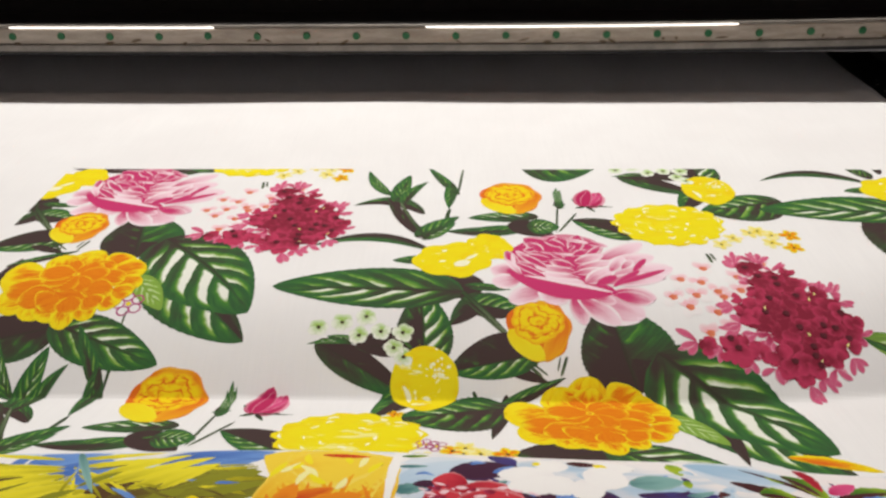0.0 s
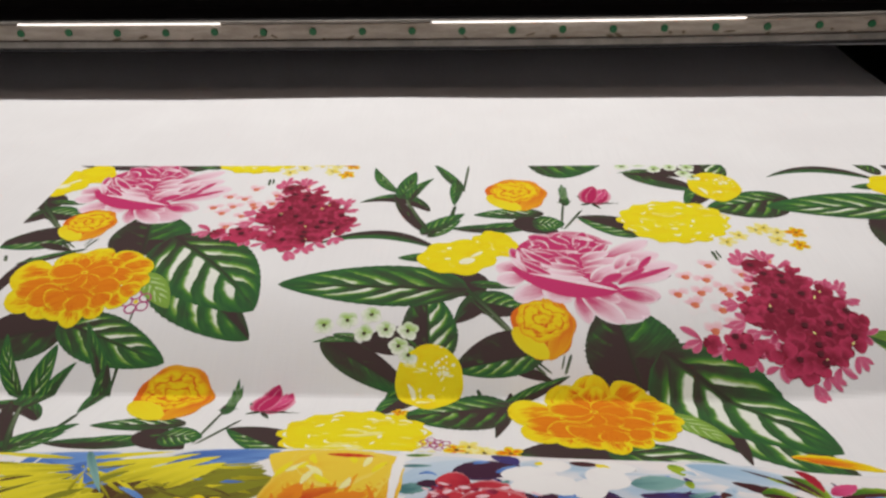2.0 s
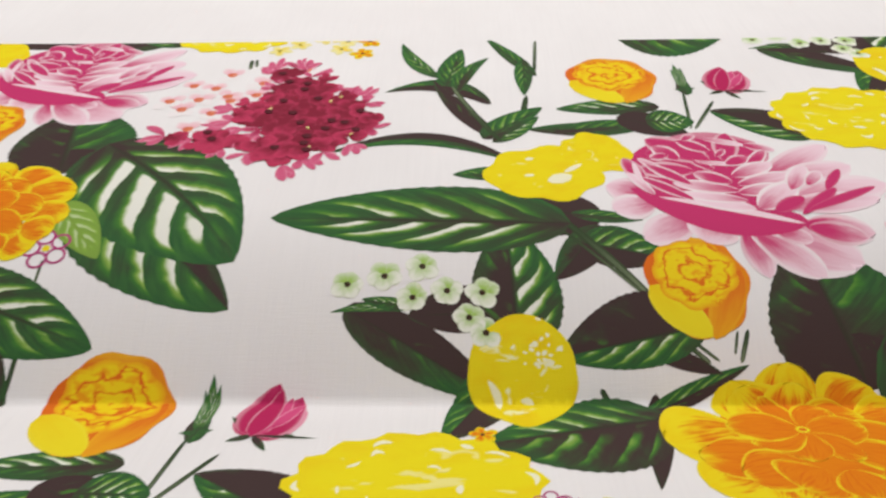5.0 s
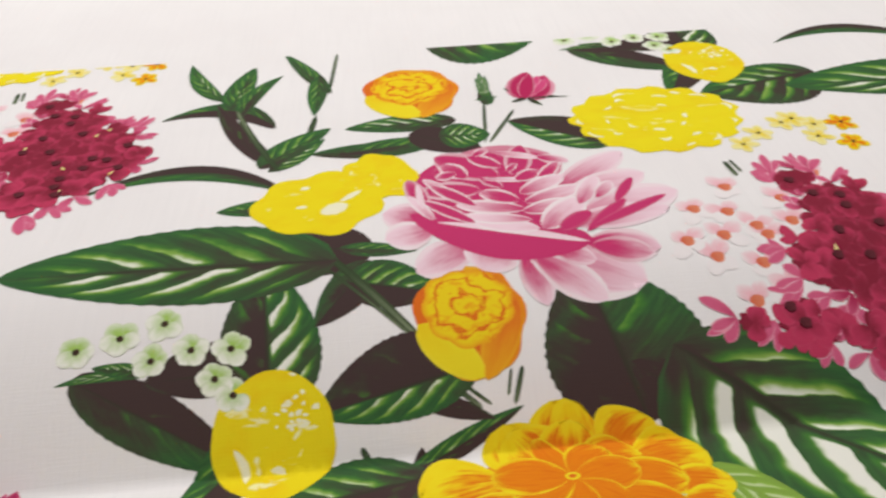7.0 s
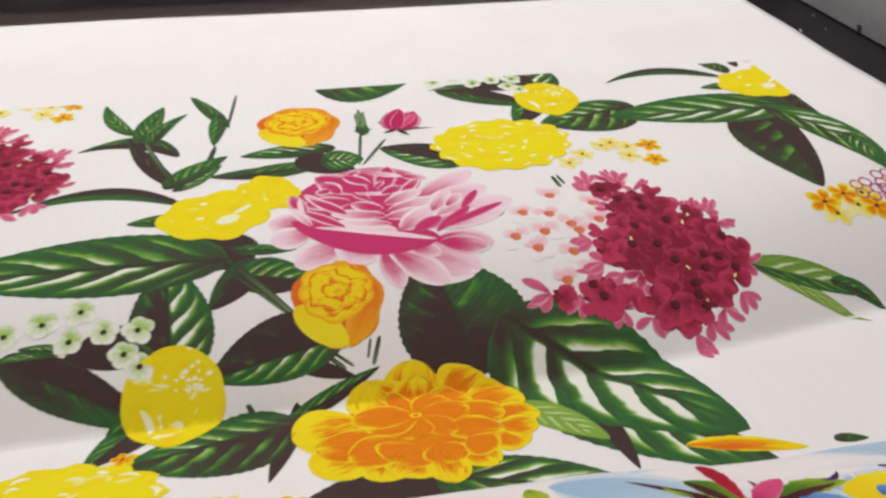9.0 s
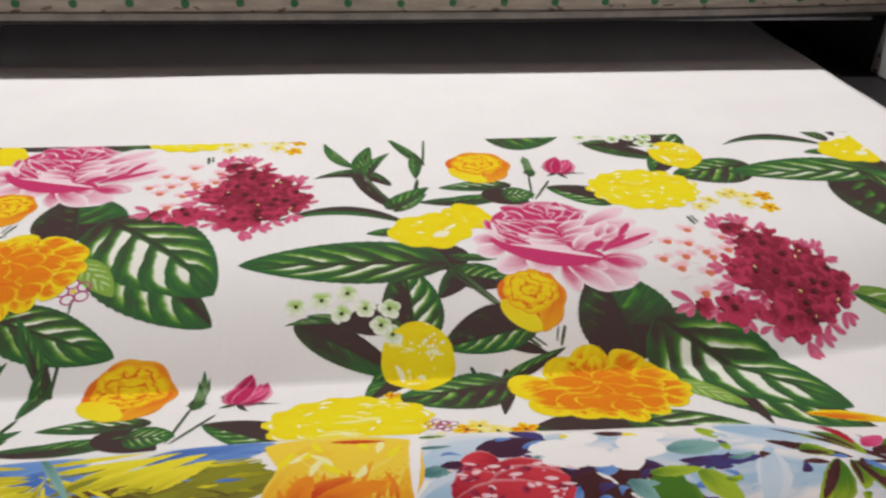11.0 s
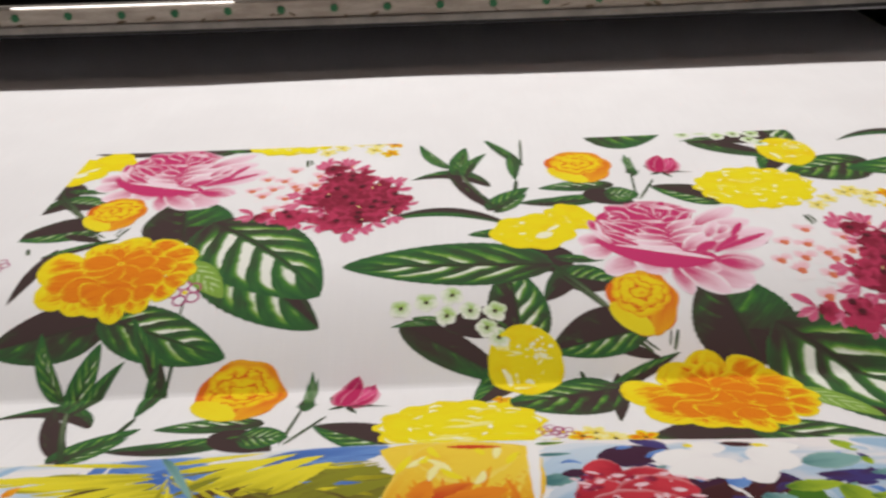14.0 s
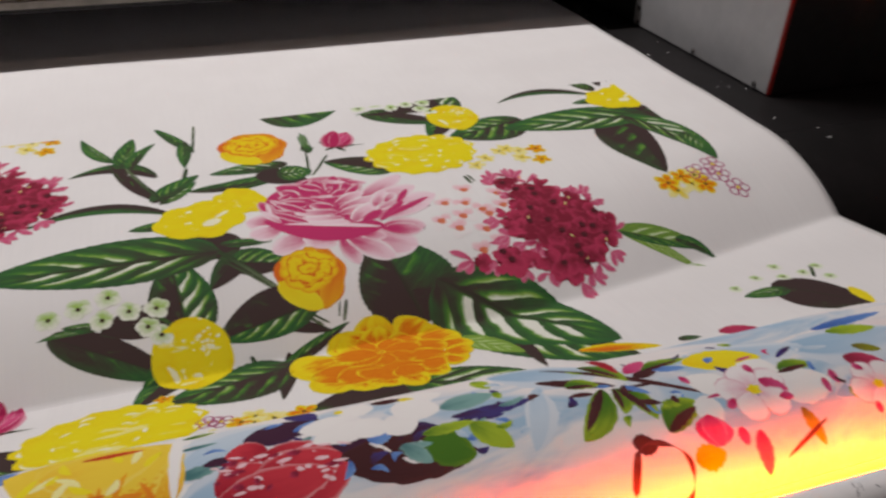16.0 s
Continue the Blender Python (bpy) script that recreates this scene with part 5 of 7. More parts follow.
floret(fabric, (0.9221, -0.5952), 0.0100, 'white', 2)
floret(fabric, (0.9283, -0.5653), 0.0102, 'white', 2)
leaf(fabric, (0.5042, -0.5732), (0.5039, -0.6610), 0.0101, 0.0083, 0.0000, (0.0, 1.0), (0.12, 0.9), 0)
floret(fabric, (0.1398, -0.5614), 0.0082, 'orange', 3)
leaf(fabric, (0.322, 0.037), (0.453, 0.036), 0.061, 0.085, 0.000, (0.7, 0.35), (0.7, 0.35), 0, top=0.0)
leaf(fabric, (0.882, -0.033), (0.855, 0.016), 0.009, 0.020, 0.000, (0.5, 0.5), (0.5, 0.5), 0, top=0.0)
leaf(fabric, (0.907, -0.017), (0.916, 0.040), 0.008, 0.008, 0.000, (0.3, 0.6), (0.3, 0.6), 0, top=0.0)
leaf(fabric, (0.904, 0.019), (0.957, 0.005), 0.021, 0.014, 0.000, (0.1, 0.9), (0.1, 0.9), 0, top=0.0)
floret(fabric, (0.828, -0.360), 0.016, 'orange', 3)
floret(fabric, (0.885, -0.370), 0.016, 'orange', 3)
floret(fabric, (0.856, -0.350), 0.014, 'orange', 3)
floret(fabric, (0.864, -0.367), 0.015, 'cream', 2)
floret(fabric, (0.834, -0.377), 0.015, 'cream', 2)
floret(fabric, (0.878, -0.350), 0.015, 'cream', 2)
floret(fabric, (0.888, -0.345), 0.019, 'outline', 3)
floret(fabric, (0.918, -0.353), 0.019, 'outline', 3)
floret(fabric, (0.933, -0.383), 0.019, 'outline', 3)
floret(fabric, (0.921, -0.332), 0.019, 'outline', 3)
stem(fabric, (0.904, -0.589), (0.924, -0.559), 0.006, 0, 0)
petal(fabric, (0.920, -0.626), (0.915, -0.669), 0.009, 0.008, 0.000, 0, 0, 1, ink_kind=INK_YELLOW)
petal(fabric, (0.550, -0.639), (0.643, -0.653), 0.013, 0.006, 0.000, 0.2, 0.9, 1, ink_kind=INK_MARIGOLD)
petal(fabric, (0.566, -0.644), (0.611, -0.647), 0.004, 0.004, 0.000, 0.7, 0.6, 3, ink_kind=INK_ORANGE)
petal(fabric, (0.716, -0.651), (0.761, -0.663), 0.011, 0.007, 0.000, 0, 0, 1, ink_kind=INK_MAGENTA)
leaf(fabric, (0.669, -0.649), (0.693, -0.652), 0.007, 0.004, 0.000, (0.4, 0.4), (0.4, 0.4), 0)
floret(fabric, (0.179, -0.634), 0.012, 'outline', 3)
floret(fabric, (0.190, -0.638), 0.012, 'outline', 3)
floret(fabric, (0.206, -0.648), 0.011, 'orange', 3)
floret(fabric, (0.218, -0.654), 0.01, 'cream', 3)
floret(fabric, (0.235, -0.653), 0.01, 'cream', 3)
leaf(fabric, (-0.467, 0.014), (-0.260, 0.002), 0.014, 0.027, 0.000, (0.1, 0.8), (0.1, 0.8), 0, top=0.0)
leaf(fabric, (-0.303, 0.003), (-0.218, 0.001), 0.019, 0.032, 0.000, (0.4, 0.6), (0.4, 0.6), 0, top=0.0)
leaf(fabric, (-0.400, -0.613), (-0.441, -0.505), 0.022, 0.031, 0.000, (0.7, 0.5), (0.7, 0.5), 0)
stem(fabric, (-0.461, -0.376), (-0.448, -0.353), 0.003, 0, 0)
stem(fabric, (-0.467, -0.368), (-0.449, -0.359), 0.002, 0, 0)
stem(fabric, (-0.215, -0.402), (-0.215, -0.428), 0.003, 0, 0)
floret(fabric, (-0.216, -0.391), 0.021, 'outline', 3)
floret(fabric, (-0.461, -0.327), 0.015, 'outline', 3)
yellow_mum(fabric, (-0.407, -0.638), 0.050, 0.030, 2)
# roll: watercolour grounds
wash(roll, -1.0, 0.150, -0.870, -0.625, WASH_PALM, 'pale watercolour ground of the palm design')
wash(roll, 0.166, 1.04, -0.870, -0.625, WASH_SKY, 'blue and blush watercolour ground')
# roll: palm fronds with a hibiscus
petal(roll, (-0.230, -0.679), (-0.117, -0.669), 0.033, 0.019, 0.000, 0.2, 0.8, 0, ink_kind=INK_BLUE)
petal(roll, (-0.075, -0.678), (0.033, -0.652), 0.024, 0.039, 0.000, 0.5, 0.2, 0, ink_kind=INK_BLUE)
petal(roll, (-0.174, -0.695), (-0.086, -0.723), 0.037, 0.013, 0.000, 0.4, 0.2, 0, ink_kind=INK_BLUE)
petal(roll, (-0.141, -0.745), (0.053, -0.719), 0.039, 0.023, 0.000, 0.6, 0.2, 0, ink_kind=INK_OLIVE)
petal(roll, (-0.102, -0.735), (0.032, -0.699), 0.020, 0.019, 0.000, 0.3, 0.2, 0, ink_kind=INK_OLIVE)
petal(roll, (-0.381, -0.691), (-0.369, -0.655), 0.006, 0.006, 0.0, 0.7, 0.2, 1, ink_kind=INK_SKY)
petal(roll, (-0.364, -0.685), (-0.356, -0.643), 0.006, 0.006, 0.0, 0.7, 0.2, 1, ink_kind=INK_SKY)
petal(roll, (-0.331, -0.676), (-0.326, -0.642), 0.006, 0.006, 0.0, 0.7, 0.2, 1, ink_kind=INK_SKY)
petal(roll, (-0.296, -0.680), (-0.294, -0.642), 0.006, 0.006, 0.0, 0.7, 0.2, 1, ink_kind=INK_SKY)
petal(roll, (-0.294, -0.743), (-0.285, -0.722), 0.006, 0.006, 0.0, 0.7, 0.2, 1, ink_kind=INK_SKY)
petal(roll, (-0.246, -0.742), (-0.228, -0.721), 0.006, 0.006, 0.0, 0.7, 0.2, 1, ink_kind=INK_SKY)
petal(roll, (-0.369, -0.725), (-0.360, -0.717), 0.006, 0.006, 0.0, 0.7, 0.2, 1, ink_kind=INK_SKY)
petal(roll, (-0.251, -0.735), (-0.219, -0.719), 0.01, 0.01, 0.0, 0.1, 0.6, 1, ink_kind=INK_BLUE)
petal(roll, (-0.170, -0.670), (-0.296, -0.642), 0.006, 0.006, 0.0, 0.15, 0.5, 2, ink_kind=INK_PALM)
petal(roll, (-0.159, -0.687), (-0.329, -0.684), 0.007, 0.007, 0.0, 0.15, 0.5, 2, ink_kind=INK_PALM)
petal(roll, (-0.157, -0.693), (-0.274, -0.698), 0.007, 0.007, 0.0, 0.15, 0.5, 2, ink_kind=INK_PALM)
petal(roll, (-0.152, -0.702), (-0.239, -0.716), 0.008, 0.008, 0.0, 0.15, 0.5, 2, ink_kind=INK_PALM)
petal(roll, (-0.141, -0.710), (-0.229, -0.729), 0.007, 0.007, 0.0, 0.15, 0.5, 2, ink_kind=INK_PALM)
petal(roll, (-0.132, -0.717), (-0.221, -0.739), 0.01, 0.01, 0.0, 0.15, 0.5, 2, ink_kind=INK_PALM)
petal(roll, (-0.123, -0.723), (-0.191, -0.745), 0.01, 0.01, 0.0, 0.15, 0.5, 2, ink_kind=INK_PALM)
petal(roll, (-0.110, -0.730), (-0.158, -0.750), 0.01, 0.01, 0.0, 0.15, 0.5, 2, ink_kind=INK_PALM)
petal(roll, (-0.158, -0.670), (-0.075, -0.653), 0.007, 0.007, 0.0, 0.15, 0.5, 2, ink_kind=INK_PALM)
petal(roll, (-0.148, -0.687), (-0.066, -0.672), 0.006, 0.006, 0.0, 0.15, 0.5, 2, ink_kind=INK_PALM)
petal(roll, (-0.129, -0.709), (-0.045, -0.662), 0.008, 0.008, 0.0, 0.15, 0.5, 2, ink_kind=INK_PALM)
petal(roll, (-0.120, -0.715), (-0.035, -0.679), 0.006, 0.006, 0.0, 0.15, 0.5, 2, ink_kind=INK_PALM)
petal(roll, (-0.101, -0.715), (-0.021, -0.671), 0.009, 0.009, 0.0, 0.15, 0.5, 2, ink_kind=INK_PALM)
petal(roll, (-0.086, -0.722), (-0.011, -0.685), 0.008, 0.008, 0.0, 0.15, 0.5, 2, ink_kind=INK_PALM)
petal(roll, (-0.058, -0.723), (-0.013, -0.687), 0.007, 0.007, 0.0, 0.15, 0.5, 2, ink_kind=INK_PALM)
petal(roll, (-0.134, -0.717), (-0.100, -0.697), 0.004, 0.004, 0.0, 0.0, 0.3, 2, ink_kind=INK_OLIVE)
petal(roll, (-0.044, -0.725), (0.028, -0.693), 0.006, 0.006, 0.0, 0.0, 0.3, 2, ink_kind=INK_OLIVE)
petal(roll, (-0.026, -0.731), (0.044, -0.714), 0.006, 0.006, 0.0, 0.0, 0.3, 2, ink_kind=INK_OLIVE)
petal(roll, (-0.066, -0.736), (-0.031, -0.724), 0.006, 0.006, 0.0, 0.0, 0.3, 2, ink_kind=INK_OLIVE)
petal(roll, (-0.167, -0.734), (-0.133, -0.722), 0.004, 0.004, 0.0, 0.0, 0.3, 2, ink_kind=INK_OLIVE)
petal(roll, (-0.171, -0.642), (-0.115, -0.728), 0.004, 0.004, 0.0, 0.3, 0.2, 3, ink_kind=INK_TEAL)
petal(roll, (-0.265, -0.729), (-0.409, -0.708), 0.004, 0.037, 0.000, 0.25, 0.3, 2, ink_kind=INK_SUN)
petal(roll, (-0.265, -0.729), (-0.295, -0.721), 0.008, 0.008, 0.0, 0.5, 0.2, 3, ink_kind=INK_ORANGE)
petal(roll, (-0.263, -0.734), (-0.259, -0.722), 0.006, 0.006, 0.0, 0.2, 0.2, 3, ink_kind=INK_OLIVE)
petal(roll, (-0.275, -0.708), (-0.266, -0.695), 0.005, 0.005, 0.0, 0.2, 0.4, 3, ink_kind=INK_ORANGE)
petal(roll, (-0.399, -0.724), (-0.285, -0.722), 0.003, 0.003, 0.0, 0.6, 0.2, 3, ink_kind=INK_ORANGE)
petal(roll, (0.141, -0.738), (0.025, -0.666), 0.036, 0.062, 0.000, 0.1, 0.3, 2, ink_kind=INK_SUN)
petal(roll, (0.148, -0.748), (0.052, -0.656), 0.040, 0.058, 0.000, 0.2, 0.2, 2, ink_kind=INK_SUN)
petal(roll, (0.032, -0.754), (0.151, -0.666), 0.040, 0.051, 0.000, 0.2, 0.3, 2, ink_kind=INK_SUN)
petal(roll, (0.054, -0.685), (0.144, -0.680), 0.040, 0.040, 0.000, 0.0, 0.6, 3, ink_kind=INK_SUN)
petal(roll, (0.045, -0.754), (0.102, -0.721), 0.012, 0.012, 0.0, 0.6, 0.2, 4, ink_kind=INK_FIRE)
petal(roll, (0.052, -0.751), (0.068, -0.716), 0.01, 0.01, 0.0, 0.2, 0.2, 4, ink_kind=INK_FIRE)
petal(roll, (0.067, -0.748), (0.129, -0.728), 0.01, 0.01, 0.0, 0.2, 0.2, 4, ink_kind=INK_FIRE)
petal(roll, (0.081, -0.664), (0.129, -0.667), 0.005, 0.005, 0.0, 0.8, 0.0, 5, ink_kind=INK_FIRE)
petal(roll, (-0.037, -0.754), (-0.043, -0.734), 0.012, 0.012, 0.0, 0.1, 0.6, 3, ink_kind=INK_MARIGOLD)
petal(roll, (-0.024, -0.754), (-0.023, -0.731), 0.012, 0.012, 0.0, 0.1, 0.6, 3, ink_kind=INK_MARIGOLD)
petal(roll, (-0.011, -0.754), (-0.003, -0.734), 0.012, 0.012, 0.0, 0.1, 0.6, 3, ink_kind=INK_MARIGOLD)
petal(roll, (0.156, -0.642), (0.149, -0.748), 0.005, 0.005, 0.0, -0.5, 0.0, 6, ink_kind=INK_PAPERWHITE)
# the hibiscus's brush strokes
STROKES = random.Random(31)
for n in range(16):
    x = 0.052 + 0.0056 * n
    y = STROKES.uniform(-0.752, -0.735)
    lean = STROKES.uniform(-0.012, 0.010)
    petal(roll, (x, y), (x + lean, y + STROKES.uniform(0.015, 0.035)), 0.0022, 0.003, STROKES.uniform(-0.003, 0.003), STROKES.uniform(0.1, 0.6), 0.3, 5, ink_kind=INK_FIRE if n % 3 == 0 else INK_ORANGE)
for n in range(11):
    x = 0.04 + 0.009 * n
    y = STROKES.uniform(-0.725, -0.675)
    petal(roll, (x, y), (x + STROKES.uniform(-0.02, 0.025), y + STROKES.uniform(0.012, 0.03)), 0.003, 0.004, STROKES.uniform(-0.003, 0.003), -0.2, 0.3, 5.4, ink_kind=INK_CREAM if n % 2 else INK_YELLOW)
# roll: red and white blossoms with navy leaves
petal(roll, (0.151, -0.724), (0.238, -0.667), 0.037, 0.026, 0.000, 0.2, 0.9, 0, ink_kind=INK_SKY)
petal(roll, (0.150, -0.756), (0.226, -0.726), 0.022, 0.015, 0.000, 0.5, 0.8, 0, ink_kind=INK_SKY)
petal(roll, (0.158, -0.661), (0.184, -0.656), 0.005, 0.005, 0.0, 0.6, 0.2, 2, ink_kind=INK_LIME)
petal(roll, (0.155, -0.686), (0.185, -0.683), 0.003, 0.003, 0.0, 0.6, 0.2, 2, ink_kind=INK_TEAL)
petal(roll, (0.153, -0.722), (0.187, -0.715), 0.007, 0.007, 0.0, 0.5, 0.3, 2, ink_kind=INK_TEAL)
petal(roll, (0.183, -0.723), (0.214, -0.714), 0.006, 0.006, 0.0, 0.1, 0.3, 2, ink_kind=INK_NAVY)
petal(roll, (0.172, -0.713), (0.196, -0.710), 0.005, 0.005, 0.0, 0.9, 0.2, 2, ink_kind=INK_NAVY)
petal(roll, (0.204, -0.694), (0.269, -0.674), 0.017, 0.019, 0.000, 0.9, 0.2, 2, ink_kind=INK_NAVY)
petal(roll, (0.245, -0.642), (0.267, -0.674), 0.012, 0.012, 0.000, 0.1, 0.6, 2, ink_kind=INK_NAVY)
petal(roll, (0.245, -0.691), (0.266, -0.676), 0.004, 0.004, 0.0, 0.3, 0.5, 3, ink_kind=INK_BLUE)
petal(roll, (0.263, -0.709), (0.367, -0.732), 0.021, 0.034, 0.000, 0.8, 0.2, 1, ink_kind=INK_NAVY)
petal(roll, (0.270, -0.739), (0.383, -0.755), 0.024, 0.024, 0.000, 0.6, 0.2, 1, ink_kind=INK_BROWN)
petal(roll, (0.342, -0.736), (0.381, -0.760), 0.018, 0.018, 0.0, 0.9, 0.1, 2, ink_kind=INK_LIME)
petal(roll, (0.386, -0.728), (0.413, -0.762), 0.012, 0.012, 0.0, 0.2, 0.4, 2, ink_kind=INK_LIME)
petal(roll, (0.344, -0.729), (0.391, -0.727), 0.006, 0.006, 0.0, 0.3, 0.4, 2, ink_kind=INK_LIME)
petal(roll, (0.300, -0.723), (0.321, -0.720), 0.008, 0.008, 0.0, 0.1, 0.8, 3, ink_kind=INK_BLUE)
petal(roll, (0.325, -0.735), (0.344, -0.758), 0.008, 0.008, 0.0, 0.3, 0.4, 3, ink_kind=INK_TEAL)
petal(roll, (0.222, -0.709), (0.189, -0.708), 0.016, 0.016, 0.0, 0.35, 0.5, 3, ink_kind=INK_SCARLET)
petal(roll, (0.214, -0.718), (0.273, -0.726), 0.018, 0.018, 0.0, 0.35, 0.5, 3, ink_kind=INK_SCARLET)
petal(roll, (0.178, -0.745), (0.225, -0.731), 0.022, 0.022, 0.0, 0.35, 0.5, 3, ink_kind=INK_SCARLET)
petal(roll, (0.205, -0.747), (0.277, -0.730), 0.025, 0.025, 0.0, 0.35, 0.5, 3, ink_kind=INK_SCARLET)
petal(roll, (0.177, -0.755), (0.269, -0.744), 0.02, 0.02, 0.0, 0.35, 0.5, 3, ink_kind=INK_SCARLET)
petal(roll, (0.221, -0.757), (0.283, -0.745), 0.022, 0.022, 0.0, 0.35, 0.5, 3, ink_kind=INK_SCARLET)
petal(roll, (0.204, -0.715), (0.202, -0.712), 0.002, 0.002, 0.0, 0.6, 0.0, 6.5, ink_kind=INK_MAGENTA)
petal(roll, (0.186, -0.727), (0.197, -0.730), 0.0020, 0.0024, 0.0, 0.1, 0.3, 6.5, ink_kind=INK_FLECK)
petal(roll, (0.256, -0.722), (0.257, -0.721), 0.0013, 0.0016, 0.0, 0.0, 0.3, 6.5, ink_kind=INK_FLECK)
petal(roll, (0.198, -0.715), (0.190, -0.719), 0.0034, 0.0034, 0.0, 0.6, 0.0, 6.5, ink_kind=INK_MAGENTA)
petal(roll, (0.257, -0.744), (0.265, -0.743), 0.0013, 0.0016, 0.0, 0.0, 0.3, 6.5, ink_kind=INK_FLECK)
petal(roll, (0.208, -0.736), (0.214, -0.740), 0.0020, 0.0024, 0.0, 0.1, 0.3, 6.5, ink_kind=INK_FLECK)
petal(roll, (0.268, -0.717), (0.270, -0.719), 0.002, 0.002, 0.0, 0.6, 0.0, 6.5, ink_kind=INK_MAGENTA)
petal(roll, (0.230, -0.719), (0.230, -0.716), 0.0020, 0.0024, 0.0, 0.1, 0.3, 6.5, ink_kind=INK_FLECK)
petal(roll, (0.267, -0.747), (0.268, -0.746), 0.0013, 0.0016, 0.0, 0.0, 0.3, 6.5, ink_kind=INK_FLECK)
petal(roll, (0.266, -0.737), (0.276, -0.740), 0.0034, 0.0034, 0.0, 0.6, 0.0, 6.5, ink_kind=INK_MAGENTA)
petal(roll, (0.229, -0.729), (0.231, -0.729), 0.0013, 0.0016, 0.0, 0.0, 0.3, 6.5, ink_kind=INK_FLECK)
petal(roll, (0.196, -0.723), (0.205, -0.720), 0.0020, 0.0024, 0.0, 0.1, 0.3, 6.5, ink_kind=INK_FLECK)
petal(roll, (0.183, -0.735), (0.178, -0.735), 0.002, 0.002, 0.0, 0.6, 0.0, 6.5, ink_kind=INK_MAGENTA)
petal(roll, (0.226, -0.726), (0.239, -0.724), 0.0020, 0.0024, 0.0, 0.1, 0.3, 6.5, ink_kind=INK_FLECK)
petal(roll, (0.221, -0.720), (0.225, -0.719), 0.0013, 0.0016, 0.0, 0.0, 0.3, 6.5, ink_kind=INK_FLECK)
petal(roll, (0.212, -0.740), (0.207, -0.741), 0.0034, 0.0034, 0.0, 0.6, 0.0, 6.5, ink_kind=INK_MAGENTA)
petal(roll, (0.271, -0.718), (0.259, -0.715), 0.0013, 0.0016, 0.0, 0.0, 0.3, 6.5, ink_kind=INK_FLECK)
petal(roll, (0.252, -0.737), (0.246, -0.736), 0.0020, 0.0024, 0.0, 0.1, 0.3, 6.5, ink_kind=INK_FLECK)
petal(roll, (0.197, -0.729), (0.185, -0.731), 0.002, 0.002, 0.0, 0.6, 0.0, 6.5, ink_kind=INK_MAGENTA)
petal(roll, (0.262, -0.750), (0.267, -0.754), 0.0020, 0.0024, 0.0, 0.1, 0.3, 6.5, ink_kind=INK_FLECK)
petal(roll, (0.182, -0.722), (0.194, -0.725), 0.0013, 0.0016, 0.0, 0.0, 0.3, 6.5, ink_kind=INK_FLECK)
petal(roll, (0.216, -0.747), (0.219, -0.750), 0.0034, 0.0034, 0.0, 0.6, 0.0, 6.5, ink_kind=INK_MAGENTA)
petal(roll, (0.209, -0.719), (0.208, -0.716), 0.0013, 0.0016, 0.0, 0.0, 0.3, 6.5, ink_kind=INK_FLECK)
petal(roll, (0.213, -0.748), (0.210, -0.745), 0.0020, 0.0024, 0.0, 0.1, 0.3, 6.5, ink_kind=INK_FLECK)
petal(roll, (0.185, -0.717), (0.193, -0.717), 0.002, 0.002, 0.0, 0.6, 0.0, 6.5, ink_kind=INK_MAGENTA)
petal(roll, (0.210, -0.715), (0.222, -0.715), 0.0020, 0.0024, 0.0, 0.1, 0.3, 6.5, ink_kind=INK_FLECK)
petal(roll, (0.202, -0.713), (0.191, -0.710), 0.0013, 0.0016, 0.0, 0.0, 0.3, 6.5, ink_kind=INK_FLECK)
petal(roll, (0.247, -0.719), (0.235, -0.719), 0.0034, 0.0034, 0.0, 0.6, 0.0, 6.5, ink_kind=INK_MAGENTA)
petal(roll, (0.201, -0.748), (0.191, -0.749), 0.0013, 0.0016, 0.0, 0.0, 0.3, 6.5, ink_kind=INK_FLECK)
petal(roll, (0.255, -0.730), (0.267, -0.731), 0.0020, 0.0024, 0.0, 0.1, 0.3, 6.5, ink_kind=INK_FLECK)
petal(roll, (0.203, -0.728), (0.191, -0.727), 0.002, 0.002, 0.0, 0.6, 0.0, 6.5, ink_kind=INK_MAGENTA)
petal(roll, (0.201, -0.745), (0.210, -0.746), 0.0020, 0.0024, 0.0, 0.1, 0.3, 6.5, ink_kind=INK_FLECK)
petal(roll, (0.184, -0.720), (0.177, -0.718), 0.0013, 0.0016, 0.0, 0.0, 0.3, 6.5, ink_kind=INK_FLECK)
petal(roll, (0.200, -0.744), (0.191, -0.741), 0.0034, 0.0034, 0.0, 0.6, 0.0, 6.5, ink_kind=INK_MAGENTA)
petal(roll, (0.268, -0.736), (0.281, -0.737), 0.0013, 0.0016, 0.0, 0.0, 0.3, 6.5, ink_kind=INK_FLECK)
petal(roll, (0.265, -0.739), (0.272, -0.742), 0.0020, 0.0024, 0.0, 0.1, 0.3, 6.5, ink_kind=INK_FLECK)
petal(roll, (0.230, -0.716), (0.222, -0.719), 0.002, 0.002, 0.0, 0.6, 0.0, 6.5, ink_kind=INK_MAGENTA)
petal(roll, (0.263, -0.749), (0.258, -0.750), 0.0020, 0.0024, 0.0, 0.1, 0.3, 6.5, ink_kind=INK_FLECK)
petal(roll, (0.255, -0.739), (0.263, -0.740), 0.0013, 0.0016, 0.0, 0.0, 0.3, 6.5, ink_kind=INK_FLECK)
petal(roll, (0.241, -0.740), (0.234, -0.743), 0.0034, 0.0034, 0.0, 0.6, 0.0, 6.5, ink_kind=INK_MAGENTA)
petal(roll, (0.276, -0.717), (0.287, -0.722), 0.0013, 0.0016, 0.0, 0.0, 0.3, 6.5, ink_kind=INK_FLECK)
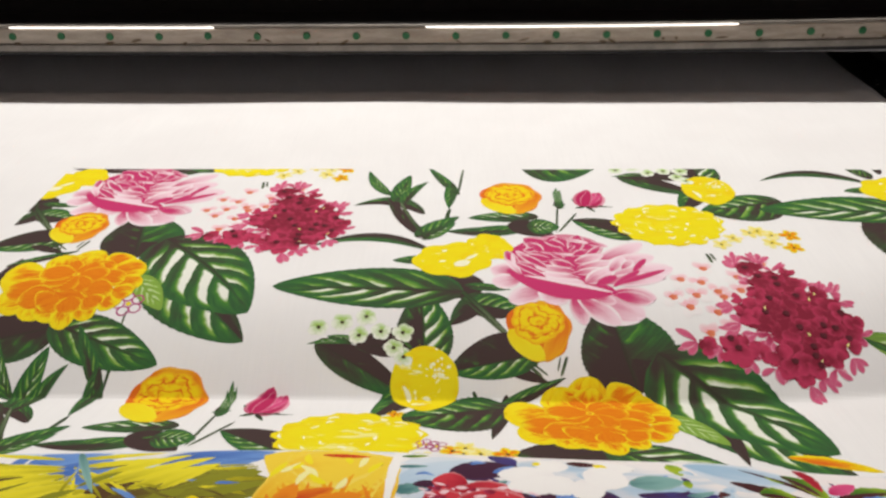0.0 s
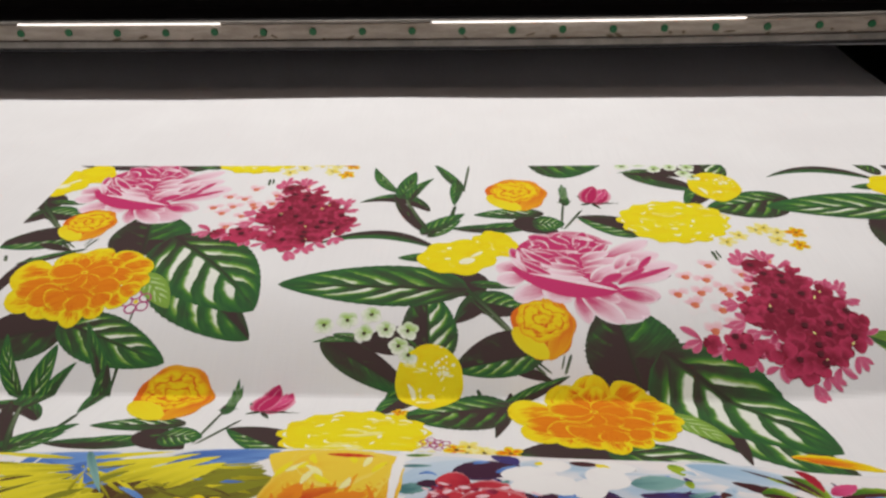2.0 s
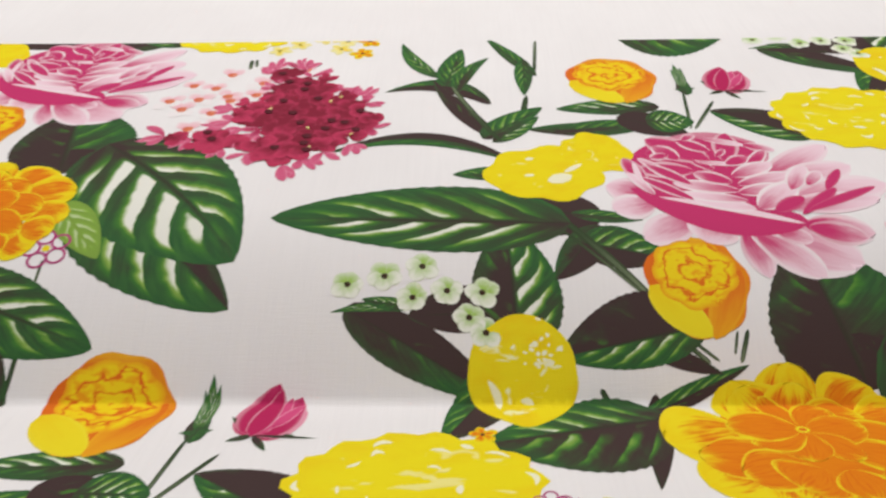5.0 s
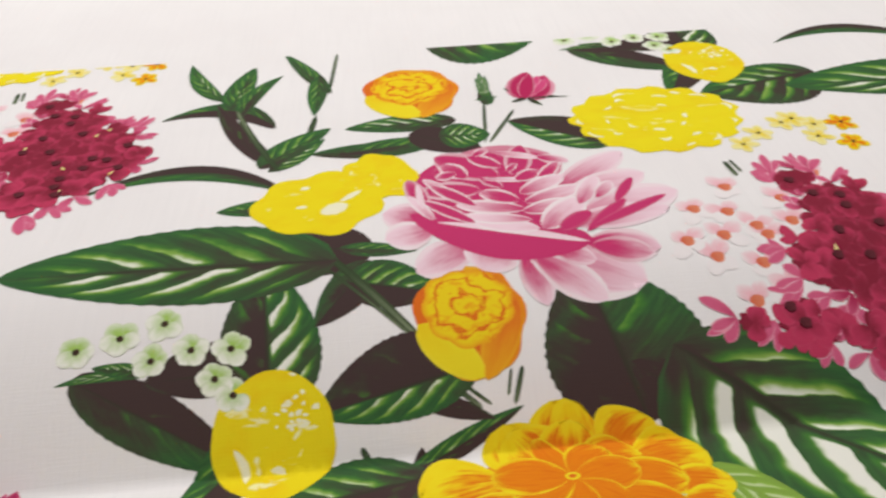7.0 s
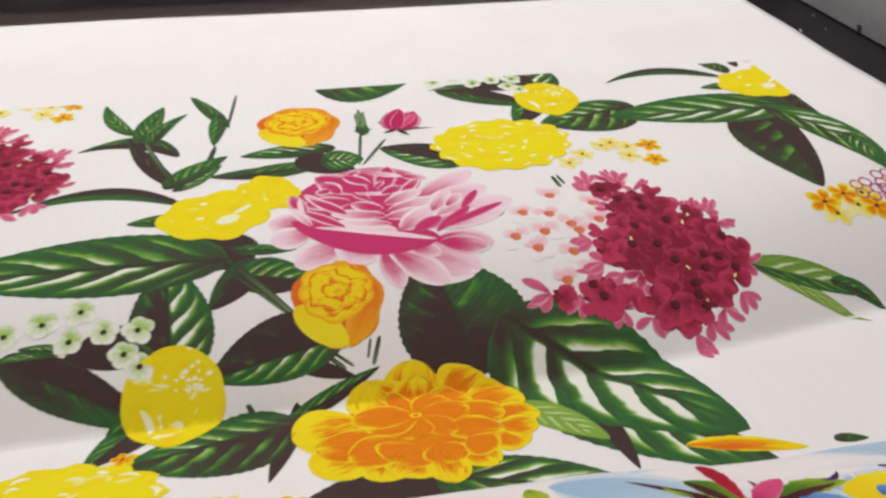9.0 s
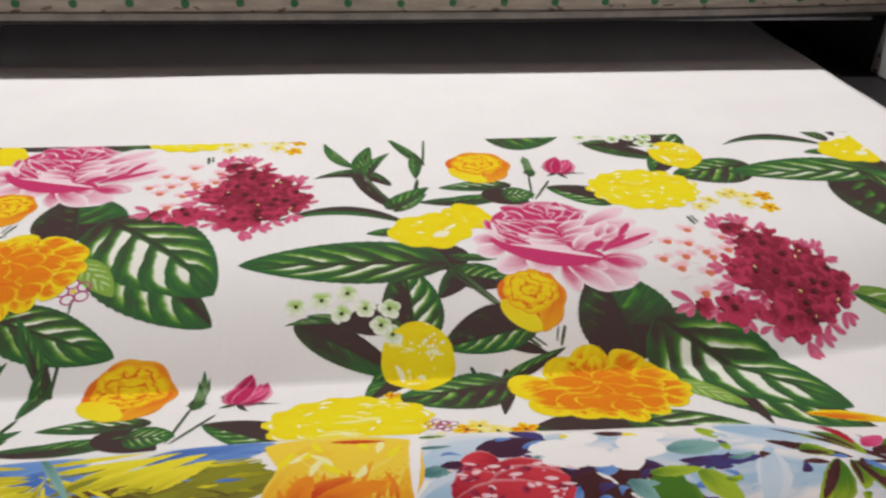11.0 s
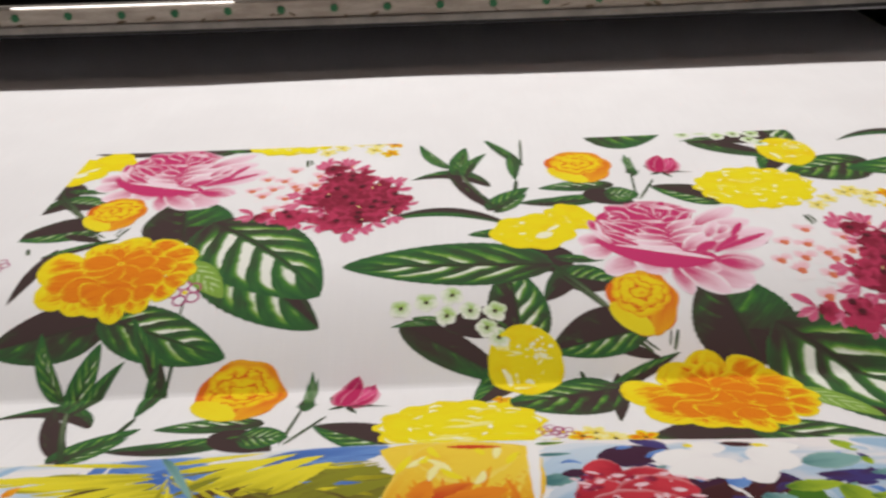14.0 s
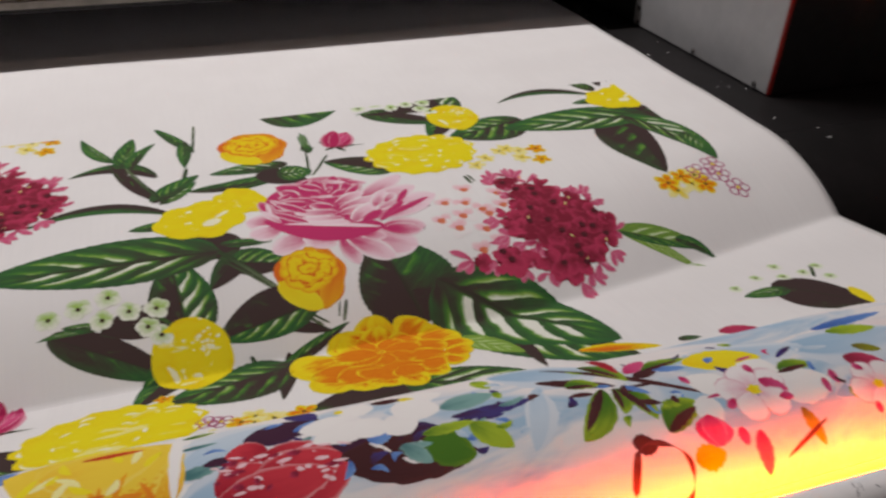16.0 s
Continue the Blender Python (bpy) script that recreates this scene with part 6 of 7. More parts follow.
petal(roll, (0.248, -0.714), (0.259, -0.712), 0.0020, 0.0024, 0.0, 0.1, 0.3, 6.5, ink_kind=INK_FLECK)
petal(roll, (0.271, -0.740), (0.261, -0.738), 0.002, 0.002, 0.0, 0.6, 0.0, 6.5, ink_kind=INK_MAGENTA)
petal(roll, (0.240, -0.735), (0.246, -0.739), 0.0020, 0.0024, 0.0, 0.1, 0.3, 6.5, ink_kind=INK_FLECK)
petal(roll, (0.303, -0.690), (0.249, -0.694), 0.016, 0.016, 0.0, 0.0, 0.6, 4, ink_kind=INK_PAPERWHITE)
petal(roll, (0.310, -0.700), (0.257, -0.713), 0.014, 0.014, 0.0, 0.0, 0.6, 4, ink_kind=INK_PAPERWHITE)
petal(roll, (0.316, -0.695), (0.295, -0.718), 0.016, 0.016, 0.0, 0.0, 0.6, 4, ink_kind=INK_PAPERWHITE)
petal(roll, (0.326, -0.696), (0.336, -0.725), 0.018, 0.018, 0.0, 0.0, 0.6, 4, ink_kind=INK_PAPERWHITE)
petal(roll, (0.331, -0.681), (0.368, -0.704), 0.02, 0.02, 0.0, 0.0, 0.6, 4, ink_kind=INK_PAPERWHITE)
petal(roll, (0.318, -0.674), (0.284, -0.666), 0.015, 0.015, 0.0, 0.0, 0.6, 4, ink_kind=INK_PAPERWHITE)
petal(roll, (0.341, -0.669), (0.381, -0.674), 0.014, 0.014, 0.0, 0.0, 0.6, 4, ink_kind=INK_PAPERWHITE)
petal(roll, (0.317, -0.663), (0.346, -0.667), 0.007, 0.007, 0.0, 0.9, 0.3, 5, ink_kind=INK_BROWN)
petal(roll, (0.342, -0.666), (0.355, -0.674), 0.005, 0.005, 0.0, 0.1, 0.3, 5, ink_kind=INK_YELLOW)
petal(roll, (0.284, -0.666), (0.291, -0.670), 0.005, 0.005, 0.0, 0.1, 0.3, 5, ink_kind=INK_YELLOW)
petal(roll, (0.280, -0.700), (0.303, -0.706), 0.003, 0.003, 0.0, 0.1, 0.3, 5, ink_kind=INK_CREAM)
petal(roll, (0.369, -0.701), (0.421, -0.695), 0.012, 0.012, 0.000, 0.2, 0.5, 3, ink_kind=INK_TEAL)
petal(roll, (0.374, -0.716), (0.450, -0.715), 0.004, 0.010, 0.000, 0.2, 0.4, 3, ink_kind=INK_NAVY)
petal(roll, (0.416, -0.659), (0.422, -0.686), 0.008, 0.008, 0.0, 0.1, 0.4, 3, ink_kind=INK_LIME)
# roll: magnolia twigs on a blue wash
petal(roll, (0.430, -0.660), (0.537, -0.683), 0.022, 0.037, 0.000, 0.5, 0.9, 0, ink_kind=INK_SKY)
petal(roll, (0.458, -0.703), (0.429, -0.770), 0.020, 0.009, 0.000, 0.1, 0.9, 0, ink_kind=INK_SKY)
petal(roll, (0.728, -0.708), (0.871, -0.725), 0.019, 0.041, 0.000, 0.5, 0.9, 0, ink_kind=INK_SKY)
petal(roll, (0.610, -0.688), (0.753, -0.712), 0.015, 0.032, 0.000, 0.4, 0.9, 0, ink_kind=INK_SKY)
petal(roll, (0.737, -0.778), (0.832, -0.764), 0.014, 0.017, 0.000, 0.6, 0.9, 0, ink_kind=INK_SKY)
petal(roll, (0.619, -0.699), (0.698, -0.716), 0.021, 0.016, 0.000, 0.2, 0.2, 1, ink_kind=INK_YELLOW)
petal(roll, (0.481, -0.665), (0.619, -0.747), 0.004, 0.004, 0.0, 0.5, 0.2, 3, ink_kind=INK_BROWN)
petal(roll, (0.463, -0.694), (0.535, -0.716), 0.0069, 0.0069, 0.0, 0.7, 0.2, 3, ink_kind=INK_BROWN)
petal(roll, (0.581, -0.720), (0.532, -0.721), 0.002, 0.002, 0.0, 0.7, 0.2, 3, ink_kind=INK_BROWN)
petal(roll, (0.520, -0.671), (0.551, -0.711), 0.0121, 0.0099, 0.0045, 0.55, 0.4, 3, ink_kind=INK_LIME)
petal(roll, (0.520, -0.671), (0.546, -0.705), 0.0013, 0.0063, 0.0027, 0.5, 0.2, 5, ink_kind=INK_BROWN)
petal(roll, (0.519, -0.718), (0.473, -0.771), 0.0149, 0.0121, 0.0055, 0.55, 0.4, 3, ink_kind=INK_LIME)
petal(roll, (0.519, -0.718), (0.480, -0.763), 0.0016, 0.0077, 0.0033, 0.5, 0.2, 5, ink_kind=INK_BROWN)
petal(roll, (0.530, -0.719), (0.524, -0.752), 0.0095, 0.0077, 0.0035, 0.55, 0.4, 3, ink_kind=INK_LIME)
petal(roll, (0.530, -0.719), (0.525, -0.747), 0.0010, 0.0049, 0.0021, 0.5, 0.2, 5, ink_kind=INK_BROWN)
petal(roll, (0.533, -0.720), (0.552, -0.762), 0.0121, 0.0099, 0.0045, 0.55, 0.4, 3, ink_kind=INK_LIME)
petal(roll, (0.533, -0.720), (0.549, -0.755), 0.0013, 0.0063, 0.0027, 0.5, 0.2, 5, ink_kind=INK_BROWN)
petal(roll, (0.486, -0.709), (0.520, -0.711), 0.0095, 0.0077, 0.0035, 0.55, 0.4, 3, ink_kind=INK_LIME)
petal(roll, (0.486, -0.709), (0.515, -0.711), 0.0010, 0.0049, 0.0021, 0.5, 0.2, 5, ink_kind=INK_BROWN)
petal(roll, (0.555, -0.775), (0.603, -0.753), 0.0162, 0.0132, 0.0060, 0.55, 0.4, 3, ink_kind=INK_LIME)
petal(roll, (0.555, -0.775), (0.595, -0.756), 0.0018, 0.0084, 0.0036, 0.5, 0.2, 5, ink_kind=INK_BROWN)
petal(roll, (0.570, -0.700), (0.630, -0.689), 0.0095, 0.0077, 0.0035, 0.55, 0.4, 3, ink_kind=INK_LIME)
petal(roll, (0.570, -0.700), (0.621, -0.690), 0.0010, 0.0049, 0.0021, 0.5, 0.2, 5, ink_kind=INK_BROWN)
petal(roll, (0.697, -0.741), (0.739, -0.740), 0.0095, 0.0077, 0.0035, 0.55, 0.4, 3, ink_kind=INK_LIME)
petal(roll, (0.697, -0.741), (0.733, -0.740), 0.0010, 0.0049, 0.0021, 0.5, 0.2, 5, ink_kind=INK_BROWN)
petal(roll, (0.546, -0.642), (0.549, -0.697), 0.0069, 0.0069, 0.0, 0.8, 0.1, 4, ink_kind=INK_SCARLET)
petal(roll, (0.555, -0.699), (0.588, -0.678), 0.008, 0.008, 0.0, 0.2, 0.3, 4, ink_kind=INK_ROSE)
petal(roll, (0.559, -0.707), (0.589, -0.700), 0.0069, 0.0069, 0.0, 0.5, 0.2, 3, ink_kind=INK_BROWN)
petal(roll, (0.584, -0.699), (0.618, -0.705), 0.0057, 0.0057, 0.0, 0.2, 0.5, 3, ink_kind=INK_BLUE)
petal(roll, (0.648, -0.750), (0.602, -0.722), 0.0161, 0.0161, 0.0, 0.1, 0.8, 4, ink_kind=INK_PAPERWHITE)
petal(roll, (0.664, -0.754), (0.695, -0.719), 0.023, 0.023, 0.0, 0.1, 0.8, 4, ink_kind=INK_PAPERWHITE)
petal(roll, (0.680, -0.758), (0.745, -0.760), 0.0207, 0.0207, 0.0, 0.1, 0.8, 4, ink_kind=INK_PAPERWHITE)
petal(roll, (0.613, -0.747), (0.597, -0.780), 0.0138, 0.0138, 0.0, 0.1, 0.8, 4, ink_kind=INK_PAPERWHITE)
petal(roll, (0.633, -0.745), (0.667, -0.742), 0.0138, 0.0138, 0.0, 0.1, 0.8, 4, ink_kind=INK_PAPERWHITE)
petal(roll, (0.602, -0.718), (0.607, -0.730), 0.004, 0.004, 0.0, 0.3, 0.3, 5, ink_kind=INK_ROSE)
petal(roll, (0.672, -0.744), (0.694, -0.762), 0.008, 0.008, 0.0, 0.3, 0.3, 5, ink_kind=INK_ROSE)
petal(roll, (0.737, -0.758), (0.734, -0.774), 0.004, 0.004, 0.0, 0.3, 0.3, 5, ink_kind=INK_ROSE)
petal(roll, (0.611, -0.750), (0.643, -0.748), 0.002, 0.002, 0.0, 0.3, 0.3, 5, ink_kind=INK_ROSE)
petal(roll, (0.581, -0.777), (0.617, -0.786), 0.0138, 0.0138, 0.0, 0.3, 0.3, 5, ink_kind=INK_ROSE)
petal(roll, (0.600, -0.766), (0.599, -0.795), 0.0115, 0.0115, 0.0, 0.3, 0.3, 5, ink_kind=INK_ROSE)
petal(roll, (0.625, -0.783), (0.624, -0.799), 0.0057, 0.0057, 0.0, 0.3, 0.3, 5, ink_kind=INK_ROSE)
petal(roll, (0.642, -0.789), (0.634, -0.823), 0.008, 0.008, 0.0, 0.3, 0.3, 5, ink_kind=INK_ROSE)
petal(roll, (0.669, -0.714), (0.691, -0.712), 0.002, 0.002, 0.0, 0.3, 0.3, 5, ink_kind=INK_ROSE)
petal(roll, (0.652, -0.751), (0.663, -0.777), 0.0092, 0.0092, 0.0, 0.1, 0.3, 5, ink_kind=INK_YELLOW)
petal(roll, (0.695, -0.780), (0.701, -0.814), 0.0069, 0.0069, 0.0, 0.2, 0.2, 5, ink_kind=INK_OLIVE)
petal(roll, (0.715, -0.794), (0.657, -0.815), 0.002, 0.002, 0.0, 0.3, 0.2, 5, ink_kind=INK_BROWN)
petal(roll, (0.567, -0.802), (0.600, -0.799), 0.0103, 0.0103, 0.0, 0.1, 0.3, 5, ink_kind=INK_ORANGE)
petal(roll, (0.782, -0.692), (0.877, -0.689), 0.008, 0.008, 0.0, 0.5, 0.2, 2, ink_kind=INK_BLUE)
petal(roll, (0.791, -0.702), (0.844, -0.713), 0.0092, 0.0092, 0.0, 0.2, 0.4, 3, ink_kind=INK_LIME)
petal(roll, (0.775, -0.742), (0.813, -0.766), 0.0115, 0.0115, 0.0, 0.3, 0.5, 4, ink_kind=INK_MAGENTA)
petal(roll, (0.774, -0.787), (0.808, -0.783), 0.0138, 0.0138, 0.0, 0.1, 0.9, 3, ink_kind=INK_PAPERWHITE)
petal(roll, (0.770, -0.780), (0.781, -0.790), 0.004, 0.004, 0.0, 0.5, 0.2, 4, ink_kind=INK_ROSE)
petal(roll, (0.796, -0.731), (0.821, -0.745), 0.0057, 0.0057, 0.0, 0.2, 0.2, 4, ink_kind=INK_OLIVE)
petal(roll, (0.515, -0.779), (0.538, -0.785), 0.0092, 0.0092, 0.0, 0.9, 0.1, 5, ink_kind=INK_BROWN)
fruit_outline(roll, (0.535, -0.805), 0.0268, 0.0233, 0.006, -1.3, 2.7, 7)
stem(roll, (0.517, -0.786), (0.499, -0.817), 0.009, 0.0, 5, INK_BROWN)
blossom(roll, (0.661, -0.753), 0.038, 20, 6)
blossom(roll, (0.788, -0.778), 0.032, 40, 6)
petal(roll, (0.582, -0.740), (0.574, -0.748), 0.0050, 0.0032, 0.0011, 0.3, 0.4, 4, ink_kind=INK_BROWN)
petal(roll, (0.566, -0.755), (0.568, -0.748), 0.0049, 0.0028, -0.0013, 0.3, 0.4, 4, ink_kind=INK_LIME)
petal(roll, (0.476, -0.735), (0.484, -0.722), 0.0039, 0.0043, -0.0033, 0.3, 0.4, 4, ink_kind=INK_NAVY)
petal(roll, (0.764, -0.764), (0.755, -0.773), 0.0048, 0.0019, -0.0006, 0.3, 0.4, 4, ink_kind=INK_SKY)
petal(roll, (0.458, -0.713), (0.447, -0.719), 0.0034, 0.0033, -0.0033, 0.3, 0.4, 4, ink_kind=INK_BROWN)
petal(roll, (0.637, -0.744), (0.612, -0.741), 0.0037, 0.0018, -0.0025, 0.3, 0.4, 4, ink_kind=INK_BROWN)
petal(roll, (0.744, -0.716), (0.773, -0.723), 0.0039, 0.0019, -0.0021, 0.3, 0.4, 4, ink_kind=INK_SKY)
petal(roll, (0.542, -0.729), (0.551, -0.742), 0.0028, 0.0045, -0.0037, 0.3, 0.4, 4, ink_kind=INK_BROWN)
petal(roll, (0.406, -0.739), (0.422, -0.736), 0.0041, 0.0023, -0.0034, 0.3, 0.4, 4, ink_kind=INK_LIME)
petal(roll, (0.508, -0.723), (0.482, -0.723), 0.0033, 0.0028, -0.0013, 0.3, 0.4, 4, ink_kind=INK_BROWN)
petal(roll, (0.572, -0.743), (0.582, -0.752), 0.0031, 0.0034, -0.0025, 0.3, 0.4, 4, ink_kind=INK_LIME)
petal(roll, (0.738, -0.711), (0.711, -0.723), 0.0021, 0.0043, 0.0000, 0.3, 0.4, 4, ink_kind=INK_NAVY)
petal(roll, (0.518, -0.688), (0.502, -0.677), 0.0016, 0.0026, 0.0023, 0.3, 0.4, 4, ink_kind=INK_LIME)
petal(roll, (0.736, -0.749), (0.739, -0.735), 0.0032, 0.0027, 0.0015, 0.3, 0.4, 4, ink_kind=INK_BLUE)
petal(roll, (0.565, -0.746), (0.540, -0.741), 0.0025, 0.0048, 0.0001, 0.3, 0.4, 4, ink_kind=INK_BROWN)
petal(roll, (0.672, -0.749), (0.676, -0.739), 0.0016, 0.0015, -0.0038, 0.3, 0.4, 4, ink_kind=INK_ROSE)
petal(roll, (0.642, -0.707), (0.653, -0.700), 0.0049, 0.0035, 0.0010, 0.3, 0.4, 4, ink_kind=INK_BLUE)
petal(roll, (0.757, -0.773), (0.759, -0.786), 0.0047, 0.0043, 0.0006, 0.3, 0.4, 4, ink_kind=INK_LIME)
petal(roll, (0.543, -0.716), (0.541, -0.731), 0.0039, 0.0020, -0.0038, 0.3, 0.4, 4, ink_kind=INK_BROWN)
petal(roll, (0.434, -0.684), (0.420, -0.679), 0.0043, 0.0040, -0.0025, 0.3, 0.4, 4, ink_kind=INK_SKY)
petal(roll, (0.492, -0.751), (0.482, -0.764), 0.0022, 0.0036, 0.0014, 0.3, 0.4, 4, ink_kind=INK_LIME)
petal(roll, (0.670, -0.685), (0.661, -0.679), 0.0020, 0.0018, -0.0015, 0.3, 0.4, 4, ink_kind=INK_NAVY)
petal(roll, (0.669, -0.753), (0.651, -0.770), 0.0021, 0.0022, 0.0010, 0.3, 0.4, 4, ink_kind=INK_NAVY)
petal(roll, (0.631, -0.678), (0.613, -0.685), 0.0018, 0.0023, 0.0037, 0.3, 0.4, 4, ink_kind=INK_NAVY)
petal(roll, (0.528, -0.754), (0.521, -0.765), 0.0033, 0.0039, -0.0027, 0.3, 0.4, 4, ink_kind=INK_LIME)
petal(roll, (0.580, -0.736), (0.590, -0.745), 0.0042, 0.0017, 0.0022, 0.3, 0.4, 4, ink_kind=INK_BLUE)
petal(roll, (0.551, -0.743), (0.557, -0.757), 0.0038, 0.0049, 0.0004, 0.3, 0.4, 4, ink_kind=INK_BLUE)
petal(roll, (0.688, -0.720), (0.686, -0.732), 0.0046, 0.0037, -0.0026, 0.3, 0.4, 4, ink_kind=INK_BLUE)
petal(roll, (0.576, -0.751), (0.591, -0.740), 0.0043, 0.0025, 0.0035, 0.3, 0.4, 4, ink_kind=INK_SKY)
petal(roll, (0.650, -0.721), (0.673, -0.735), 0.0020, 0.0024, -0.0037, 0.3, 0.4, 4, ink_kind=INK_NAVY)
petal(roll, (0.652, -0.754), (0.636, -0.745), 0.0027, 0.0042, -0.0001, 0.3, 0.4, 4, ink_kind=INK_ROSE)
petal(roll, (0.774, -0.765), (0.786, -0.749), 0.0019, 0.0024, 0.0031, 0.3, 0.4, 4, ink_kind=INK_ROSE)
petal(roll, (0.751, -0.751), (0.750, -0.768), 0.0042, 0.0045, -0.0015, 0.3, 0.4, 4, ink_kind=INK_ROSE)
petal(roll, (0.748, -0.758), (0.763, -0.770), 0.0015, 0.0021, -0.0027, 0.3, 0.4, 4, ink_kind=INK_BROWN)
petal(roll, (0.708, -0.716), (0.714, -0.707), 0.0034, 0.0016, 0.0033, 0.3, 0.4, 4, ink_kind=INK_ROSE)
petal(roll, (0.543, -0.727), (0.548, -0.719), 0.0038, 0.0043, 0.0000, 0.3, 0.4, 4, ink_kind=INK_BROWN)
petal(roll, (0.660, -0.729), (0.646, -0.739), 0.0046, 0.0016, 0.0028, 0.3, 0.4, 4, ink_kind=INK_SKY)
petal(roll, (0.423, -0.694), (0.424, -0.706), 0.0048, 0.0039, -0.0006, 0.3, 0.4, 4, ink_kind=INK_LIME)
petal(roll, (0.555, -0.736), (0.556, -0.755), 0.0027, 0.0023, -0.0006, 0.3, 0.4, 4, ink_kind=INK_LIME)
petal(roll, (0.713, -0.762), (0.725, -0.765), 0.0036, 0.0036, 0.0024, 0.3, 0.4, 4, ink_kind=INK_BROWN)
petal(roll, (0.658, -0.728), (0.644, -0.715), 0.0043, 0.0029, 0.0012, 0.3, 0.4, 4, ink_kind=INK_NAVY)
petal(roll, (0.564, -0.677), (0.572, -0.693), 0.0020, 0.0019, -0.0001, 0.3, 0.4, 4, ink_kind=INK_NAVY)
petal(roll, (0.461, -0.710), (0.466, -0.701), 0.0041, 0.0044, 0.0021, 0.3, 0.4, 4, ink_kind=INK_SKY)
petal(roll, (0.539, -0.717), (0.562, -0.733), 0.0027, 0.0046, 0.0011, 0.3, 0.4, 4, ink_kind=INK_BLUE)
petal(roll, (0.688, -0.686), (0.678, -0.677), 0.0044, 0.0038, -0.0005, 0.3, 0.4, 4, ink_kind=INK_LIME)
petal(roll, (0.515, -0.714), (0.530, -0.715), 0.0021, 0.0034, 0.0008, 0.3, 0.4, 4, ink_kind=INK_BLUE)
petal(roll, (0.320, -0.713), (0.313, -0.704), 0.0048, 0.0030, -0.0034, 0.3, 0.4, 2, ink_kind=INK_TEAL)
petal(roll, (0.322, -0.748), (0.343, -0.753), 0.0027, 0.0038, -0.0016, 0.3, 0.4, 2, ink_kind=INK_PAPERWHITE)
petal(roll, (0.245, -0.730), (0.229, -0.723), 0.0034, 0.0036, 0.0002, 0.3, 0.4, 2, ink_kind=INK_BROWN)
petal(roll, (0.410, -0.702), (0.398, -0.701), 0.0021, 0.0026, -0.0017, 0.3, 0.4, 2, ink_kind=INK_TEAL)
petal(roll, (0.400, -0.707), (0.408, -0.694), 0.0022, 0.0020, 0.0019, 0.3, 0.4, 2, ink_kind=INK_BROWN)
petal(roll, (0.249, -0.686), (0.230, -0.685), 0.0028, 0.0033, 0.0020, 0.3, 0.4, 2, ink_kind=INK_SKY)
petal(roll, (0.221, -0.720), (0.218, -0.732), 0.0040, 0.0036, -0.0013, 0.3, 0.4, 2, ink_kind=INK_BROWN)
petal(roll, (0.274, -0.688), (0.295, -0.682), 0.0029, 0.0039, 0.0032, 0.3, 0.4, 2, ink_kind=INK_TEAL)
petal(roll, (0.194, -0.739), (0.180, -0.735), 0.0030, 0.0036, -0.0029, 0.3, 0.4, 2, ink_kind=INK_TEAL)
petal(roll, (0.281, -0.723), (0.281, -0.714), 0.0044, 0.0024, -0.0001, 0.3, 0.4, 2, ink_kind=INK_BLUE)
petal(roll, (0.315, -0.750), (0.324, -0.743), 0.0034, 0.0021, 0.0037, 0.3, 0.4, 2, ink_kind=INK_BLUE)
petal(roll, (0.378, -0.745), (0.388, -0.739), 0.0034, 0.0035, -0.0019, 0.3, 0.4, 2, ink_kind=INK_BLUE)
petal(roll, (0.297, -0.748), (0.314, -0.739), 0.0049, 0.0029, 0.0028, 0.3, 0.4, 2, ink_kind=INK_NAVY)
petal(roll, (0.173, -0.699), (0.191, -0.700), 0.0029, 0.0017, 0.0034, 0.3, 0.4, 2, ink_kind=INK_BLUE)
petal(roll, (0.300, -0.726), (0.315, -0.740), 0.0029, 0.0015, 0.0000, 0.3, 0.4, 2, ink_kind=INK_PAPERWHITE)
petal(roll, (0.279, -0.689), (0.273, -0.683), 0.0037, 0.0040, -0.0022, 0.3, 0.4, 2, ink_kind=INK_BROWN)
petal(roll, (0.264, -0.740), (0.264, -0.752), 0.0039, 0.0016, -0.0017, 0.3, 0.4, 2, ink_kind=INK_BLUE)
petal(roll, (0.420, -0.742), (0.407, -0.731), 0.0016, 0.0039, -0.0029, 0.3, 0.4, 2, ink_kind=INK_BLUE)
petal(roll, (0.334, -0.692), (0.355, -0.695), 0.0034, 0.0037, -0.0012, 0.3, 0.4, 2, ink_kind=INK_NAVY)
petal(roll, (0.423, -0.751), (0.436, -0.750), 0.0035, 0.0033, 0.0020, 0.3, 0.4, 2, ink_kind=INK_SKY)
petal(roll, (0.380, -0.743), (0.375, -0.729), 0.0022, 0.0039, 0.0035, 0.3, 0.4, 2, ink_kind=INK_SKY)
petal(roll, (0.258, -0.703), (0.245, -0.710), 0.0026, 0.0029, 0.0003, 0.3, 0.4, 2, ink_kind=INK_TEAL)
petal(roll, (0.295, -0.752), (0.308, -0.758), 0.0035, 0.0018, 0.0027, 0.3, 0.4, 2, ink_kind=INK_BLUE)
petal(roll, (0.422, -0.709), (0.398, -0.714), 0.0046, 0.0017, 0.0037, 0.3, 0.4, 2, ink_kind=INK_NAVY)
petal(roll, (0.321, -0.739), (0.350, -0.740), 0.0050, 0.0034, -0.0005, 0.3, 0.4, 2, ink_kind=INK_TEAL)
petal(roll, (0.418, -0.716), (0.445, -0.710), 0.0038, 0.0027, -0.0024, 0.3, 0.4, 2, ink_kind=INK_TEAL)
petal(roll, (0.224, -0.676), (0.240, -0.670), 0.0048, 0.0028, 0.0014, 0.3, 0.4, 2, ink_kind=INK_BLUE)
petal(roll, (0.281, -0.739), (0.273, -0.756), 0.0047, 0.0018, 0.0015, 0.3, 0.4, 2, ink_kind=INK_BLUE)
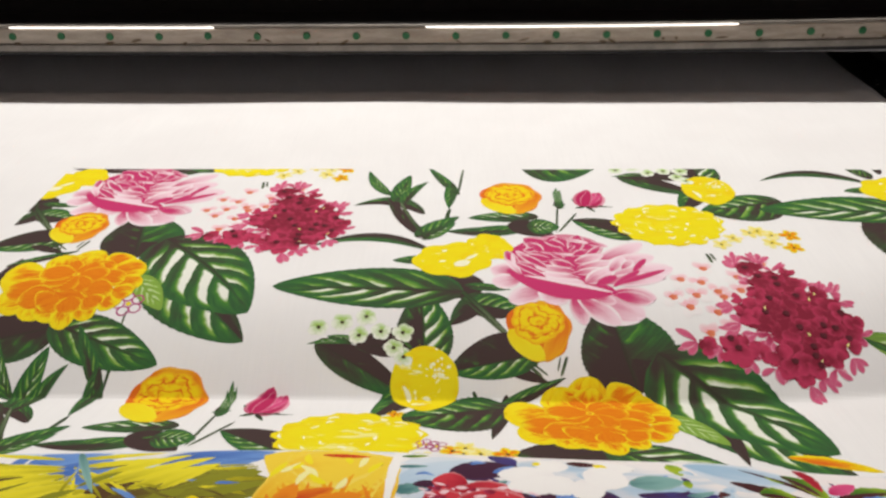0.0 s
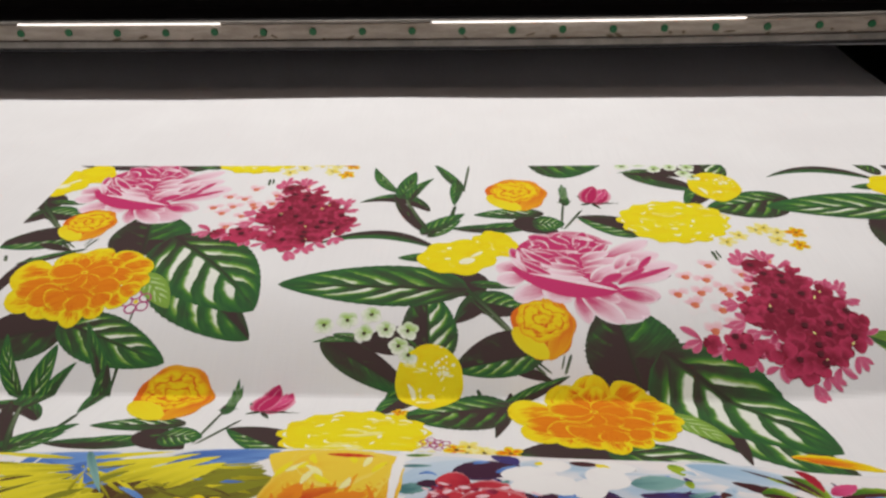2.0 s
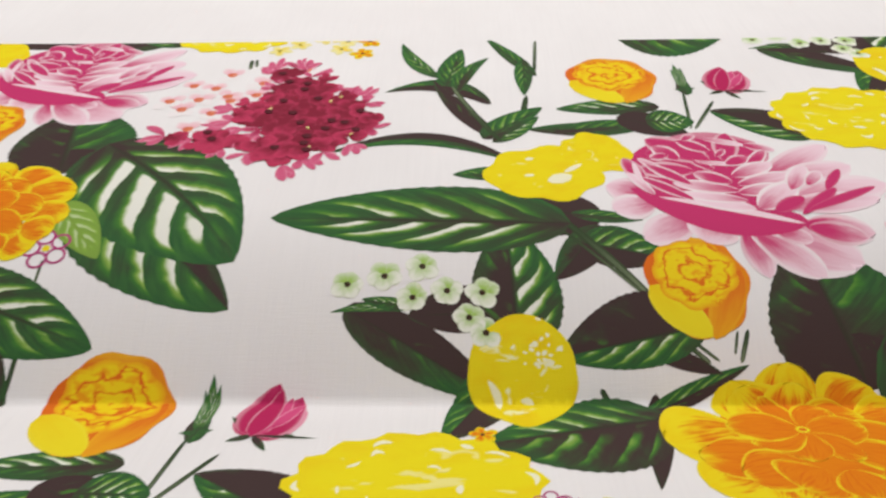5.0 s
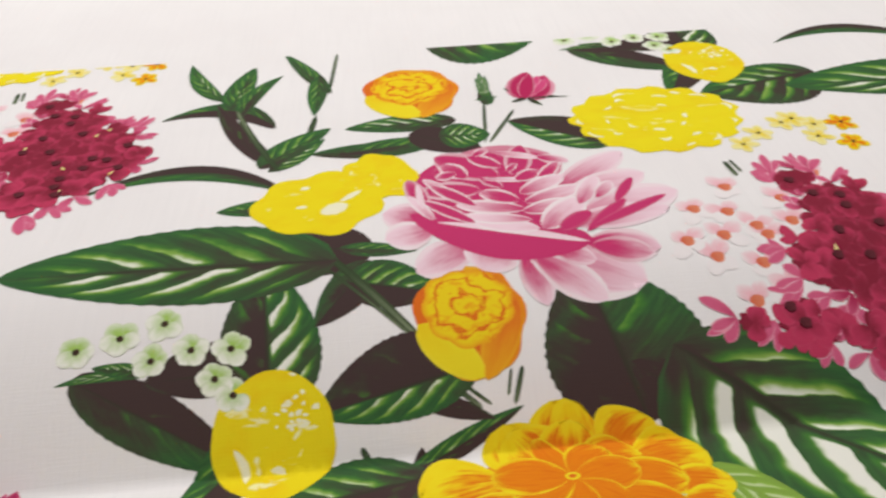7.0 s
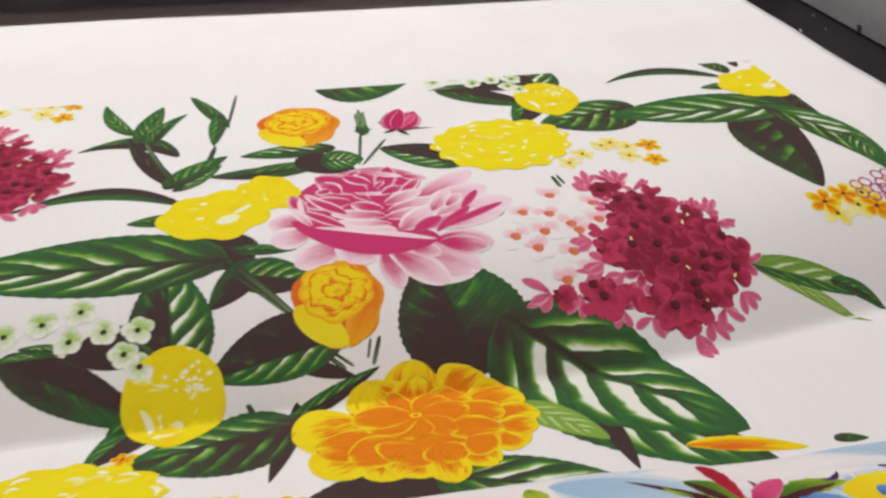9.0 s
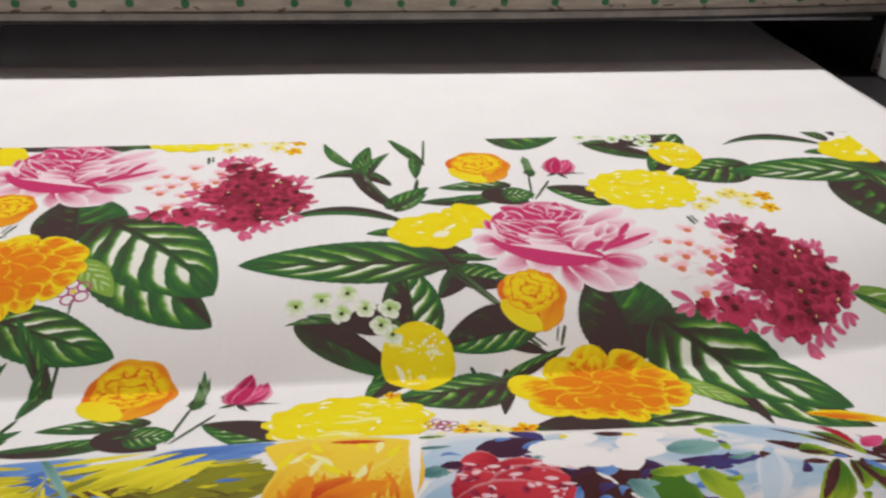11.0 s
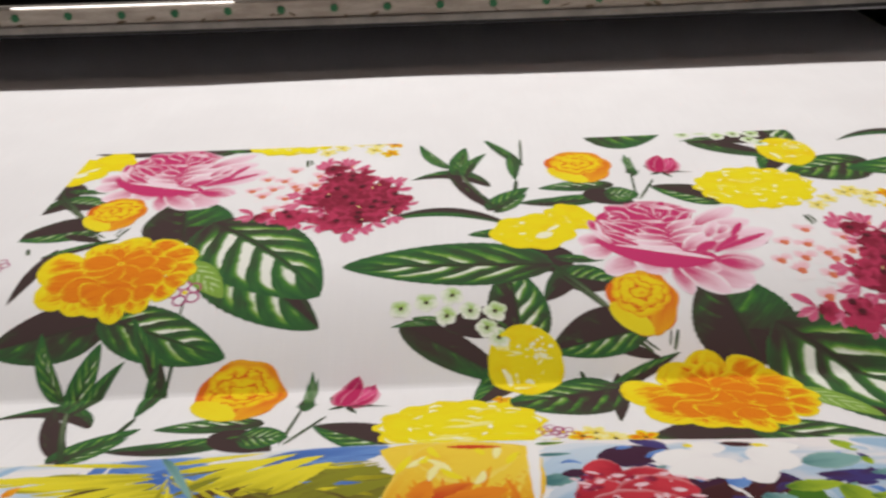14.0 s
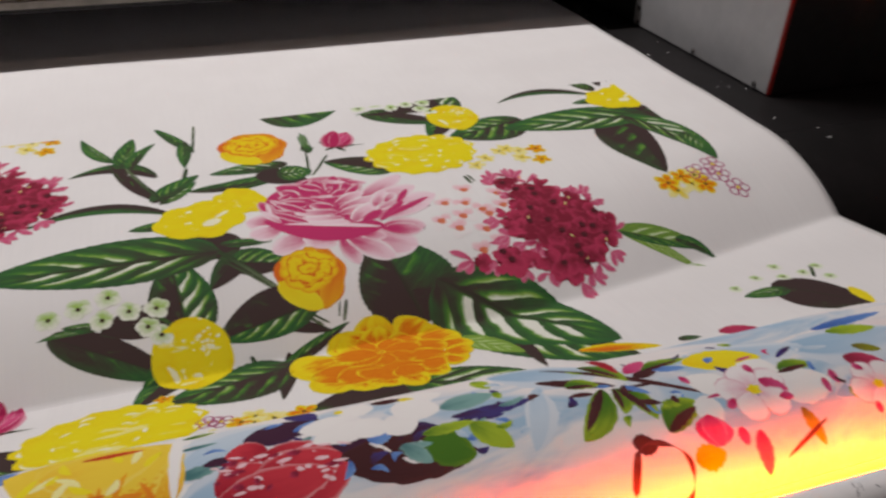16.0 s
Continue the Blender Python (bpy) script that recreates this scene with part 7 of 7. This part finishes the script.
petal(roll, (0.299, -0.736), (0.311, -0.737), 0.0029, 0.0019, 0.0010, 0.3, 0.4, 2, ink_kind=INK_BROWN)
petal(roll, (0.240, -0.750), (0.232, -0.761), 0.0038, 0.0038, -0.0026, 0.3, 0.4, 2, ink_kind=INK_SKY)
petal(roll, (0.391, -0.732), (0.400, -0.721), 0.0034, 0.0019, -0.0014, 0.3, 0.4, 2, ink_kind=INK_NAVY)
petal(roll, (0.329, -0.695), (0.331, -0.681), 0.0041, 0.0018, 0.0033, 0.3, 0.4, 2, ink_kind=INK_SKY)
petal(roll, (0.397, -0.725), (0.419, -0.726), 0.0020, 0.0039, -0.0000, 0.3, 0.4, 2, ink_kind=INK_NAVY)
petal(roll, (0.424, -0.701), (0.420, -0.689), 0.0033, 0.0031, -0.0020, 0.3, 0.4, 2, ink_kind=INK_NAVY)
petal(roll, (0.264, -0.723), (0.282, -0.730), 0.0038, 0.0026, -0.0037, 0.3, 0.4, 2, ink_kind=INK_PAPERWHITE)
petal(roll, (0.402, -0.697), (0.408, -0.686), 0.0034, 0.0032, 0.0014, 0.3, 0.4, 2, ink_kind=INK_BLUE)
petal(roll, (0.164, -0.679), (0.146, -0.682), 0.0022, 0.0026, 0.0034, 0.3, 0.4, 2, ink_kind=INK_PAPERWHITE)
petal(roll, (0.390, -0.730), (0.402, -0.726), 0.0017, 0.0019, -0.0008, 0.3, 0.4, 2, ink_kind=INK_TEAL)
petal(roll, (0.381, -0.756), (0.393, -0.756), 0.0024, 0.0037, -0.0019, 0.3, 0.4, 2, ink_kind=INK_NAVY)
petal(roll, (0.370, -0.693), (0.362, -0.700), 0.0043, 0.0017, 0.0016, 0.3, 0.4, 2, ink_kind=INK_PAPERWHITE)
petal(roll, (0.379, -0.745), (0.369, -0.738), 0.0050, 0.0018, -0.0018, 0.3, 0.4, 2, ink_kind=INK_TEAL)
petal(roll, (0.342, -0.749), (0.341, -0.734), 0.0027, 0.0018, -0.0008, 0.3, 0.4, 2, ink_kind=INK_SKY)
petal(roll, (0.200, -0.712), (0.179, -0.712), 0.0047, 0.0025, 0.0016, 0.3, 0.4, 2, ink_kind=INK_BLUE)
petal(roll, (0.334, -0.737), (0.357, -0.727), 0.0036, 0.0019, 0.0039, 0.3, 0.4, 2, ink_kind=INK_NAVY)
petal(roll, (0.394, -0.724), (0.366, -0.730), 0.0017, 0.0037, -0.0015, 0.3, 0.4, 2, ink_kind=INK_NAVY)
petal(roll, (0.268, -0.705), (0.265, -0.713), 0.0043, 0.0025, -0.0034, 0.3, 0.4, 2, ink_kind=INK_NAVY)
petal(roll, (0.249, -0.710), (0.242, -0.701), 0.0026, 0.0024, -0.0031, 0.3, 0.4, 2, ink_kind=INK_NAVY)
petal(roll, (0.278, -0.701), (0.290, -0.699), 0.0040, 0.0040, 0.0025, 0.3, 0.4, 2, ink_kind=INK_BLUE)
petal(roll, (0.371, -0.704), (0.394, -0.693), 0.0038, 0.0033, -0.0038, 0.3, 0.4, 2, ink_kind=INK_BROWN)
petal(roll, (0.253, -0.743), (0.244, -0.737), 0.0037, 0.0017, -0.0034, 0.3, 0.4, 2, ink_kind=INK_SKY)
petal(roll, (-0.059, -0.703), (-0.103, -0.701), 0.0025, 0.0018, -0.0024, 0.6, 0.2, 1, ink_kind=INK_PALM)
petal(roll, (-0.233, -0.728), (-0.180, -0.711), 0.0013, 0.0025, 0.0016, 0.6, 0.2, 1, ink_kind=INK_PALM)
petal(roll, (0.022, -0.687), (-0.021, -0.689), 0.0018, 0.0014, -0.0001, 0.6, 0.2, 1, ink_kind=INK_PALM)
petal(roll, (0.036, -0.675), (-0.021, -0.677), 0.0018, 0.0022, -0.0000, 0.4, 0.2, 1, ink_kind=INK_BLUE)
petal(roll, (-0.105, -0.719), (-0.154, -0.685), 0.0015, 0.0030, 0.0019, 0.4, 0.2, 1, ink_kind=INK_OLIVE)
petal(roll, (-0.271, -0.733), (-0.219, -0.720), 0.0028, 0.0030, 0.0012, 0.6, 0.2, 2, ink_kind=INK_PALM)
petal(roll, (-0.287, -0.738), (-0.233, -0.718), 0.0018, 0.0015, -0.0004, 0.1, 0.2, 1, ink_kind=INK_PALM)
petal(roll, (0.019, -0.717), (-0.036, -0.711), 0.0017, 0.0025, 0.0004, 0.4, 0.2, 2, ink_kind=INK_BLUE)
petal(roll, (-0.108, -0.710), (-0.153, -0.688), 0.0014, 0.0024, 0.0001, 0.1, 0.2, 1, ink_kind=INK_PALM)
petal(roll, (-0.320, -0.687), (-0.263, -0.692), 0.0019, 0.0023, -0.0028, 0.4, 0.2, 2, ink_kind=INK_PALM)
petal(roll, (-0.355, -0.703), (-0.319, -0.702), 0.0019, 0.0015, -0.0006, 0.4, 0.2, 1, ink_kind=INK_PALM)
petal(roll, (-0.338, -0.683), (-0.286, -0.685), 0.0023, 0.0022, -0.0025, 0.6, 0.2, 1, ink_kind=INK_SKY)
petal(roll, (-0.181, -0.728), (-0.152, -0.703), 0.0023, 0.0022, 0.0007, 0.4, 0.2, 1, ink_kind=INK_OLIVE)
petal(roll, (-0.092, -0.682), (-0.145, -0.694), 0.0017, 0.0016, 0.0011, 0.4, 0.2, 1, ink_kind=INK_OLIVE)
petal(roll, (-0.316, -0.742), (-0.262, -0.727), 0.0016, 0.0013, 0.0007, 0.6, 0.2, 2, ink_kind=INK_PALM)
petal(roll, (-0.054, -0.721), (-0.084, -0.713), 0.0015, 0.0023, 0.0007, 0.6, 0.2, 2, ink_kind=INK_PALM)
petal(roll, (-0.283, -0.732), (-0.244, -0.721), 0.0027, 0.0019, 0.0016, 0.4, 0.2, 1, ink_kind=INK_SKY)
petal(roll, (0.007, -0.733), (-0.034, -0.720), 0.0014, 0.0017, -0.0022, 0.4, 0.2, 2, ink_kind=INK_OLIVE)
petal(roll, (-0.102, -0.737), (-0.144, -0.698), 0.0013, 0.0015, -0.0021, 0.6, 0.2, 2, ink_kind=INK_PALM)
petal(roll, (-0.305, -0.735), (-0.272, -0.726), 0.0020, 0.0022, -0.0022, 0.1, 0.2, 2, ink_kind=INK_PALM)
petal(roll, (0.027, -0.690), (-0.032, -0.692), 0.0027, 0.0023, 0.0024, 0.4, 0.2, 2, ink_kind=INK_PALM)
petal(roll, (-0.237, -0.735), (-0.203, -0.722), 0.0028, 0.0028, 0.0002, 0.6, 0.2, 1, ink_kind=INK_PALM)
petal(roll, (-0.281, -0.720), (-0.251, -0.714), 0.0020, 0.0030, -0.0020, 0.4, 0.2, 1, ink_kind=INK_SKY)
petal(roll, (-0.232, -0.732), (-0.182, -0.710), 0.0019, 0.0022, -0.0011, 0.4, 0.2, 2, ink_kind=INK_OLIVE)
petal(roll, (-0.093, -0.729), (-0.126, -0.703), 0.0020, 0.0015, 0.0009, 0.4, 0.2, 1, ink_kind=INK_PALM)
petal(roll, (-0.224, -0.712), (-0.191, -0.703), 0.0026, 0.0015, 0.0011, 0.6, 0.2, 2, ink_kind=INK_OLIVE)
petal(roll, (-0.043, -0.715), (-0.085, -0.709), 0.0025, 0.0017, -0.0006, 0.1, 0.2, 1, ink_kind=INK_OLIVE)
petal(roll, (-0.028, -0.737), (-0.080, -0.716), 0.0017, 0.0014, 0.0020, 0.4, 0.2, 2, ink_kind=INK_OLIVE)
petal(roll, (-0.252, -0.707), (-0.204, -0.703), 0.0023, 0.0027, -0.0011, 0.1, 0.2, 1, ink_kind=INK_PALM)
petal(roll, (-0.194, -0.676), (-0.152, -0.694), 0.0014, 0.0021, -0.0005, 0.6, 0.2, 2, ink_kind=INK_BLUE)
petal(roll, (-0.284, -0.690), (-0.247, -0.690), 0.0025, 0.0017, 0.0010, 0.6, 0.2, 1, ink_kind=INK_PALM)
petal(roll, (0.025, -0.730), (-0.025, -0.720), 0.0029, 0.0025, -0.0025, 0.4, 0.2, 1, ink_kind=INK_PALM)
petal(roll, (-0.286, -0.738), (-0.251, -0.726), 0.0029, 0.0028, 0.0018, 0.6, 0.2, 2, ink_kind=INK_SKY)
petal(roll, (-0.081, -0.731), (-0.108, -0.711), 0.0027, 0.0018, -0.0019, 0.1, 0.2, 2, ink_kind=INK_PALM)
petal(roll, (-0.076, -0.738), (-0.102, -0.719), 0.0026, 0.0019, -0.0000, 0.6, 0.2, 2, ink_kind=INK_OLIVE)
petal(roll, (0.041, -0.709), (-0.015, -0.706), 0.0030, 0.0021, 0.0019, 0.6, 0.2, 2, ink_kind=INK_PALM)
petal(roll, (-0.033, -0.706), (-0.090, -0.696), 0.0028, 0.0019, -0.0010, 0.6, 0.2, 1, ink_kind=INK_PALM)
petal(roll, (-0.149, -0.661), (-0.143, -0.711), 0.0017, 0.0014, -0.0013, 0.1, 0.2, 2, ink_kind=INK_BLUE)
petal(roll, (-0.344, -0.716), (-0.313, -0.714), 0.0013, 0.0019, 0.0010, 0.6, 0.2, 2, ink_kind=INK_SKY)
petal(roll, (0.002, -0.679), (-0.043, -0.686), 0.0021, 0.0024, 0.0001, 0.1, 0.2, 2, ink_kind=INK_BLUE)
petal(roll, (-0.214, -0.716), (-0.159, -0.699), 0.0021, 0.0027, 0.0020, 0.6, 0.2, 1, ink_kind=INK_PALM)
petal(roll, (-0.045, -0.722), (-0.074, -0.713), 0.0018, 0.0017, 0.0013, 0.1, 0.2, 2, ink_kind=INK_OLIVE)
petal(roll, (-0.001, -0.693), (-0.052, -0.692), 0.0014, 0.0027, -0.0013, 0.4, 0.2, 1, ink_kind=INK_OLIVE)
petal(roll, (-0.259, -0.715), (-0.215, -0.704), 0.0018, 0.0027, 0.0018, 0.1, 0.2, 2, ink_kind=INK_SKY)
petal(roll, (-0.059, -0.665), (-0.104, -0.678), 0.0018, 0.0013, 0.0024, 0.1, 0.2, 2, ink_kind=INK_PALM)
petal(roll, (0.038, -0.711), (-0.017, -0.706), 0.0025, 0.0015, -0.0029, 0.1, 0.2, 1, ink_kind=INK_OLIVE)
petal(roll, (-0.275, -0.700), (-0.225, -0.701), 0.0016, 0.0026, -0.0014, 0.4, 0.2, 2, ink_kind=INK_PALM)
petal(roll, (-0.191, -0.734), (-0.168, -0.711), 0.0025, 0.0016, 0.0005, 0.4, 0.2, 2, ink_kind=INK_PALM)
petal(roll, (-0.088, -0.683), (-0.124, -0.686), 0.0022, 0.0018, -0.0005, 0.6, 0.2, 1, ink_kind=INK_PALM)
petal(roll, (-0.338, -0.737), (-0.306, -0.730), 0.0017, 0.0018, -0.0001, 0.4, 0.2, 1, ink_kind=INK_PALM)
petal(roll, (-0.146, -0.733), (-0.145, -0.694), 0.0029, 0.0016, 0.0002, 0.6, 0.2, 2, ink_kind=INK_PALM)
petal(roll, (-0.226, -0.705), (-0.184, -0.698), 0.0021, 0.0028, -0.0003, 0.4, 0.2, 2, ink_kind=INK_PALM)
petal(roll, (-0.307, -0.717), (-0.255, -0.710), 0.0025, 0.0018, 0.0009, 0.1, 0.2, 1, ink_kind=INK_SKY)
petal(roll, (-0.133, -0.741), (-0.143, -0.703), 0.0018, 0.0027, 0.0001, 0.1, 0.2, 2, ink_kind=INK_PALM)
petal(roll, (-0.069, -0.739), (-0.102, -0.720), 0.0029, 0.0023, -0.0018, 0.1, 0.2, 2, ink_kind=INK_BLUE)
petal(roll, (-0.253, -0.679), (-0.206, -0.686), 0.0029, 0.0022, 0.0023, 0.6, 0.2, 2, ink_kind=INK_PALM)
petal(roll, (-0.171, -0.734), (-0.147, -0.701), 0.0022, 0.0014, 0.0008, 0.4, 0.2, 1, ink_kind=INK_PALM)
petal(roll, (-0.233, -0.734), (-0.186, -0.712), 0.0017, 0.0013, 0.0004, 0.4, 0.2, 1, ink_kind=INK_OLIVE)


# ---- heater and paper at the roll's front ----
def build_heater():
    heater = thing("infrared_heater", "glowing orange infrared heater tube beside the fabric roll", "heater", (0.0, -0.846, 0.8785))
    rod("tube", (0.27, 0, 0.011), (1.06, 0, -0.014), 0.0045, EMBER, heater, "glowing orange quartz tube")
    for x, z in ((0.25, 0.0115), (1.07, -0.0145)):
        rod("end_cap", (x - 0.012, 0, z), (x + 0.012, 0, z), 0.009, STEEL, heater, "steel end cap")
    return heater


def build_paper_bar():
    bar = thing("paper_bar", "white paper wrapped round a bar with grey printed marks", "paper", (0.0, -0.876, 0.895))
    rod("paper_wrap", (0.30, 0, 0.013), (1.12, 0, -0.032), 0.017, PAPER, bar, "white paper sleeve", 32)
    rod("bar_core", (0.24, 0, 0.016), (1.16, 0, -0.034), 0.007, STEEL, bar, "steel bar")
    rnd = random.Random(9)
    for i in range(26):
        x = rnd.uniform(0.45, 0.95)
        a = radians(rnd.uniform(-10, 60))
        bm = bmesh.new()
        bmesh.ops.create_icosphere(bm, subdivisions=1, radius=1, matrix=Matrix.Diagonal((0.0007, rnd.uniform(0.002, 0.007), 0.0003, 1)))
        ob = part("print_mark", bm, PENCIL, bar, "short grey printed stroke")
        z = 0.013 - 0.045 * (x - 0.30) / 0.82
        ob.matrix_basis = pose(x, -0.0171 * math.sin(a), z + 0.0171 * math.cos(a), math.degrees(a), 0, rnd.uniform(-40, 40))
    return bar


build_heater()
build_paper_bar()
